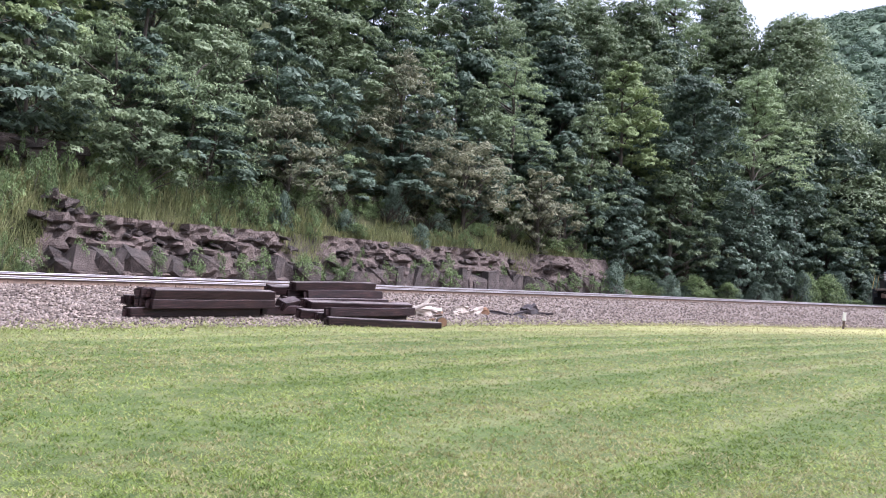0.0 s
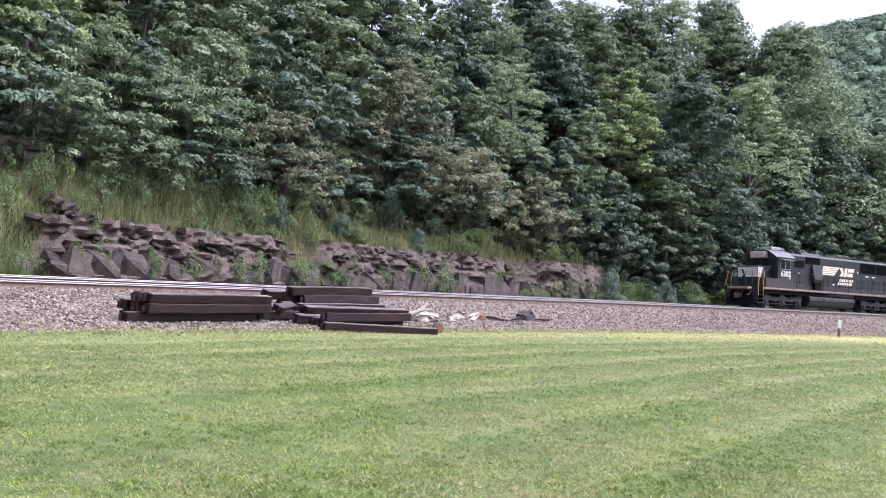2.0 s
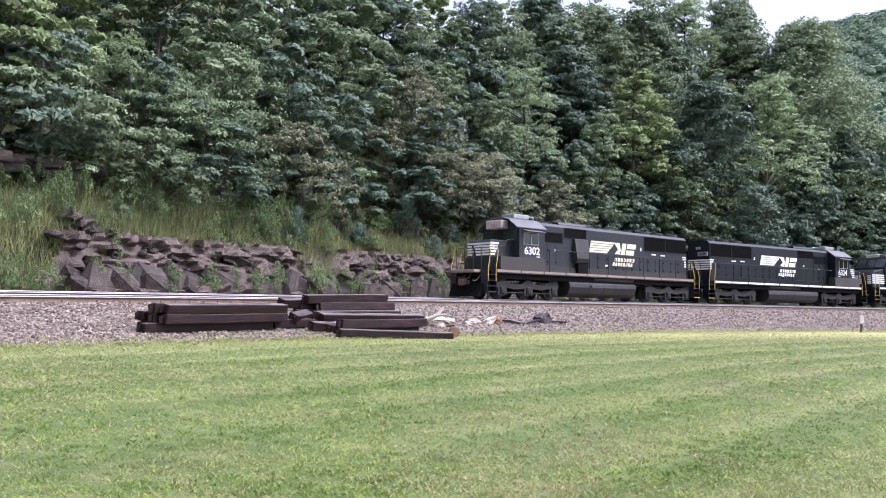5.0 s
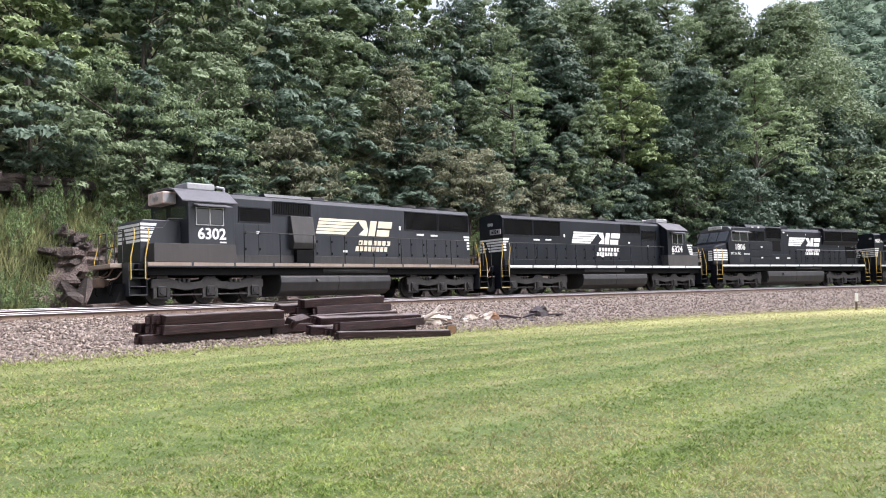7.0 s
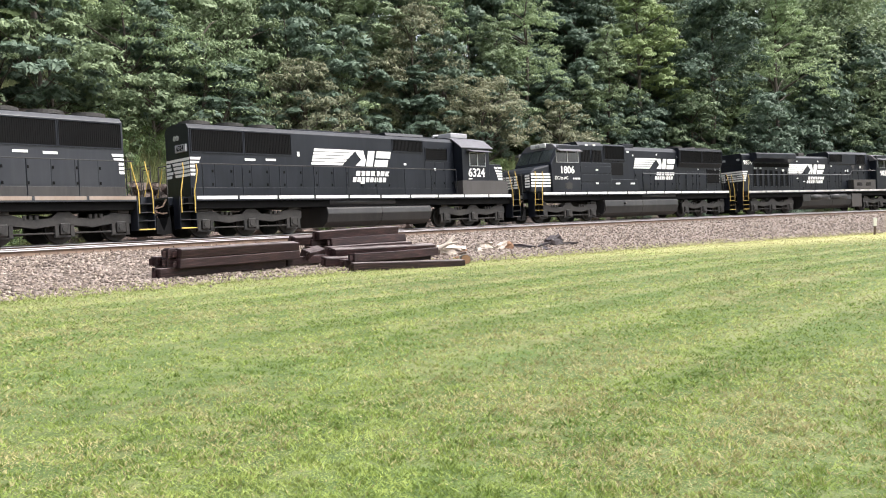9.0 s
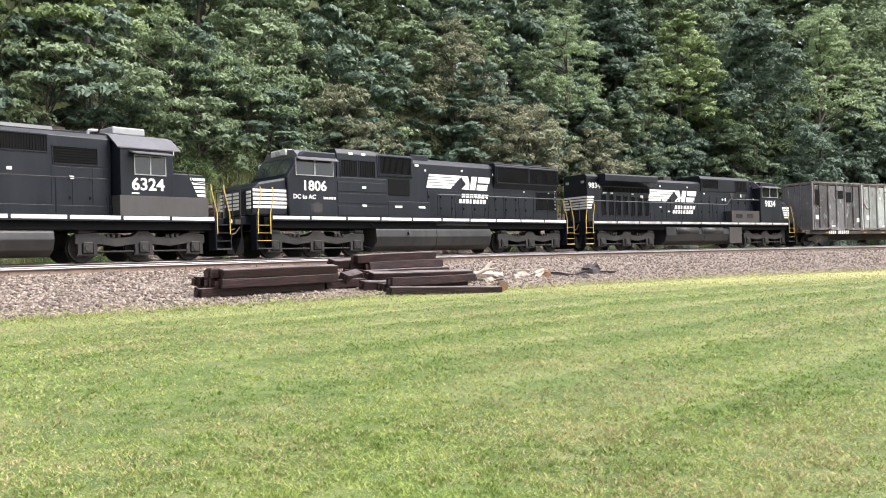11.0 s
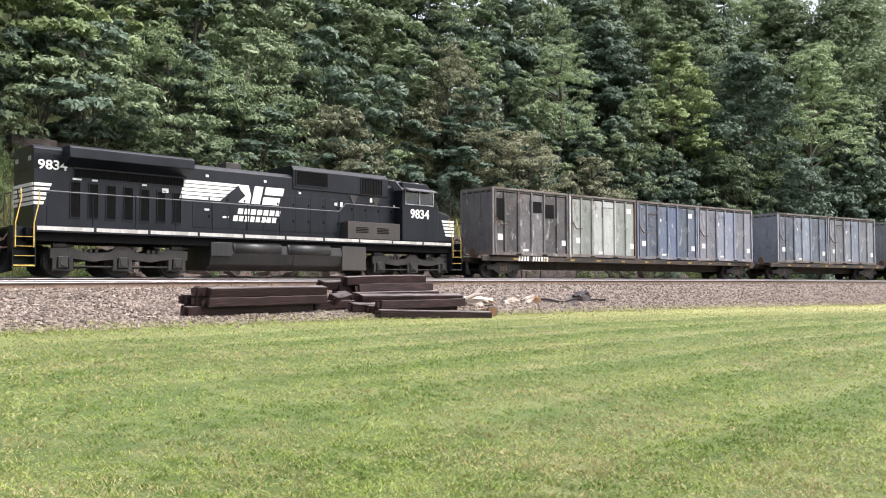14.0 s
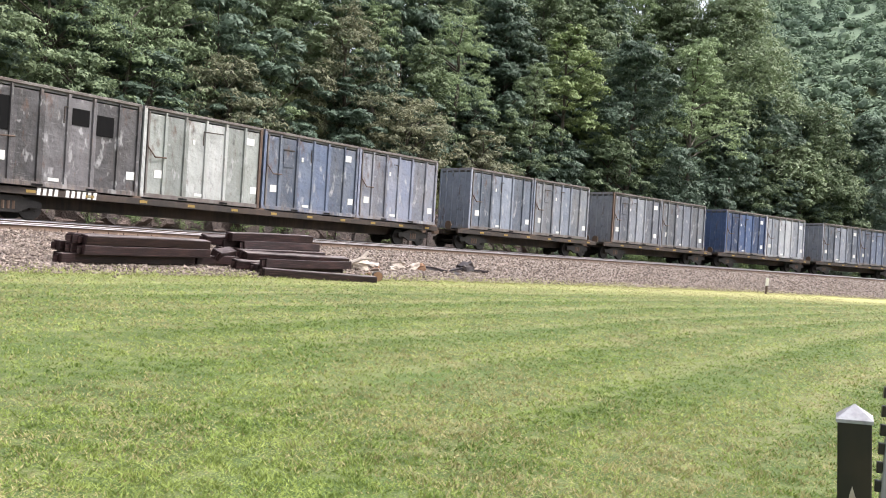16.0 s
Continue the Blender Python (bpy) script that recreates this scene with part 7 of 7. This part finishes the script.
lawn_blades()
edge_blades()
bank_blades()


def far_wood(n=2200, per=76):
    """Crowns on the distant mountain, each an uneven billow under leaf sprays."""
    rng = np.random.default_rng(31)
    bm = bmesh.new()
    bmesh.ops.create_icosphere(bm, subdivisions=1, radius=1.0)
    ball, tri = np.array([v.co for v in bm.verts]), np.array([[v.index for v in f.verts] for f in bm.faces])
    bm.free()
    top = ball[:, 2][tri].max(1) > -0.05
    tri = tri[top]
    cs, us, bv, bf = [], [], [], []
    for i in range(n):
        az, r = math.radians(rng.uniform(72, 92)), 450 * math.sqrt(rng.uniform(0.09, 1))
        x, y = r * math.sin(az), r * math.cos(az)
        q = rng.normal(0, 1, (per, 3))
        q /= np.linalg.norm(q, axis=1)[:, None]
        q[:, 2] = np.abs(q[:, 2])
        rad = rng.uniform(1.5, 3.2)
        at = np.array([x, y, height(x, y, False) + rng.uniform(0.3, 2.2)])
        cs.append(at + q * np.array([1, 1, 0.95]) * rad * rng.uniform(0.82, 1.12, (per, 1)))
        us.append(q + np.array([0, 0, 0.3]))
        bv.append(at + ball * np.array([1, 1, 0.95]) * rad * rng.uniform(0.5, 0.85, (len(ball), 1)))
        bf.append(tri + i * len(ball))
    v, f = leaves(np.concatenate(cs), 2 * np.concatenate(us), 0.4, 0.62, 32)
    b = np.concatenate(bv)
    stuff("distant_wood", "dense green forest on the distant mountainside", "forest", np.concatenate([b, v]), np.concatenate([np.concatenate(bf), f + len(b)]), HAZY_FOREST)


far_wood()


# ---- what moves ----
def motions():
    times = [0.5 * i for i in range(33)]
    for ob, u, turned in RUN:
        walk(ob, [(t, on_track(S0 - SPEED * t + u) @ (Matrix.Rotation(math.pi, 4, "Z") if turned else Matrix.Identity(4))) for t in times])
    flip = {ob: turned for ob, u, turned in RUN}
    step = 2 / FPS
    for ob, r, place in SPIN:
        way = -1 if flip[ob.parent.parent] else 1
        walk(ob, [(i * step, Matrix.Translation(place) @ Matrix.Rotation(way * SPEED * i * step / r, 4, "Y")) for i in range(241)])


motions()
